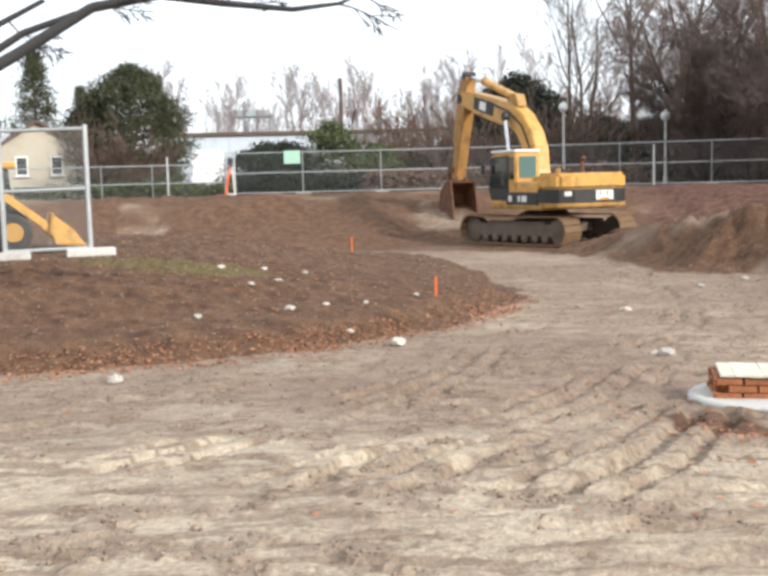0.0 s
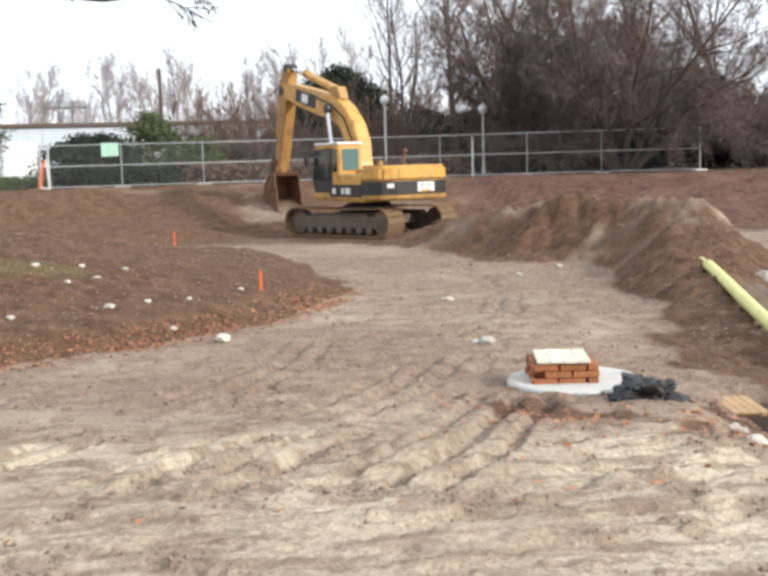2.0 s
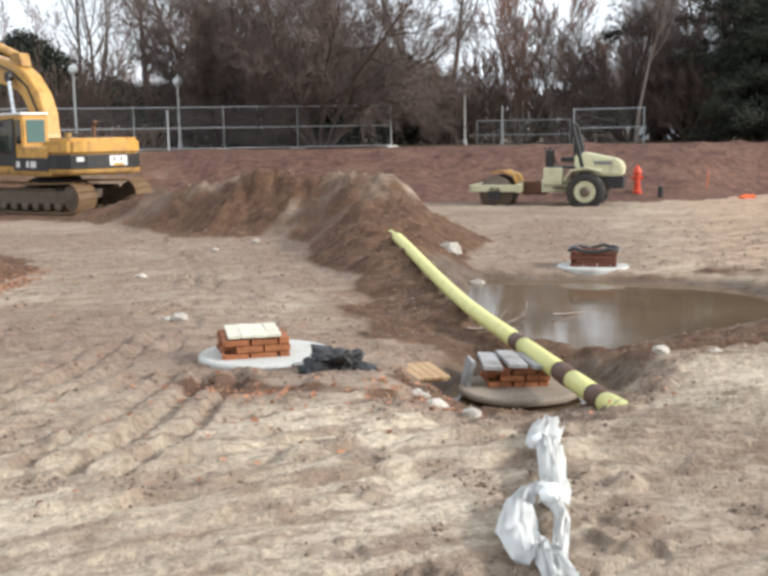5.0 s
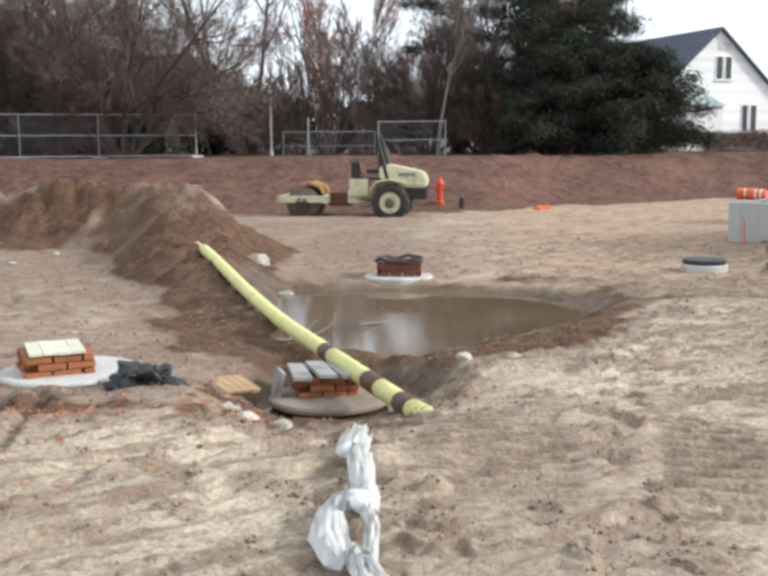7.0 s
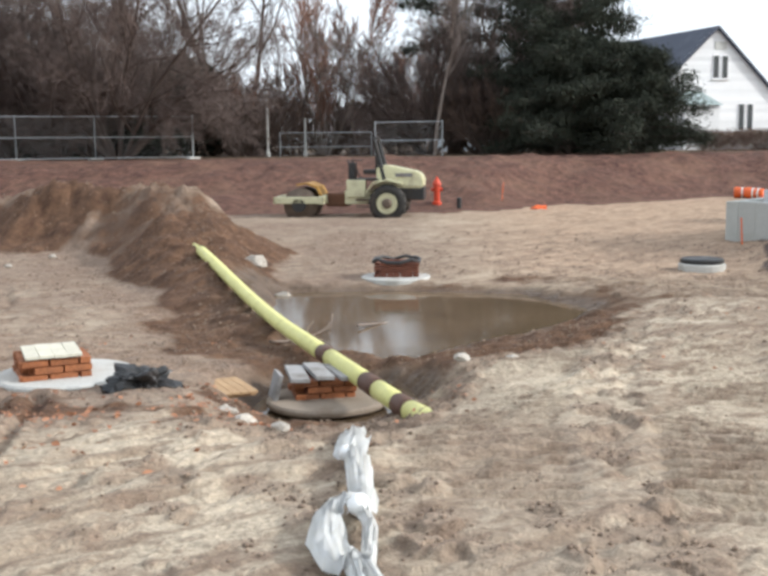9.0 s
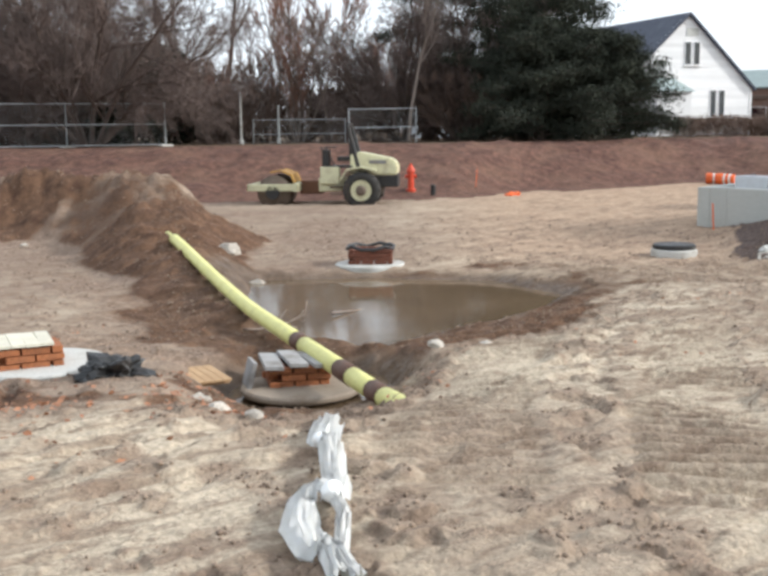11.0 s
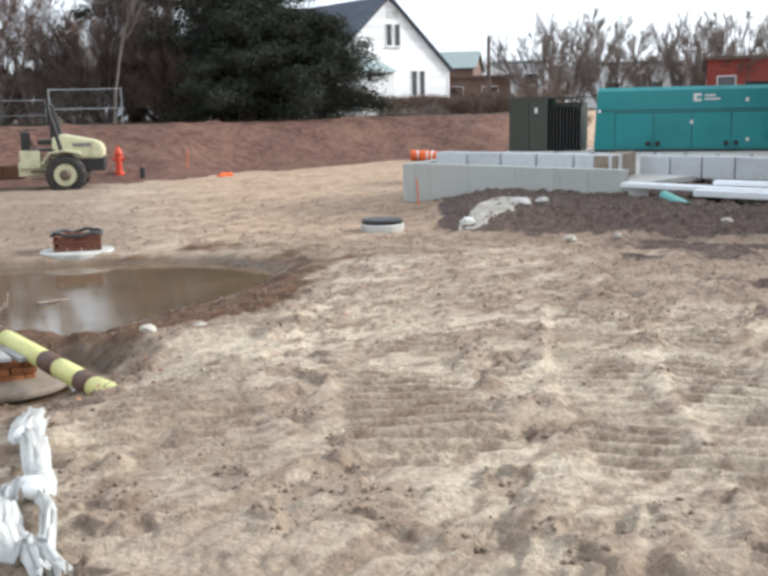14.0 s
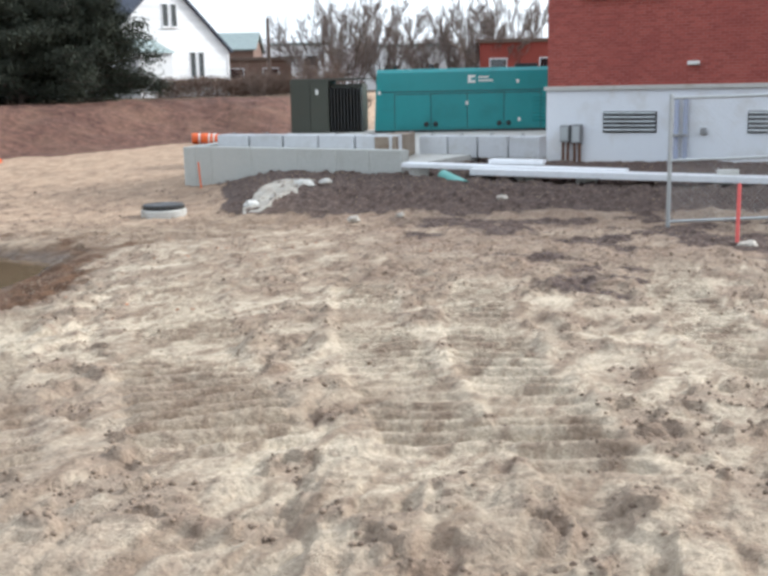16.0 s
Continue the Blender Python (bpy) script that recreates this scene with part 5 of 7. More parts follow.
barrel(55.85, 45.2, 15)


def loose_stone(x, y, r, seed, label, mat):
    crumpled("stone", (r * 1.3, r, r * 0.75), mat, label, "stone", pose(x, y, gz(x, y) + r * 0.2, 0, 0, seed * 40), seed, 2, 0.35)["group"] = "loose stones"


rs = random.Random(4)
for az, d, r in ((14.8, 12.4, 0.10), (14.2, 12.6, 0.07), (12.9, 18.0, 0.08), (40.7, 10.4, 0.075), (43.5, 10.6, 0.07), (28.5, 7.5, 0.09), (27.6, 8.0, 0.07), (30.6, 7.1, 0.06),
                 (-15.0, 11.6, 0.09), (0.4, 13.4, 0.10), (-5.9, 17.2, 0.07), (-5.4, 15.0, 0.08), (-3.4, 15.6, 0.06), (-8.9, 17.8, 0.07), (-6.6, 18.6, 0.06), (-2.2, 14.2, 0.05), (-7.4, 16.4, 0.05), (-4.4, 18.9, 0.06), (-1.2, 16.0, 0.05), (-10.4, 14.2, 0.06), (1.6, 17.6, 0.05), (29.5, 19.0, 0.22), (31.0, 17.6, 0.14),
                 (16.8, 22.0, 0.07), (19.0, 23.5, 0.07), (84.2, 14.4, 0.12), (71.5, 19.2, 0.1), (63.5, 17.8, 0.1), (66.0, 18.2, 0.08), (29.2, 15.4, 0.1)):
    x, y = spot(az, d)
    loose_stone(x, y, r, rs.uniform(1, 9), "pale loose stone lying on the soil", STONE)


# ---- fences, lamps and poles ----
def wire_mesh(p, q, z0p, z0q, h, gap, r):
    """Crossed wires between two posts."""
    p, q = Vector(p), Vector(q)
    ln = (q - p).length
    segs = []
    n = int((ln + h) / gap)
    for k in range(n):
        s = -h + k * gap
        for rising in (True, False):
            a0, b0 = max(s, 0), min(s + h, ln)
            if b0 <= a0:
                continue
            za, zb = ((a0 - s), (b0 - s)) if rising else (h - (a0 - s), h - (b0 - s))
            pa, pb = p.lerp(q, a0 / ln), p.lerp(q, b0 / ln)
            ga, gb = z0p + (z0q - z0p) * a0 / ln, z0p + (z0q - z0p) * b0 / ln
            segs.append((pa.x, pa.y, ga + za, pb.x, pb.y, gb + zb, r, r))
    return sticks_mesh("wire_mesh", segs, 3, GALV)


def wire_fence(p, q, zp, zq, h, label, group, mid=True, foot=True, wires=0.16, r=0.03, wire_r=0.0025):
    ob = thing("wire_fence", label, "fence", None, group)
    P, Q = Vector((*p, 0)), Vector((*q, 0))
    up = Vector((0, 0, 1))
    for a, z in ((P, zp), (Q, zq)):
        part("post", rod(bmesh.new(), a + up * (z - 0.05), a + up * (z + h + 0.04), r * 1.15, sides=8), GALV, ob)
    for k in ((0.05, 0.52, 0.99) if mid else (0.45, 0.99)):
        part("rail", rod(bmesh.new(), P + up * (zp + h * k), Q + up * (zq + h * k), r * 0.8, sides=8), GALV, ob)
    w = new("wire_mesh", wire_mesh(P, Q, zp + 0.06, zq + 0.06, h - 0.08, wires, wire_r))
    w.parent = ob
    if foot:
        for a, z in ((P, zp), (Q, zq)):
            part("foot", box(bmesh.new(), (a.x, a.y, z + 0.03), (0.7, 0.24, 0.12), (0, 0, 20), bevel=0.02), CONCRETE, ob)
    return ob


posts = [(-8.1, 49.2), (-4.05, 49.0), (0.17, 49.0), (4.4, 49.0), (8.6, 49.0), (12.86, 49.0), (17.5, 48.8), (21.4, 49.0), (26.4, 49.6)]
for (a0, d0), (a1, d1) in zip(posts, posts[1:]):
    p, q = spot(a0, d0), spot(a1, d1)
    wire_fence(p, q, 1.05, 1.05, 1.95, "galvanised wire construction fence panel on blocks", "site fence panels", mid=True)
low_posts = [(-19.0, 50.5), (-14.6, 49.6), (-12.0, 49.4), (-8.2, 49.2)]
for (a0, d0), (a1, d1) in zip(low_posts, low_posts[1:]):
    wire_fence(spot(a0, d0), spot(a1, d1), 1.02, 1.02, 1.5, "lower two-rail galvanised fence before a hedge", "low fence panels", mid=False, foot=False)
for a0 in (-11.2, -7.7, 14.6):
    x, y = spot(a0, 48.7)
    solid("fence_post", rod(bmesh.new(), (0, 0, -0.1), (0, 0, 1.8), 0.05, sides=10), GALV, "single grey steel fence post", "post", pose(x, y, gz(x, y)))
wire_fence(spot(-19.9, 16.4), spot(-15.68, 16.2), 0.66, 0.68, 1.86, "near galvanised wire fence panel standing on turf", "near fence", wires=0.07, r=0.034, wire_r=0.0016)
wire_fence(spot(36.1, 51.5), spot(39.7, 51.5), 0.82, 0.84, 1.88, "white-grey fence panel leaning behind the bank", "bank fence", foot=False)
wire_fence(spot(31.0, 53.0), spot(35.9, 53.0), 0.95, 0.95, 1.3, "thin wire fence between bare shrubs", "bank fence", mid=False, foot=False, r=0.02)
wire_fence(spot(80.15, 17.0), spot(85.4, 17.6), -0.62, -0.6, 2.0, "galvanised wire gate panel before a brick building", "gate panels", foot=False, wires=0.08, r=0.028, wire_r=0.0014)
wire_fence(spot(85.5, 17.6), spot(92.0, 18.2), -0.6, -0.6, 2.2, "galvanised wire gate panel before a brick building", "gate panels", foot=False, wires=0.08, r=0.028, wire_r=0.0014)

x0, y0 = spot(-4.6, 48.85)
solid("notice_board", box(bmesh.new(), (0, 0, 2.75 - 1.05), (0.75, 0.03, 0.6), bevel=0.01), GREEN_SIGN, "blank pale green notice board on the fence", "sign", pose(x0, y0, 1.05, 0, 0, 4))


def globe_lamp(az, d, h, label):
    x, y = spot(az, d)
    z = gz(x, y)
    ob = thing("street_lamp", label, "street lamp", pose(x, y, z), "globe lamps")
    part("pole", lathe(bmesh.new(), [(0.11, -0.1), (0.11, 0.35), (0.07, 0.4), (0.055, h - 0.55), (0.09, h - 0.5), (0.09, h - 0.46)], sides=14), POLE_GREY, ob)
    part("globe", lathe(bmesh.new(), [(0.10, h - 0.46), (0.2, h - 0.36), (0.24, h - 0.22), (0.2, h - 0.08), (0.09, h - 0.02)], sides=18), LAMP_WHITE, ob, "frosted white globe", True)
    part("finial", lathe(bmesh.new(), [(0.08, h - 0.03), (0.05, h + 0.06), (0.01, h + 0.12)], sides=12), POLE_GREY, ob)


globe_lamp(9.97, 55.0, 4.2, "pale grey post-top globe lamp behind the fence")
globe_lamp(15.2, 53.0, 3.5, "pale grey post-top globe lamp behind the fence")
for az, d, h in ((30.35, 53.0, 3.2), (32.35, 54.0, 1.9), (31.5, 60.0, 1.6)):
    x, y = spot(az, d)
    solid("pole", lathe(bmesh.new(), [(0.12, -0.1), (0.12, 0.2), (0.06, 0.25), (0.05, h)], sides=12), POLE_GREY, "plain whitish pole among bare shrubs", "pole", pose(x, y, gz(x, y)), "plain poles")
x, y = spot(-1.8, 95.0)
solid("utility_pole", lathe(bmesh.new(), [(0.2, -0.3), (0.15, 9.6)], sides=10), BARK, "dark wooden utility pole behind the low building", "pole", pose(x, y, 1.0))
x, y = spot(59.0, 80.0)
solid("utility_pole", lathe(bmesh.new(), [(0.16, -0.3), (0.12, 5.5)], sides=10), BARK, "dark wooden utility pole by the far houses", "pole", pose(x, y, 1.0))


# ---- walls and buildings ----
def run_box(bm, p, q, thick, z0, z1, bevel=0.0, back=True):
    """A wall from p to q in plan, thickness laid behind the line as seen from the site."""
    dx, dy = q[0] - p[0], q[1] - p[1]
    ln = math.hypot(dx, dy)
    nx, ny = -dy / ln, dx / ln
    if nx * p[0] + ny * p[1] < 0:
        nx, ny = -nx, -ny
    c = ((p[0] + q[0]) / 2 + nx * thick / 2, (p[1] + q[1]) / 2 + ny * thick / 2, (z0 + z1) / 2)
    return box(bm, c, (ln, thick, z1 - z0), (0, 0, math.degrees(math.atan2(dy, dx))), bevel)


WL, WR = spot(55.06, 26.0), spot(66.08, 22.5)


def along(p, q, u):
    return p[0] + (q[0] - p[0]) * u, p[1] + (q[1] - p[1]) * u


wall_ob = thing("retaining_wall", "low cast concrete retaining wall with panel joints", "wall", None, "", "structure")
cuts = [0, 0.09, 0.30, 0.53, 0.71, 0.86, 1.0]
for u0, u1 in zip(cuts, cuts[1:]):
    part("panel", run_box(bmesh.new(), along(WL, WR, u0 + 0.0004), along(WL, WR, u1 - 0.0004), 0.3, -1.2, 0.28, 0.012), WALL_CONC, wall_ob)
part("end_panel", run_box(bmesh.new(), WL, (WL[0] + 5.0, WL[1] + 1.0), 0.3, -1.2, 0.27, 0.012), WALL_CONC, wall_ob)
pad = bmesh.new()
slab(pad, [(WL[0] + 0.35, WL[1] - 0.1), (WL[0] + 14, WL[1] + 3.5), (WL[0] + 17, 8.0), (29.2, 8.6), (25.0, 8.9), (WR[0] + 0.35, WR[1] + 0.1)], -1.0, -0.06)
solid("equipment_pad", pad, CONCRETE, "flat pale concrete pad behind the wall", "pad", None, "", "structure")


def block_row(p, q, n, z0, mats, label):
    rng = random.Random(n)
    for k in range(n):
        u0, u1 = k / n, (k + 1) / n
        a, b = along(p, q, u0 + 0.006), along(p, q, u1 - 0.006)
        bm = run_box(bmesh.new(), a, b, 0.5, z0, z0 + 0.52 + rng.uniform(-0.015, 0.015), 0.02)
        ob = thing("concrete_block", label, "concrete block", None, "concrete blocks")
        part("block", bm, mats, ob)
        c = along(a, b, 0.5)
        part("lifting_loop", tube(bmesh.new(), [(c[0] + 0.25 + 0.1 * math.cos(t), c[1] + 0.1, z0 + 0.5 + 0.07 * math.sin(t)) for t in (0, 0.6, 1.2, 1.9, 2.5, 3.14)], 0.012, 6), GREY_METAL, ob)


block_row(spot(56.2, 27.0), spot(65.6, 24.2), 5, 0.0 - 0.02, BLOCK_CONC, "pale grey cast concrete block on the pad")
block_row(spot(65.75, 24.2), spot(66.8, 26.4), 2, 0.0 - 0.05, CONCRETE_MUDDY, "weathered tan concrete block on the pad")
block_row(spot(66.95, 26.5), spot(73.4, 25.2), 4, -0.13, BLOCK_CONC, "bluish-white cast concrete block on the pad")


def white_board(az0, d0, z0, az1, d1, z1, w, h):
    p, q = Vector((*spot(az0, d0), z0)), Vector((*spot(az1, d1), z1))
    c, v = (p + q) / 2, q - p
    bm = box(bmesh.new(), (0, 0, 0), (v.length, w, h), bevel=0.01)
    m = Matrix.Translation(c) @ Euler((0, -math.atan2(v.z, math.hypot(v.x, v.y)), math.atan2(v.y, v.x))).to_matrix().to_4x4()
    solid("white_plank", bm, PVC, "long white board lying on concrete supports", "plank", m, "white boards")


white_board(66.2, 22.3, 0.0, 78.0, 21.4, -0.12, 0.45, 0.09)
white_board(69.9, 21.6, -0.10, 92.0, 21.0, -0.27, 0.5, 0.12)
white_board(70.8, 22.2, 0.05, 73.7, 22.0, 0.03, 0.4, 0.08)
for az, d in ((67.0, 22.2), (72.6, 21.6), (75.9, 21.3), (83.0, 21.0)):
    x, y = spot(az, d)
    z = gz(x, y)
    solid("support_block", box(bmesh.new(), (0, 0, 0), (0.4, 0.22, max(0.2, -0.16 - z) + 0.1), bevel=0.012), CONCRETE, "small concrete block under the white boards", "concrete block",
          pose(x, y, z + max(0.2, -0.16 - z) / 2 - 0.03, 0, 0, -az), "board supports")
p, q = Vector((*spot(68.3, 21.4), -0.16)), Vector((*spot(69.45, 20.6), -0.30))
tp = thing("drain_pipe", "short teal plastic drain pipe on the soil", "pipe")
part("pipe_wall", rod(bmesh.new(), p, q, 0.11, sides=18), TEAL_PIPE, tp, soft=False)
# black end disc in place of the shaded hollow
part("bore", rod(bmesh.new(), q - (q - p).normalized() * 0.01, q + (q - p).normalized() * 0.006, 0.09, sides=18), BLACK, tp)
# broken concrete scrap tipped down the soil
bm = bmesh.new()
p, q = spot(57.9, 18.9), spot(61.0, 21.6)
rows = []
for i in range(19):
    u = i / 18
    c = along(p, q, u)
    row = []
    for k in range(9):
        w = (0.30 + 0.16 * u + 0.30 * noise.noise((u * 5, k * 0.2, 3.0))) * math.sin(math.pi * min(1, u * 3 + 0.15) / 2) * (1 if u < 0.85 else 1.6 - u * 0.75)
        x, y = c[0] + (k / 4 - 1) * w * 0.62, c[1] - (k / 4 - 1) * w
        edge = k in (0, 8) or i in (0, 18)
        row.append(bm.verts.new((x, y, gz(x, y) + (-0.03 if edge else 0.02 + 0.03 * noise.noise((x * 4, y * 4, 0.0))))))
    rows.append(row)
for a, b in zip(rows, rows[1:]):
    for k in range(8):
        bm.faces.new((a[k], a[k + 1], b[k + 1], b[k]))
bmesh.ops.recalc_face_normals(bm, faces=bm.faces)
solid("concrete_scrap", bm, WASHOUT, "pale concrete washout spilled down the soil", "concrete scrap")
for az, d, r in ((60.8, 20.6, 0.16), (58.0, 19.4, 0.12), (62.0, 20.5, 0.1)):
    x, y = spot(az, d)
    loose_stone(x, y, r, az, "pale broken concrete lump on soil", CONCRETE)


def generator():
    a, b = Vector((*spot(64.55, 38.0), 0)), Vector((*spot(73.7, 38.0), 0))
    ux = (b - a).normalized()
    rz = math.degrees(math.atan2(ux.y, ux.x))
    g = thing("generator", "teal steel generator enclosure with white emblem on a pad", "generator", pose(a.x, a.y, -0.06, 0, 0, rz))
    L, W, H = 7.6, 2.3, 2.2
    bm = bmesh.new()
    plate(bm, [(0, 0), (W, 0), (W, H - 0.12), (W - 0.15, H), (0.15, H), (0, H - 0.12)], 0.0, L)
    for v in bm.verts:
        if v.co.x < 0.01 and v.co.z > 1:
            v.co.x += 0.12
    part("enclosure", bm, TEAL, g)
    part("skid", box(bmesh.new(), (L / 2, W / 2, 0.03), (L + 0.1, W + 0.06, 0.1), bevel=0.01), BLACK, g)
    for k in range(4):
        x0 = 0.75 + 1.28 * k
        d = part("door", box(bmesh.new(), (x0 + 0.62, -0.006, 0.74), (1.25, 0.024, 1.15), bevel=0.006), TEAL, g, "teal access door")
        part("handle", lathe(bmesh.new(), [(0.07, 0), (0.09, 0.02), (0.05, 0.05)], (0, 0, 0), sides=14), BLACK, d, m=pose(x0 + (1.1 if k % 2 == 0 else 0.14), -0.02, 0.28, 90, 0, 0))
    for k in range(5):
        part("door_seam", box(bmesh.new(), (0.735 + 1.28 * k, -0.004, 0.74), (0.022, 0.012, 1.2)), BLACK, g)
    part("door_seam", box(bmesh.new(), (3.3, -0.004, 1.335), (5.14, 0.012, 0.022)), BLACK, g)
    part("top_seam", box(bmesh.new(), (L / 2, -0.004, 1.42), (L - 0.3, 0.012, 0.025)), BLACK, g)
    em = part("emblem", box(bmesh.new(), (3.45, -0.012, 1.82), (0.26, 0.012, 0.26), bevel=0.004), WHITE_DECAL, g)
    part("emblem_gap", box(bmesh.new(), (3.50, -0.02, 1.82), (0.14, 0.006, 0.10)), TEAL, em)
    for k, w in ((0.06, 0.36), (-0.06, 0.5)):
        part("letter_bar", box(bmesh.new(), (3.68 + w / 2, -0.012, 1.82 + k), (w, 0.01, 0.06)), WHITE_DECAL, g)
    for x0, z0 in ((3.28, 1.0), (5.05, 1.72), (0.2, 1.4), (5.1, 0.4)):
        part("warning_label", box(bmesh.new(), (x0, -0.024, z0), (0.09, 0.01, 0.12)), WHITE_DECAL, g)
    for k in range(7):
        part("vent_slat", box(bmesh.new(), (5.95 + 0.0, -0.012, 0.35 + 0.13 * k), (0.8, 0.03, 0.05), (25, 0, 0)), TEAL, g)
    part("exhaust_cap", box(bmesh.new(), (5.4, 1.1, H + 0.06), (0.8, 0.5, 0.14), bevel=0.02), BLACK, g)


generator()


def transformer():
    a, b = Vector((*spot(60.1, 33.0), 0)), Vector((*spot(64.2, 32.6), 0))
    ux = (b - a).normalized()
    t = thing("transformer", "dark olive pad-mounted transformer cabinet with cooling fins", "transformer", pose(a.x, a.y, 0.0, 0, 0, math.degrees(math.atan2(ux.y, ux.x))))
    part("plinth", box(bmesh.new(), (1.15, 0.8, 0.05), (2.5, 1.8, 0.34), bevel=0.02), CONCRETE, t)
    part("cabinet", box(bmesh.new(), (0.62, 0.75, 1.0), (1.2, 1.5, 1.6), bevel=0.03), OLIVE, t)
    part("tank", box(bmesh.new(), (1.72, 0.85, 0.95), (1.0, 1.1, 1.45), bevel=0.03), OLIVE, t)
    part("lid", box(bmesh.new(), (1.2, 0.8, 1.82), (2.3, 1.6, 0.06), bevel=0.02), OLIVE, t)
    d = part("door", box(bmesh.new(), (0.36, -0.012, 0.98), (0.56, 0.03, 1.45), bevel=0.008), OLIVE, t)
    part("door", box(bmesh.new(), (0.93, -0.012, 0.98), (0.54, 0.03, 1.45), bevel=0.008), OLIVE, t)
    part("label_plate", box(bmesh.new(), (0.86, -0.034, 1.45), (0.08, 0.012, 0.16)), WHITE_DECAL, d)
    for k in range(10):
        part("fin", box(bmesh.new(), (1.30 + 0.1 * k, 0.12, 0.92), (0.03, 0.32, 1.3), bevel=0.004), BLACK, t)


transformer()


def brick_paint():
    """Running-bond red brick with pale joints and blotches."""
    m, n, l, p = shader("red_brickwork")
    co = n.new("ShaderNodeTexCoord").outputs["Object"]
    sep, com = n.new("ShaderNodeSeparateXYZ"), n.new("ShaderNodeCombineXYZ")
    l.new(co, sep.inputs[0])
    l.new(sep.outputs[1], com.inputs[0])
    l.new(sep.outputs[2], com.inputs[1])
    b = n.new("ShaderNodeTexBrick")
    l.new(com.outputs[0], b.inputs["Vector"])
    for k, v in (("Scale", 1.0), ("Brick Width", 0.215), ("Row Height", 0.075), ("Mortar Size", 0.006), ("Bias", -0.1)):
        b.inputs[k].default_value = v
    b.inputs["Color1"].default_value, b.inputs["Color2"].default_value, b.inputs["Mortar"].default_value = (0.24, 0.046, 0.036, 1), (0.35, 0.078, 0.058, 1), (0.34, 0.16, 0.13, 1)
    big = node_noise(n, l, co, 0.7, 5, 0.7)
    l.new(node_mix(n, l, node_ramp(n, l, big, 0.45, 0.75, 0.0, 0.5), b.outputs[0], (0.20, 0.04, 0.035)), p.inputs["Base Color"])
    p.inputs["Roughness"].default_value = 0.9
    bu = n.new("ShaderNodeBump")
    bu.inputs["Strength"].default_value, bu.inputs["Distance"].default_value, bu.invert = 0.5, 0.01, True
    l.new(b.outputs["Fac"], bu.inputs["Height"])
    l.new(bu.outputs[0], p.inputs["Normal"])
    return m


BRICKWORK = brick_paint()


def brick_building():
    bld = thing("brick_building", "red brick building on a white-painted masonry base", "building", pose(28.75, 8.4, 0, 0, 0, -5.5), "", "structure")
    # facade along local -y from the corner, facing -x
    L, W = 24.0, 16.0
    part("base_wall", box(bmesh.new(), (W / 2, -L / 2, 0.2), (W, L, 2.36)), WHITE_BASE, bld, "white-painted masonry, stained near the ground")
    part("ledge", box(bmesh.new(), (W / 2 - 0.03, -L / 2, 1.43), (W + 0.1, L + 0.1, 0.11), bevel=0.015), CONCRETE, bld)
    up = part("brick_wall", box(bmesh.new(), (W / 2, -L / 2, 3.84), (W - 0.04, L - 0.04, 4.73)), BRICKWORK, bld)
    part("roof", box(bmesh.new(), (W / 2, -L / 2, 6.3), (W + 0.3, L + 0.3, 0.2)), ROOF_BROWN, bld)
    for y0 in (-2.15, -7.0, -12.0):
        w = part("window", box(bmesh.new(), (-0.0, y0, 4.85), (0.1, 2.1, 1.9)), GLASS_DARK, up)
        part("sill", box(bmesh.new(), (-0.04, y0, 3.82), (0.22, 2.35, 0.12), bevel=0.01), CONCRETE, w)
        part("frame", box(bmesh.new(), (-0.06, y0, 4.85), (0.05, 0.08, 1.9)), WHITE_SIDING, w)
    for y0, wd in ((-2.35, 1.45), (-6.1, 1.45), (-11.0, 1.45)):
        g = part("louvre", box(bmesh.new(), (0.0, y0, 0.53), (0.05, wd, 0.56)), BLACK, bld)
        for k in range(5):
            part("slat", box(bmesh.new(), (-0.04, y0, 0.32 + 0.11 * k), (0.06, wd - 0.06, 0.035), (0, 28, 0)), GALV, g)
    lamp = part("wall_light", box(bmesh.new(), (-0.08, -4.0, 2.02), (0.16, 0.3, 0.1), bevel=0.03), WHITE_DECAL, bld, "small pale wall light")
    # meter boxes on risers
    for y0, hgt in ((-0.62, 0.46), (-0.95, 0.5)):
        c = part("meter_box", box(bmesh.new(), (-0.14, y0, 0.22), (0.22, 0.26, hgt), bevel=0.02), GREY_METAL, bld, "rust-stained grey meter box")
        part("cover", box(bmesh.new(), (-0.26, y0, 0.22), (0.02, 0.2, hgt - 0.08)), GALV, c)
        for s in (-0.07, 0.07):
            part("riser", rod(bmesh.new(), (-0.14, y0 + s, 0.0), (-0.14, y0 + s, -0.85), 0.04, sides=10), RUSTY, c)
    for y0 in (-3.62, -3.85):
        part("conduit", rod(bmesh.new(), (-0.12, y0, -0.9), (-0.12, y0, 1.15), 0.06, sides=12), BLUE_PIPE, bld)
    part("valve", box(bmesh.new(), (-0.2, -3.74, 0.2), (0.1, 0.4, 0.08), bevel=0.02), GREY_METAL, bld)
    part("tap_box", box(bmesh.new(), (-0.08, -4.3, 0.3), (0.12, 0.14, 0.18), bevel=0.02), GREY_METAL, bld)


brick_building()


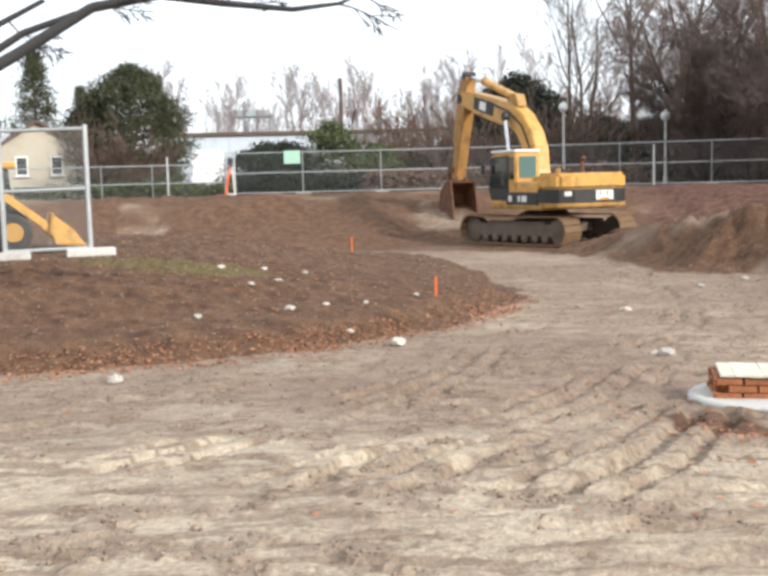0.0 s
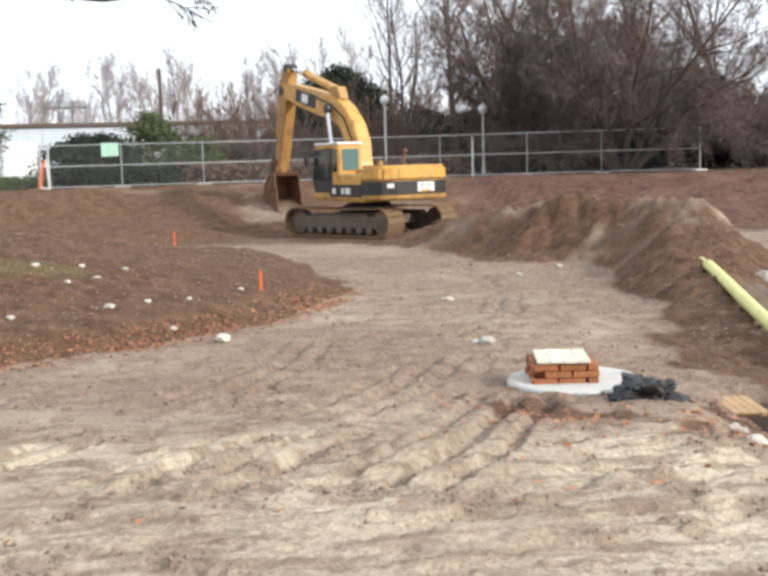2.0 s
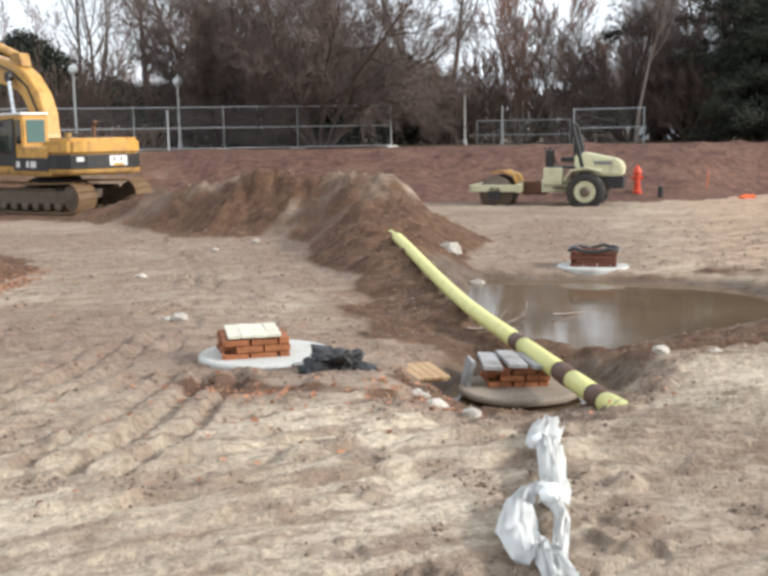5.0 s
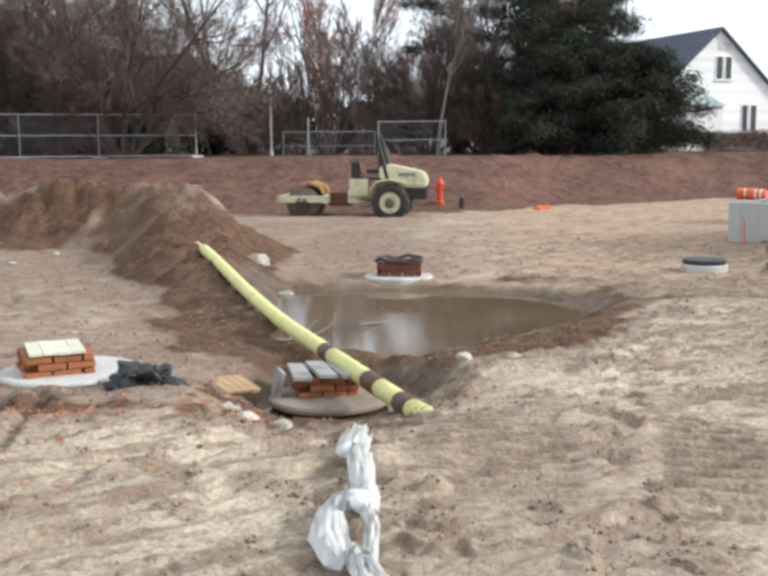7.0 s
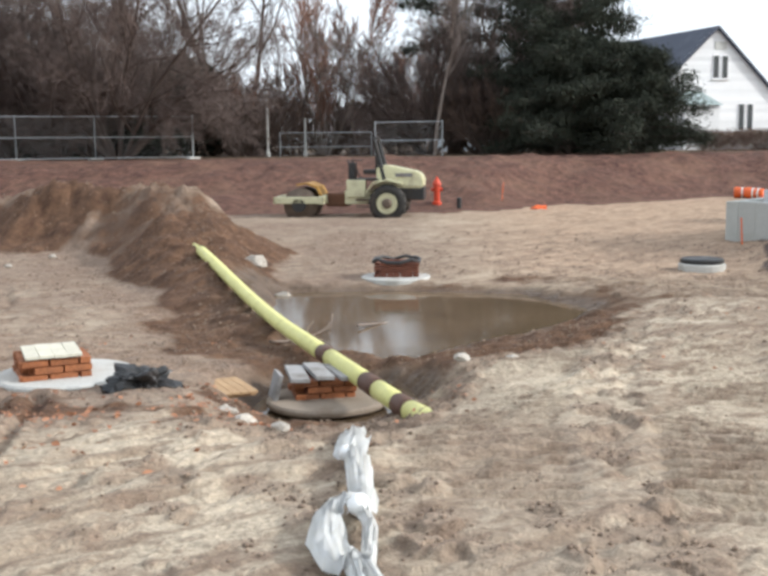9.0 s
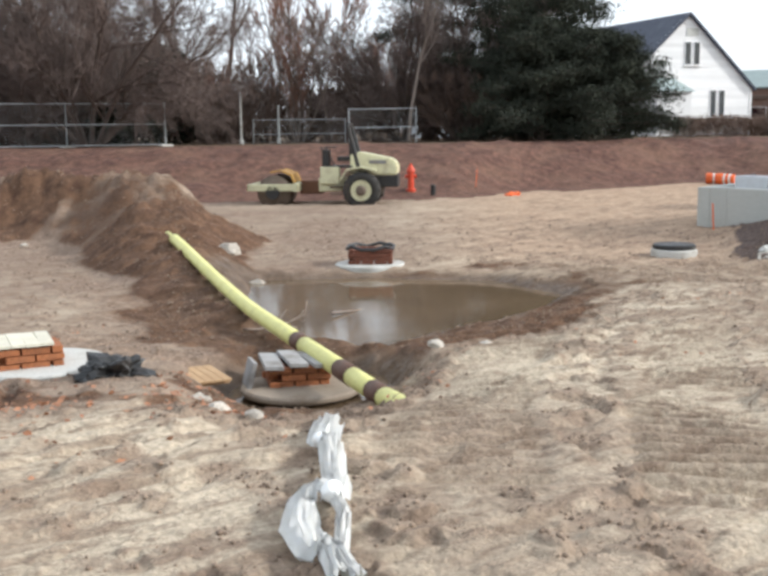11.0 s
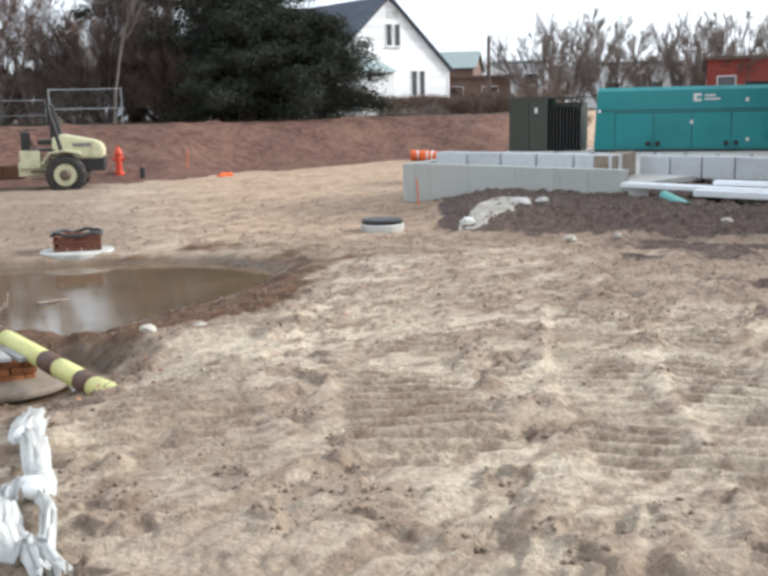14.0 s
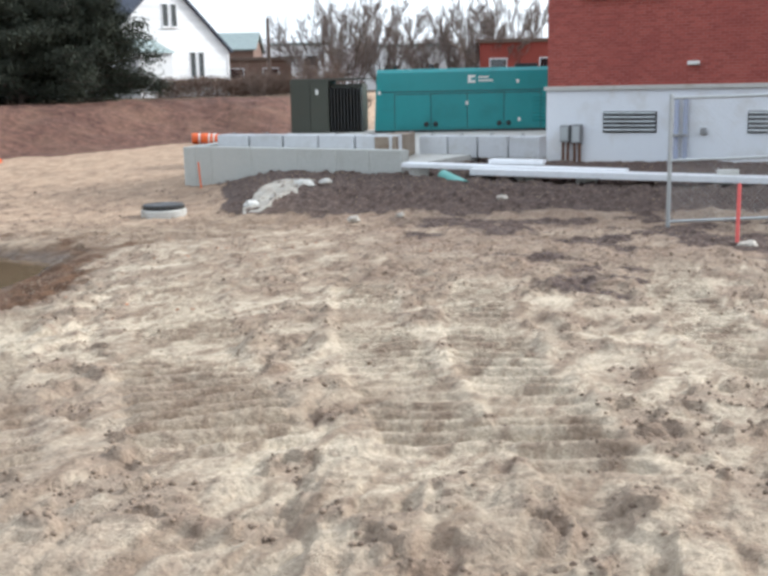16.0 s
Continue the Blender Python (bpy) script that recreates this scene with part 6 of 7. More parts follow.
def windows_on(parent, spots, w, h, face_y, mat=GLASS_DARK):
    for x0, z0 in spots:
        f = part("window", box(bmesh.new(), (x0, face_y, z0), (w + 0.14, 0.08, h + 0.14), bevel=0.01), WHITE_SIDING, parent)
        part("pane", box(bmesh.new(), (x0, face_y - 0.045, z0), (w, 0.02, h)), mat, f)
        part("sill", box(bmesh.new(), (x0, face_y - 0.06, z0 - h / 2 - 0.09), (w + 0.26, 0.14, 0.05)), WHITE_SIDING, f)


def gable_house(name, label, m, half, depth, eave, ridge, wall_mat, roof_mat, over=0.3, siding=0.0):
    h = thing(name, label, "house", m)
    bm = bmesh.new()
    va = [(-half, -0.6), (half, -0.6), (half, eave), (0, ridge), (-half, eave)]
    f, b = [bm.verts.new((x, 0, z)) for x, z in va], [bm.verts.new((x, depth, z)) for x, z in va]
    bm.faces.new(f)
    bm.faces.new(b[::-1])
    for i in range(5):
        bm.faces.new((f[i], b[i], b[(i + 1) % 5], f[(i + 1) % 5]))
    bmesh.ops.recalc_face_normals(bm, faces=bm.faces)
    wall = part("wall", bm, wall_mat, h)
    if siding:
        n = int((ridge - 0.2) / siding)
        for k in range(n):
            z = k * siding
            w = half if z < eave else half * (ridge - z) / (ridge - eave)
            if w > 0.3:
                part("siding_board", box(bmesh.new(), (0, -0.012, z + siding / 2), (2 * w - 0.04, 0.03, siding - 0.008), (-4, 0, 0)), wall_mat, wall)
    for s in (-1, 1):
        sl = math.atan2(ridge - eave, half)
        ln = math.hypot(half, ridge - eave) + over
        c = (s * (half + over * math.cos(sl)) / 2, depth / 2, (ridge + eave - over * math.sin(sl)) / 2 + 0.1)
        part("roof", box(bmesh.new(), c, (ln, depth + 0.6, 0.14), (0, s * math.degrees(sl), 0)), roof_mat, h)
    return h


hs = gable_house("house", "white clapboard house with steep slate-blue roof", pose(60.5, 44.4, 0.9, 0, 0, -18), 5.3, 13.0, 3.3, 8.1, WHITE_SIDING, ROOF_BLUE, siding=0.26)
windows_on(hs, ((0.02, 5.6), (0.72, 5.6)), 0.42, 1.45, -0.03)
windows_on(hs, ((2.15, 2.3), (2.85, 2.3)), 0.42, 1.7, -0.03)
part("attic_vent", box(bmesh.new(), (0.35, -0.04, 7.0), (0.9, 0.06, 0.5)), POLE_GREY, hs)
part("corner_board", box(bmesh.new(), (5.25, -0.03, 1.4), (0.16, 0.08, 3.8)), WHITE_SIDING, hs)
porch = part("porch", box(bmesh.new(), (-2.6, -1.2, 1.2), (2.6, 2.4, 3.6)), WHITE_SIDING, hs)
bm = bmesh.new()
plate(bm, [(-2.6, 3.0), (0.0, 3.0), (0.0, 4.0)], -4.1, -1.1)
part("porch_roof", bm, ROOF_GREEN, porch)
h2 = gable_house("house", "small pale house with slate-blue roof behind shrubs", pose(*spot(39.4, 78.0), 1.0, 0, 0, -130), 3.6, 9.0, 2.3, 4.4, BLUE_WHITE, ROOF_BLUE)
for x0 in (1.6, 3.2, 5.4):
    part("window", box(bmesh.new(), (3.62, x0, 1.4), (0.08, 0.7, 1.1)), GLASS_DARK, h2)
    part("window", box(bmesh.new(), (-3.62, x0, 1.4), (0.08, 0.7, 1.1)), GLASS_DARK, h2)
h3 = gable_house("house", "beige house with steep gable behind evergreens", pose(*spot(-17.6, 60.0), 1.0, 0, 0, 20), 2.4, 7.0, 2.6, 4.1, BEIGE, ROOF_BROWN)
windows_on(h3, ((-0.9, 1.8), (0.9, 1.8)), 0.5, 0.9, -0.03)


def flat_house(name, label, az, d, w, depth, h, wall_mat, roof_mat, z0=1.0, turn=0.0, wins=()):
    x, y = spot(az, d)
    ob = thing(name, label, "building", pose(x, y, z0, 0, 0, -az + turn))
    part("wall", box(bmesh.new(), (0, depth / 2, h / 2 - 0.4), (w, depth, h + 0.8)), wall_mat, ob)
    part("roof", box(bmesh.new(), (0, depth / 2, h + 0.12), (w + 0.5, depth + 0.5, 0.28), bevel=0.03), roof_mat, ob)
    windows_on(ob, wins, 1.3, 1.0, -0.03)
    return ob


lw = flat_house("warehouse", "long low pale blue-white metal building", -3.0, 91.0, 26.0, 14.0, 4.6, BLUE_WHITE, ROOF_BROWN, 1.0, 3.0)
for k in range(26):
    part("wall_rib", box(bmesh.new(), (-12.6 + 1.0 * k, -0.03, 2.2), (0.09, 0.07, 4.4)), BLUE_WHITE, lw)
for x0 in (-9.5, -4.0, 1.5, 7.0):
    part("loading_door", box(bmesh.new(), (x0, -0.04, 1.9), (2.6, 0.08, 3.0), bevel=0.02), WHITE_SIDING, lw)
flat_house("brown_shed", "brown flat-roofed building far behind the bank", 58.2, 92.0, 6.4, 6.0, 2.6, BROWN_WALL, ROOF_BROWN, 1.2, 10, ((-1.6, 1.4), (1.4, 1.4)))
gable_house("house", "far brown-walled house with grey-green roof", pose(*spot(58.4, 108.0), 1.5, 0, 0, 25), 3.6, 9.0, 3.6, 5.2, BROWN_WALL, ROOF_GREEN)
flat_house("white_house", "far white building with green roof edge", 60.6, 112.0, 6.0, 6.0, 4.2, WHITE_SIDING, ROOF_GREEN, 1.5, 0, ((-1.5, 2.6), (1.2, 2.6)))
flat_house("red_shed", "far red-brown flat building behind the generator", 72.4, 88.0, 7.0, 5.0, 4.2, BRICK_RED, ROOF_BROWN, 0.5, 0, ((-2, 2.4), (2, 2.4)))
flat_house("white_shed", "far white low building behind bare trees", 66.5, 105.0, 9.0, 5.0, 4.6, WHITE_SIDING, ROOF_GREEN, 0.5, 0, ((-2, 2.4), (2, 2.4)))

# faint teal frame of unclear kind, made up as a canopy on posts
tank = thing("water_tank", "distant pale teal canopy on thin posts", "canopy", pose(*spot(-6.6, 140.0), 1.0))
part("canopy_roof", box(bmesh.new(), (0, 0, 9.4), (5.4, 4.0, 0.9), bevel=0.15, taper=(0.7, 0.7)), ROOF_GREEN, tank)
for sx in (-2.4, -0.8, 0.8, 2.4):
    part("post", rod(bmesh.new(), (sx, 0, -0.2), (sx, 0, 9.0), 0.12, sides=8), ROOF_GREEN, tank)


def skid_loader():
    x, y = spot(-20.5, 24.0)
    s = thing("skid_steer_loader", "small yellow and black loader behind the fence", "loader", pose(x, y, gz(x, y), 0, 0, -70))
    for sx in (-0.7, 0.7):
        for y0 in (-0.45, 0.5):
            w = part("tyre", lathe(bmesh.new(), [(0.2, -0.14), (0.34, -0.13), (0.38, -0.08), (0.38, 0.08), (0.34, 0.13), (0.2, 0.14)], (sx, y0, 0.38), "X", 22), RUBBER, s)
            part("rim", lathe(bmesh.new(), [(0.2, -0.15), (0.2, 0.15)], (sx, y0, 0.38), "X", 16), YELLOW_DIRTY, w)
    part("body", box(bmesh.new(), (0, -0.15, 0.62), (1.1, 1.9, 0.6), bevel=0.06), BLACK, s)
    cab = part("cab", box(bmesh.new(), (0, 0.0, 1.25), (0.95, 1.05, 0.95), bevel=0.05, taper=(0.92, 0.9)), GLASS_DARK, s)
    part("cab_roof", box(bmesh.new(), (0, 0.0, 1.78), (1.05, 1.25, 0.14), bevel=0.04), YELLOW, cab)
    for sx in (-0.66, 0.66):
        part("lift_arm", plate(bmesh.new(), thick_line([(-0.95, 1.25), (0.4, 1.1), (1.1, 0.55), (1.3, 0.3)], [0.16, 0.18, 0.16, 0.14]), sx - 0.06, sx + 0.06, 0.01), YELLOW, s)
    b = bmesh.new()
    plate(b, thick_line([(1.3, 0.75), (1.25, 0.4), (1.35, 0.12), (1.95, 0.06)], [0.05] * 4), -0.85, 0.85)
    for sx in (-0.85, 0.82):
        plate(b, [(1.28, 0.75), (1.25, 0.4), (1.35, 0.1), (1.95, 0.04), (1.7, 0.4)], sx, sx + 0.03)
    part("bucket", b, YELLOW, s)


skid_loader()

# ---- trees and shrubs ----
BEECH = dict(kids=[15, 14, 13], spread=0.72, share=0.45, lift=0.02, wiggle=0.13, bare=[0.14, 0.1, 0.1], tip=0.009)
SPREAD = dict(kids=[9, 8, 7], spread=0.62, share=0.48, lift=0.07, wiggle=0.10, bare=[0.28, 0.2, 0.15], tip=0.010)
FAR_T = dict(kids=[9, 8, 6], spread=0.5, share=0.46, lift=0.10, wiggle=0.09, bare=[0.25, 0.15, 0.1], tip=0.016)
WHIP = dict(kids=[12, 9, 5], spread=0.42, share=0.45, lift=0.14, wiggle=0.07, bare=[0.15, 0.1, 0.1], tip=0.012)
SHRUB = dict(kids=[7, 6], spread=0.45, share=0.5, lift=0.06, wiggle=0.13, bare=[0.1, 0.1], tip=0.010)

beech = bare_tree("beech_tree", "large leafless beech with many stems and dense brown twigs", BEECH, BARK, TWIG_BEECH, 7, 10, 11.0, 0.17, 0.95, at_ground(22.6, 50.5) @ Matrix.Diagonal((0.74, 0.74, 1.0, 1)))
bare_tree("beech_tree", "leafless brown-twigged tree behind the fence", BEECH, BARK, TWIG_BEECH, 19, 5, 11.5, 0.16, 0.6, at_ground(18.2, 57.0))
for az, d, rz, sc in ((19.6, 53.5, 130, 0.85), (21.4, 58.0, 60, 0.8), (17.2, 55.5, 300, 0.66), (38.8, 57.5, 200, 0.72), (42.0, 58.0, 20, 0.85)):
    copy_thing(beech, at_ground(az, d, rz) @ Matrix.Scale(sc, 4))
g1 = bare_tree("bare_tree", "tall leafless grey tree with open branches", SPREAD, BARK, TWIG_GREY, 31, 3, 13.0, 0.22, 0.4, at_ground(14.0, 62.0), "bare trees behind the fence")
g2 = bare_tree("bare_tree", "tall leafless grey tree with open branches", SPREAD, BARK, TWIG_GREY, 32, 2, 14.0, 0.22, 0.3, at_ground(28.5, 66.0), "bare trees behind the fence")
for k, (az, d, rz, s) in enumerate(((11.0, 68, 40, 0.9), (16.5, 70, 120, 1.0), (40.5, 70, 250, 0.8), (43.5, 74, 200, 0.9))):
    copy_thing((g1, g2)[k % 2], at_ground(az, d, rz) @ Matrix.Scale(s, 4))
bare_tree("street_tree", "pale leafless tree before the small house", SPREAD, BARK_PALE, TWIG_GREY, 41, 1, 7.5, 0.13, 0.1, at_ground(39.3, 52.5))
bare_tree("street_tree", "pale leaning leafless tree behind the bank", SPREAD, BARK_PALE, TWIG_GREY, 43, 1, 7.0, 0.11, 0.1, at_ground(35.2, 56.0) @ pose(0, 0, 0, 0, -14, 0))
w1 = bare_tree("willow", "upright leafless tree with reddish-brown whips", WHIP, BARK_PALE, TWIG_RED, 51, 6, 8.0, 0.07, 0.36, at_ground(33.4, 57.0), "reddish whip trees")
for az, d, rz, s in ((31.9, 62, 60, 0.65), (28.8, 59, 220, 0.5), (38.4, 66, 140, 0.75)):
    copy_thing(w1, at_ground(az, d, rz) @ Matrix.Scale(s, 4))
# distant trees, trunk and twigs alike in the colour lightened for haze
f1 = bare_tree("far_tree", "distant leafless tree, grey-brown paled by painted haze", FAR_T, TWIG_HAZY, TWIG_HAZY, 61, 2, 9.5, 0.15, 0.3, at_ground(-9.2, 112), "distant bare trees")
f2 = bare_tree("far_tree", "distant leafless tree, grey-brown paled by painted haze", FAR_T, TWIG_HAZY, TWIG_HAZY, 62, 3, 9.0, 0.14, 0.4, at_ground(-4.2, 108), "distant bare trees")
rt = random.Random(77)
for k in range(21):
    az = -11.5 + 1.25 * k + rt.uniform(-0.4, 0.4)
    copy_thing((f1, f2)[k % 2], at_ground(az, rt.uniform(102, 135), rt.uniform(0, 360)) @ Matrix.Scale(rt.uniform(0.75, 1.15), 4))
r1 = bare_tree("round_tree", "leafless rounded tree with upswept twigs", WHIP, BARK, TWIG_GREY, 71, 9, 6.6, 0.055, 0.8, at_ground(63.2, 84), "bare trees behind the generator")
for az, d, rz, s in ((65.0, 88, 70, 0.95), (61.8, 92, 140, 0.9), (69.0, 96, 10, 0.95), (70.6, 90, 60, 1.0), (72.0, 100, 200, 1.1), (57.3, 118, 20, 0.8), (67.2, 102, 220, 0.9)):
    copy_thing(r1, at_ground(az, d, rz) @ Matrix.Scale(s, 4))
s1 = bare_tree("shrub", "bare brown shrub with fine twigs", SHRUB, BARK, TWIG_SHRUB, 81, 14, 3.0, 0.035, 0.6, at_ground(5.5, 58), "bare shrubs")
s2 = bare_tree("shrub", "bare brown shrub with fine twigs", SHRUB, BARK, TWIG_SHRUB, 82, 16, 3.2, 0.035, 0.7, at_ground(8.5, 60), "bare shrubs")
for k in range(34):
    az = rt.uniform(1.0, 14.0) if k < 12 else ((rt.uniform(24.0, 31.0) if k % 2 else rt.uniform(42.0, 46.0)) if k < 24 else rt.uniform(53.5, 64.0))
    d = rt.uniform(55, 66) if k < 24 else rt.uniform(60, 72)
    copy_thing((s1, s2)[k % 2], at_ground(az, d, rt.uniform(0, 360)) @ Matrix.Scale(rt.uniform(0.8, 1.7) if k < 24 else rt.uniform(0.35, 0.7), 4))
for k, (az, d, s) in enumerate(((2.0, 84, 2.1), (4.5, 86, 2.2), (6.6, 82, 2.0), (0.2, 86, 2.0), (8.8, 80, 2.1), (10.6, 78, 1.9), (12.2, 76, 1.8), (-14.0, 57, 1.25), (-12.9, 56.5, 1.1), (24.0, 62, 1.8), (29.5, 57, 1.2), (17, 60, 1.5), (20, 62, 1.6))):
    copy_thing((s1, s2)[k % 2], at_ground(az, d, 50 * k) @ Matrix.Scale(s, 4))


def evergreen(name, label, m, seed, height, radius, shape, mat, clumps, per, leaf=(0.30, 0.07), low=0.3, group="", spread=0.28):
    """Trunk, limbs and a crown of needle clumps; shape(u) gives the share of the radius at height u."""
    rng = np.random.default_rng(seed)
    ob = thing(name, label, "tree", m, group)
    segs = [(0, 0, -0.3, 0, 0, height * 0.9, 0.02 * height + 0.04, 0.03)]
    mids = []
    for _ in range(clumps):
        u = rng.uniform(low / height, 1.0) ** 0.9
        a = rng.uniform(0, 2 * math.pi)
        lob = 1 + 0.22 * math.sin(3 * a + seed) + 0.15 * math.sin(7 * u * 3 + a)
        r = radius * shape(u) * lob * math.sqrt(rng.uniform(0.35, 1.0))
        p = (r * math.cos(a), r * math.sin(a), u * height)
        mids.append(p)
        if rng.random() < 0.3:
            segs.append((0, 0, max(0.2, u * height - 0.3 * r), *p, 0.03 + 0.004 * r, 0.008))
    tr = new("trunk", sticks_mesh("trunk", segs, 6, BARK))
    tr.parent = ob
    pts = np.concatenate([np.array(c) + rng.normal(size=(per, 3)) * np.array([spread, spread, spread * 0.6]) for c in mids])
    cr = new("crown", leaves_mesh("crown", pts, rng, leaf[0], leaf[1], mat, 0.2))
    cr.parent = ob
    return ob


def boughed(name, label, m, seed, height, reach, boughs, low, rise):
    """An evergreen with near-level boughs, each a limb with side shoots that carry flat sprays of needles."""
    rng = np.random.default_rng(seed)
    ob = thing(name, label, "tree", m, "dark pines")
    segs = [(0, 0, -0.3, 0.1, 0, height * 0.5, 0.022 * height + 0.05, 0.013 * height + 0.02), (0.1, 0, height * 0.5, 0, 0.1, height * 0.97, 0.013 * height + 0.02, 0.02)]
    pts = []
    for k in range(boughs):
        u = (k + rng.uniform(0, 1)) / boughs
        z0 = low + (height * 0.97 - low) * u
        ln = reach * (1 - u) ** 0.55 * rng.uniform(0.6, 1.1) + 0.35
        a = k * 2.4 + rng.uniform(-0.5, 0.5)
        pitch = rng.uniform(*rise) + 0.3 * u
        if rng.random() < 0.18:
            continue
        p = np.array([0.05, 0.05, z0])
        steps = 6
        for i in range(steps):
            w = (i + 1) / steps
            d = np.array([math.cos(a), math.sin(a), pitch - 0.22 * w * w])
            q = p + d * ln / steps
            segs.append((*p, *q, 0.012 * ln * (1 - 0.85 * (i / steps)) + 0.012, 0.012 * ln * (1 - 0.85 * w) + 0.01))
            for side in (-1, 1):
                for _ in range(2):
                    if w < 0.3:
                        continue
                    b = a + side * rng.uniform(0.4, 1.2)
                    sl = ln * rng.uniform(0.14, 0.30) * (1.25 - 0.6 * w)
                    st = p + (q - p) * rng.uniform(0, 1)
                    e = st + np.array([math.cos(b), math.sin(b), rng.uniform(-0.12, 0.22)]) * sl
                    segs.append((*st, *e, 0.012, 0.006))
                    t = rng.uniform(0.1, 1.15, (46, 1))
                    pts.append(st + (e - st) * t + rng.normal(size=(46, 3)) * np.array([0.24, 0.24, 0.21]))
            p = q
            a += rng.uniform(-0.15, 0.15)
        pts.append(p + rng.normal(size=(40, 3)) * np.array([0.18, 0.18, 0.1]))
    tr = new("trunk", sticks_mesh("trunk", segs, 6, BARK))
    tr.parent = ob
    cr = new("crown", leaves_mesh("crown", np.concatenate(pts), rng, 0.26, 0.05, NEEDLE_DARK, 0.1))
    cr.parent = ob
    return ob


cone = lambda u: max(0.04, (1 - u) ** 0.85)
dome = lambda u: max(0.05, math.sin(math.pi * min(1, 0.22 + 0.78 * u)) ** 0.6)
c1 = evergreen("conifer", "narrow dark green conifer behind a beige house", at_ground(-17.6, 70.0), 3, 8.9, 2.6, cone, NEEDLE_GREEN, 330, 26, group="conifers")
copy_thing(c1, at_ground(-20.3, 74.0, 80) @ Matrix.Scale(0.85, 4))
copy_thing(c1, at_ground(-15.4, 66.0, 30) @ Matrix.Diagonal((0.5, 0.5, 0.72, 1)))
evergreen("conifer", "broad rounded dark green evergreen behind the low fence", at_ground(-12.9, 60.0), 5, 6.9, 3.3, dome, NEEDLE_GREEN, 820, 30, group="conifers")
evergreen("conifer", "broad rounded dark green evergreen behind the low fence", at_ground(-14.9, 61.0), 6, 5.2, 2.0, dome, NEEDLE_GREEN, 260, 26, group="conifers")
boughed("pine_tree", "wide dark pine with layered boughs above the red bank", at_ground(46.4, 55.0), 9, 10.5, 5.2, 70, 1.0, (-0.05, 0.22))
boughed("pine_tree", "low spreading dark evergreen beside a white house", at_ground(49.4, 54.0), 10, 5.0, 4.2, 80, 0.1, (-0.08, 0.34))
boughed("pine_tree", "low spreading dark evergreen beside a white house", at_ground(46.4, 53.5), 11, 5.6, 4.2, 76, 0.1, (-0.05, 0.34))
boughed("pine_tree", "tall dark pine crown among bare trees", at_ground(45.0, 60.0), 12, 15.0, 4.9, 50, 2.4, (0.0, 0.25))
boughed("pine_tree", "tall thin pine with sparse shelves of needles", at_ground(40.3, 61.0), 21, 15.0, 4.0, 18, 5.0, (-0.05, 0.2))
for k, (az, d, s) in enumerate(((33.5, 61, 1.5), (35.5, 63, 1.7), (37.4, 62, 1.3), (41.2, 62, 1.5), (43.6, 60, 1.3))):
    copy_thing((s1, s2)[k % 2], at_ground(az, d, 70 * k) @ Matrix.Scale(s, 4))
ey = evergreen("yew", "dark green evergreen thicket behind the fence", at_ground(18.0, 59.0), 14, 4.6, 3.0, dome, NEEDLE_DARK, 360, 26, (0.36, 0.12), 0.1, "dark evergreen thicket")
for az, d, rz, sx, sz in ((22.0, 61, 40, 1.2, 1.0), (26.0, 60, 90, 1.1, 1.1), (15.0, 66, 120, 1.2, 0.8), (7.6, 74, 10, 1.3, 1.55), (11.8, 72, 260, 1.2, 0.9)):
    copy_thing(ey, at_ground(az, d, rz) @ Matrix.Diagonal((sx, sx, sz, 1)))
rh = evergreen("rhododendron", "dense dark green rhododendron behind the fence", at_ground(-4.9, 52.0), 16, 2.4, 1.7, dome, NEEDLE_DARK, 200, 24, (0.2, 0.08), 0.1, "garden shrubs", 0.2)
evergreen("laurel", "light green broadleaf shrub behind the fence", at_ground(-2.4, 53.5), 17, 3.4, 1.6, dome, HEDGE, 240, 24, (0.2, 0.09), 0.1, "garden shrubs", 0.22)
evergreen("laurel", "light green broadleaf shrub behind the fence", at_ground(0.0, 54.0), 18, 2.2, 1.6, dome, HEDGE, 170, 22, (0.2, 0.09), 0.1, "garden shrubs", 0.22)
for az, d, s in ((-7.0, 54, 0.85), (-5.9, 56, 1.05), (1.8, 56, 0.8)):
    copy_thing(rh, at_ground(az, d, 70) @ Matrix.Scale(s, 4))


def hedge(az0, d0, az1, d1, h, thick, seed, mat, label, n=5200, leaf=(0.2, 0.1)):
    rng = np.random.default_rng(seed)
    u = rng.uniform(0, 1, n)
    p0, p1 = np.array(spot(az0, d0)), np.array(spot(az1, d1))
    xy = p0 + (p1 - p0) * u[:, None] + rng.uniform(-thick, thick, (n, 2)) / 2
    top = h * (0.85 + 0.25 * fractal(u * 30, u * 0, 1.5, 2, seed))
    z = ground_z(xy[:, 0], xy[:, 1]) + top * rng.uniform(0, 1, n) ** 0.7
    me = leaves_mesh("hedge", np.column_stack([xy, z]), rng, *leaf, mat)
    tagged(new("hedge", me), label, "hedge", "", "stuff")


hedge(-21, 51.5, -8.0, 50.5, 0.75, 1.0, 1, HEDGE, "clipped low green hedge along the fence")
hedge(-8.2, 51.5, -1.2, 51.0, 1.0, 1.0, 2, NEEDLE_DARK, "dark low hedge along the fence")
hedge(53.0, 63.0, 60.5, 70.0, 1.3, 1.6, 3, TWIG_SHRUB, "brown leafless hedge before a white house", 15000, (0.35, 0.03))
hedge(26.0, 60.0, 38.0, 60.0, 1.5, 2.0, 5, TWIG_SHRUB, "dark tangled undergrowth along the bank top")
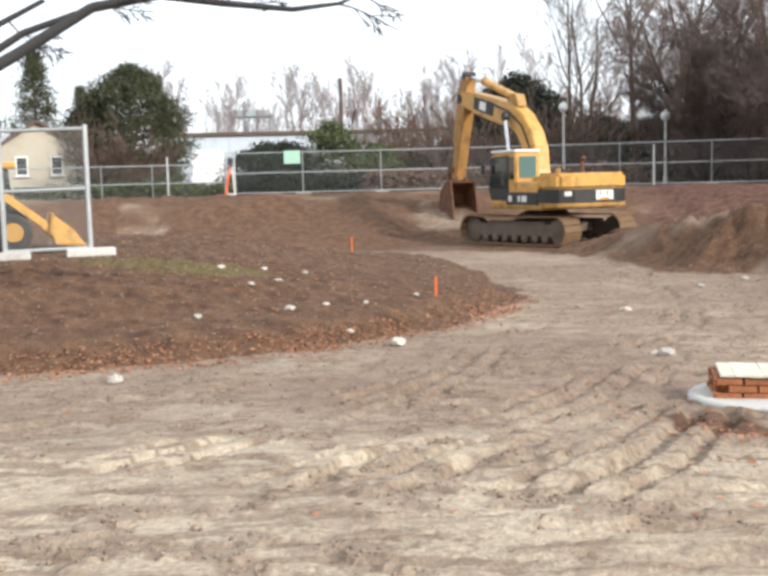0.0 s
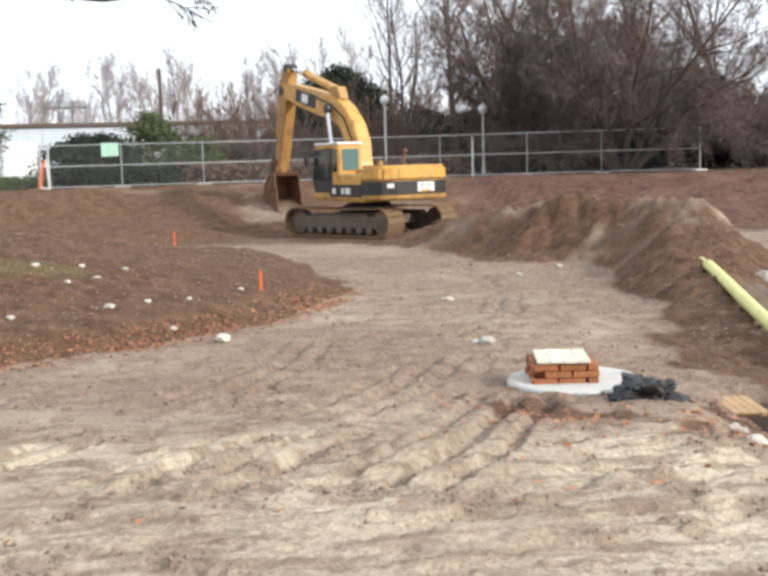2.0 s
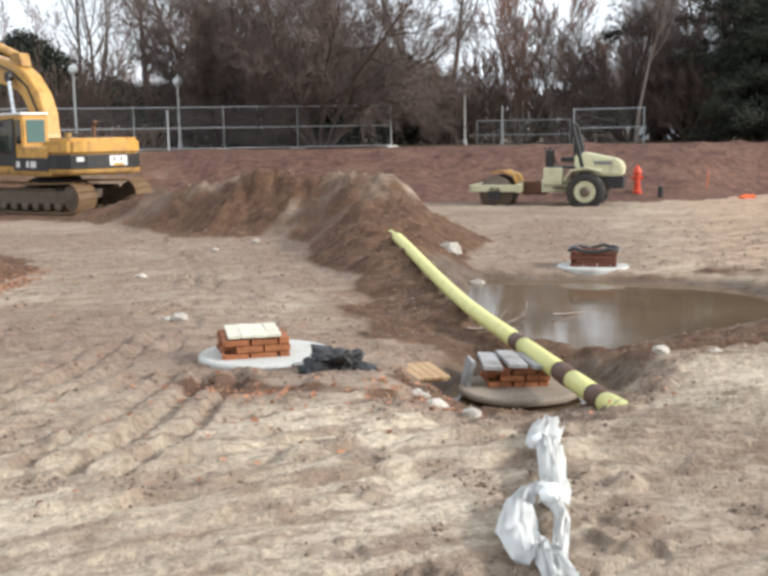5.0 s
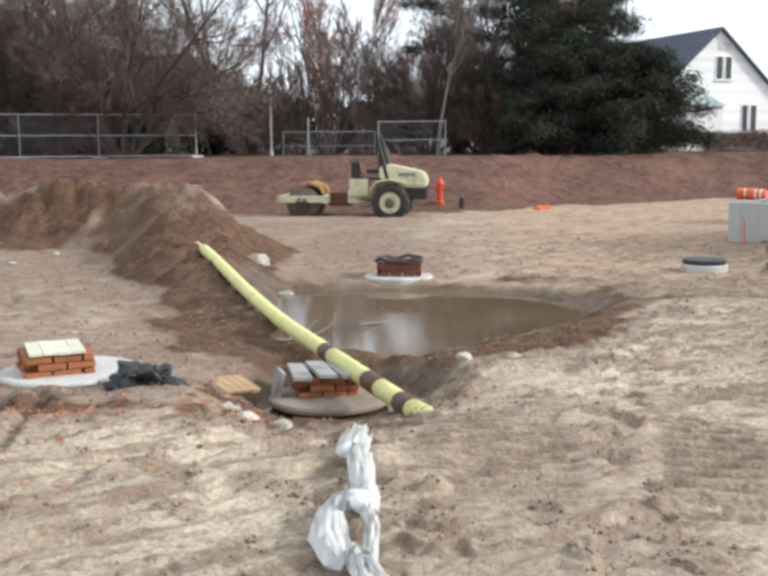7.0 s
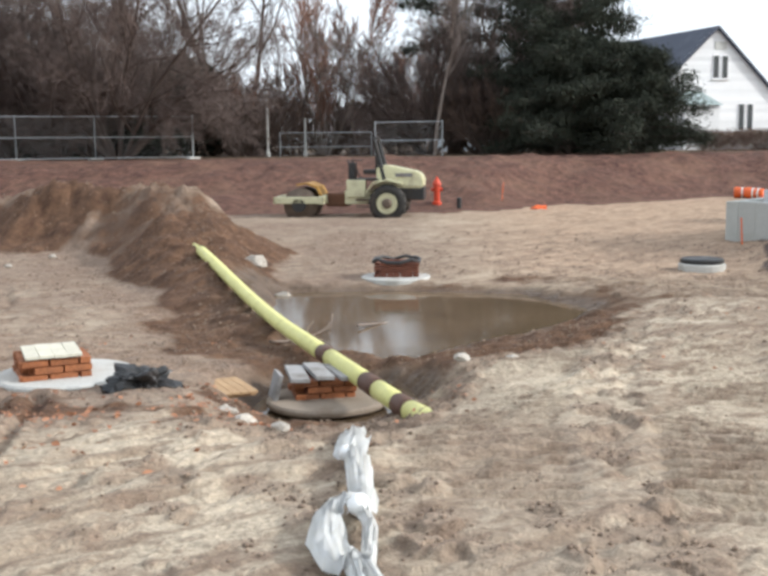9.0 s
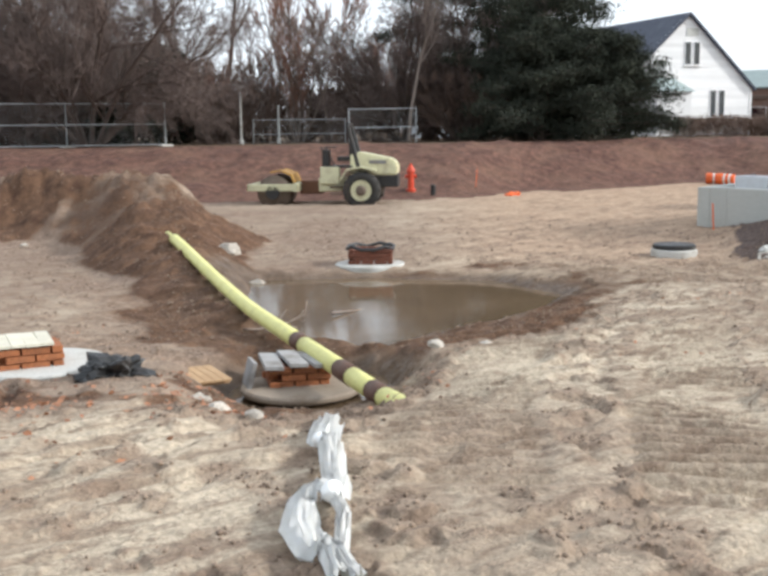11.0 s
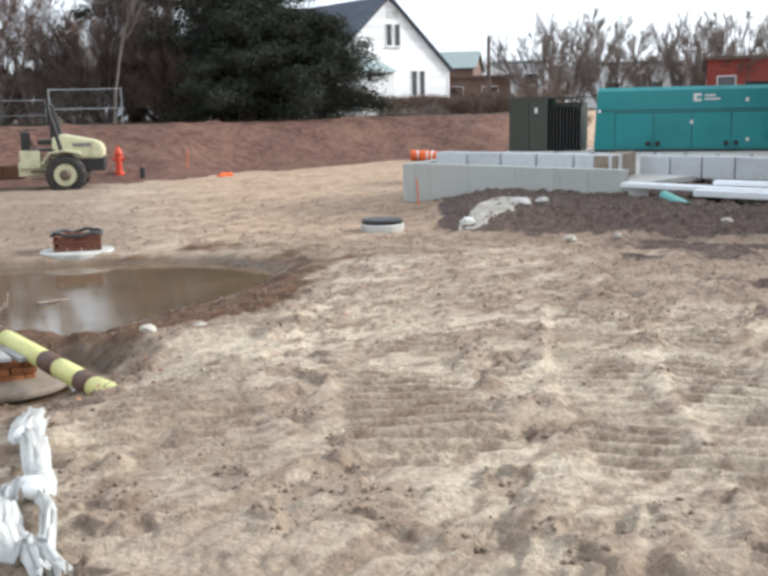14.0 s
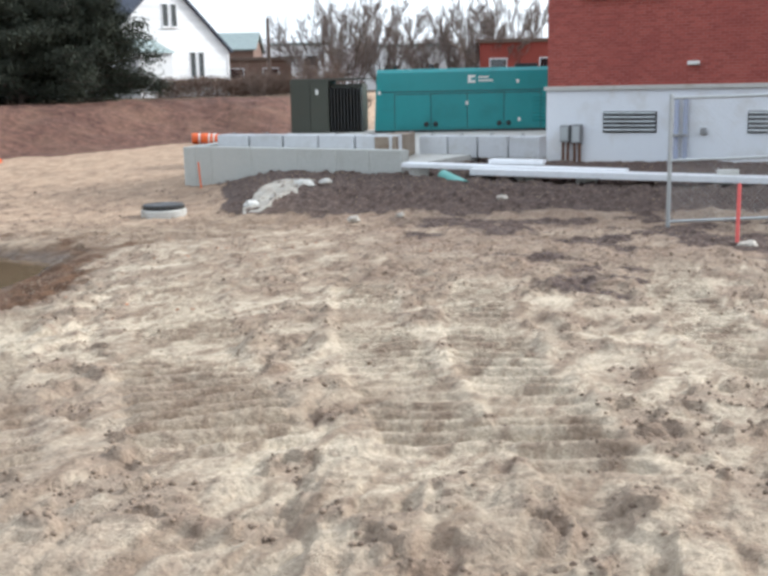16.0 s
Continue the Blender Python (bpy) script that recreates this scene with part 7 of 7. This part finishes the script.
hedge(42.0, 62.0, 52.0, 60.0, 1.6, 2.0, 6, NEEDLE_DARK, "dark evergreen undergrowth along the bank top")
hedge(-1.0, 52.0, 14.0, 53.0, 1.2, 1.6, 4, TWIG_SHRUB, "brown tangled undergrowth behind the fence")


def far_woods():
    """An uneven line of distant leafless woods that closes the horizon."""
    rng = np.random.default_rng(31)
    n = 26000
    az = np.radians(rng.uniform(-30, 100, n))
    r = rng.uniform(150, 175, n)
    x, y = r * np.sin(az), r * np.cos(az)
    top = 6.0 + 2.5 * fractal(np.degrees(az), np.degrees(az) * 0, 2.5, 3, 55)
    z = 0.8 + top * rng.uniform(0, 1, n) ** 0.8
    # the woods take the haze-lightened twig colour
    me = leaves_mesh("far_woods", np.column_stack([x, y, z]), rng, 2.6, 0.35, TWIG_HAZY)
    tagged(new("far_woods", me), "distant leafless woods along the horizon, paled by painted haze", "woods", "", "stuff")


far_woods()


# ---- limb of a nearby tree that reaches over the site ----
def overhanging_tree():
    ob = thing("oak_tree", "leafless roadside tree with a limb reaching overhead", "tree", pose(-6.4, 6.6, gz(-6.4, 6.6)))
    rng = np.random.default_rng(5)
    spec = dict(kids=[7, 4], spread=0.55, share=0.4, lift=-0.05, wiggle=0.14, bare=[0.2, 0.2], tip=0.003)
    segs = [(0, 0, -0.3, 0.05, 0, 1.6, 0.2, 0.17), (0.05, 0, 1.6, -0.05, 0.1, 4.5, 0.17, 0.11), (-0.05, 0.1, 4.5, -0.3, 0.2, 7.5, 0.11, 0.05)]
    twigs = []

    def limb(pts, r0, r1, kids):
        n = len(pts) - 1
        for k in range(n):
            a, b = r0 + (r1 - r0) * k / n, r0 + (r1 - r0) * (k + 1) / n
            segs.append((*pts[k], *pts[k + 1], a, b))
            for _ in range(kids if k else 0):
                out = [[], [], [], []]
                p = np.array(pts[k]) + (np.array(pts[k + 1]) - np.array(pts[k])) * rng.uniform(0, 1)
                way = np.array(pts[k + 1]) - np.array(pts[k])
                way = way / np.linalg.norm(way) + np.array([0, 0, rng.uniform(-0.9, 0.5)]) + rng.normal(size=3) * 0.3
                grow(rng, out, p, way, rng.uniform(0.25, 0.6), 0.006, 0, spec)
                twigs.extend(out[0] + out[1] + out[2])
    limb([(0.05, 0.0, 1.5), (1.8, -0.1, 1.95), (3.2, 0.1, 2.38), (3.95, 0.3, 2.82), (4.45, 0.35, 3.12), (4.9, 0.3, 3.18), (5.3, 0.3, 3.12), (5.75, 0.3, 3.07), (6.05, 0.3, 3.10), (6.3, 0.3, 3.2)], 0.055, 0.006, 1)
    limb([(3.2, 0.1, 2.38), (3.6, 0.3, 2.72), (4.0, 0.35, 2.97), (4.55, 0.35, 3.15), (5.0, 0.4, 3.3)], 0.035, 0.012, 1)
    limb([(1.8, -0.1, 1.95), (3.0, 0.3, 2.6), (4.1, 0.5, 3.2)], 0.05, 0.015, 1)
    # trunk and twigs in the silhouette-dark bark colour
    tr = new("trunk", sticks_mesh("trunk", segs, 8, LIMB))
    tr.parent = ob
    cr = new("crown", sticks_mesh("crown", twigs, 4, LIMB))
    cr.parent = ob


overhanging_tree()


# ---- fallen leaves, clods and twigs ----
def scatter_leaves():
    rng = np.random.default_rng(21)
    x, y = rng.uniform(-9, 3, 90000), rng.uniform(8.5, 20, 90000)
    b = berm_mask(x, y)
    q = berm_reach(x, y)
    front = smooth(0.945, 0.97, q) * (1 - smooth(1.0, 1.03, q)) * smooth(-7, -2, x) * (0.35 + 0.9 * smooth(-0.1, 0.4, fractal(x, y, 1.2, 2, 91)))
    thin = 0.03 * smooth(0.05, 0.4, b) * smooth(0.0, 0.4, fractal(x, y, 1.5, 2, 92)) + 0.015 * smooth(0.1, 0.5, fractal(x, y, 1.5, 2, 93))
    keep = rng.uniform(0, 1, len(x)) < 0.75 * front + thin
    pts = [np.column_stack([x[keep], y[keep]])]
    x, y = rng.uniform(1.0, 8.5, 26000), rng.uniform(5.5, 11.5, 26000)
    dens = 0.45 * litter_mask(x, y) * smooth(-0.3, 0.3, fractal(x, y, 0.6, 2, 94)) + 0.10 * np.exp(-(((x - 3.9) / 1.6) ** 2 + ((y - 7.2) / 0.9) ** 2)) * smooth(-0.2, 0.4, fractal(x, y, 0.7, 2, 95)) + 0.012 * smooth(0.1, 0.5, fractal(x, y, 1.0, 2, 96)) + 0.05 * np.exp(-(((x - 2.3) / 0.35) ** 2 + ((y - 7.7) / 0.7) ** 2))
    keep = rng.uniform(0, 1, len(x)) < dens
    pts.append(np.column_stack([x[keep], y[keep]]))
    x, y = rng.uniform(-4, 14, 1500), rng.uniform(5, 12, 1500)
    keep = fractal(x, y, 1.6, 2, 97) > 0.45
    pts.append(np.column_stack([x[keep], y[keep]]))
    xy = np.concatenate(pts)
    z = ground_z(xy[:, 0], xy[:, 1]) + 0.012
    me = leaves_mesh("fallen_leaves", np.column_stack([xy, z]), rng, 0.055, 0.035, LEAF_FALLEN, lie=True)
    tagged(new("fallen_leaves", me), "fallen orange-brown leaves along the bank's foot", "leaves", "", "stuff")


def scatter_clods():
    """Crumbs of soil of many sizes."""
    rng = np.random.default_rng(22)
    n = 110000
    r = 2.4 + 26 * rng.uniform(0, 1, n) ** 1.4
    a = np.radians(rng.uniform(-24, 92, n))
    x, y = r * np.sin(a), r * np.cos(a)
    want = 1.4 * churn(x, y) * (1 - basin(x, y)) + 0.5 * berm_mask(x, y) + 1.2 * mound_mask(x, y) + 1.2 * pile_mask(x, y)
    keep = rng.uniform(0, 1, n) < 0.26 * want
    x, y = x[keep], y[keep]
    n = len(x)
    s = 0.006 + 0.013 * rng.uniform(0, 1, n) ** 3 + 0.0004 * np.hypot(x, y)
    base = np.array([(1, 0, 0), (-1, 0, 0), (0, 1, 0), (0, -1, 0), (0, 0, 0.8), (0, 0, -0.8)])
    tri = np.array([(0, 2, 4), (2, 1, 4), (1, 3, 4), (3, 0, 4), (2, 0, 5), (1, 2, 5), (3, 1, 5), (0, 3, 5)])
    co = base[None] * (s[:, None, None] * rng.uniform(0.6, 1.4, (n, 6, 1)))
    t = rng.uniform(0, 6.28, n)
    cx = co[..., 0] * np.cos(t)[:, None] - co[..., 1] * np.sin(t)[:, None]
    cy = co[..., 0] * np.sin(t)[:, None] + co[..., 1] * np.cos(t)[:, None]
    co = np.stack([cx + x[:, None], cy + y[:, None], co[..., 2] + (ground_z(x, y) + 0.3 * s)[:, None]], -1).reshape(-1, 3)
    q = (np.arange(n)[:, None, None] * 6 + tri[None]).reshape(-1, 3)
    tagged(new("soil_clods", raw_mesh("soil_clods", co, q, CLOD)), "crumbled brown and tan clods of soil", "soil clods", "", "stuff")


CLOD = leafy("soil_clod", (0.11, 0.075, 0.055), (0.34, 0.255, 0.185), 0.95)
scatter_leaves()
scatter_clods()


def branch_litter(az, d, turn, ln, seed):
    x, y = spot(az, d)
    rng = np.random.default_rng(seed)
    out = [[], [], [], []]
    grow(rng, out, (0, 0, 0), (1, 0, 0.02), ln, 0.02, 0, dict(kids=[6, 2], spread=0.5, share=0.35, lift=0.0, wiggle=0.1, bare=[0.2], tip=0.006))
    me = sticks_mesh("fallen_branch", out[0] + out[1] + out[2], 5, BARK_PALE)
    tagged(new("fallen_branch", me), "pale dead branch lying in the puddle", "branch").matrix_basis = pose(x, y, max(gz(x, y), WATER) + 0.05, 0, 0, turn)


branch_litter(35.0, 14.2, 17, 1.7, 3)
branch_litter(30.15, 12.6, 10, 1.2, 4)
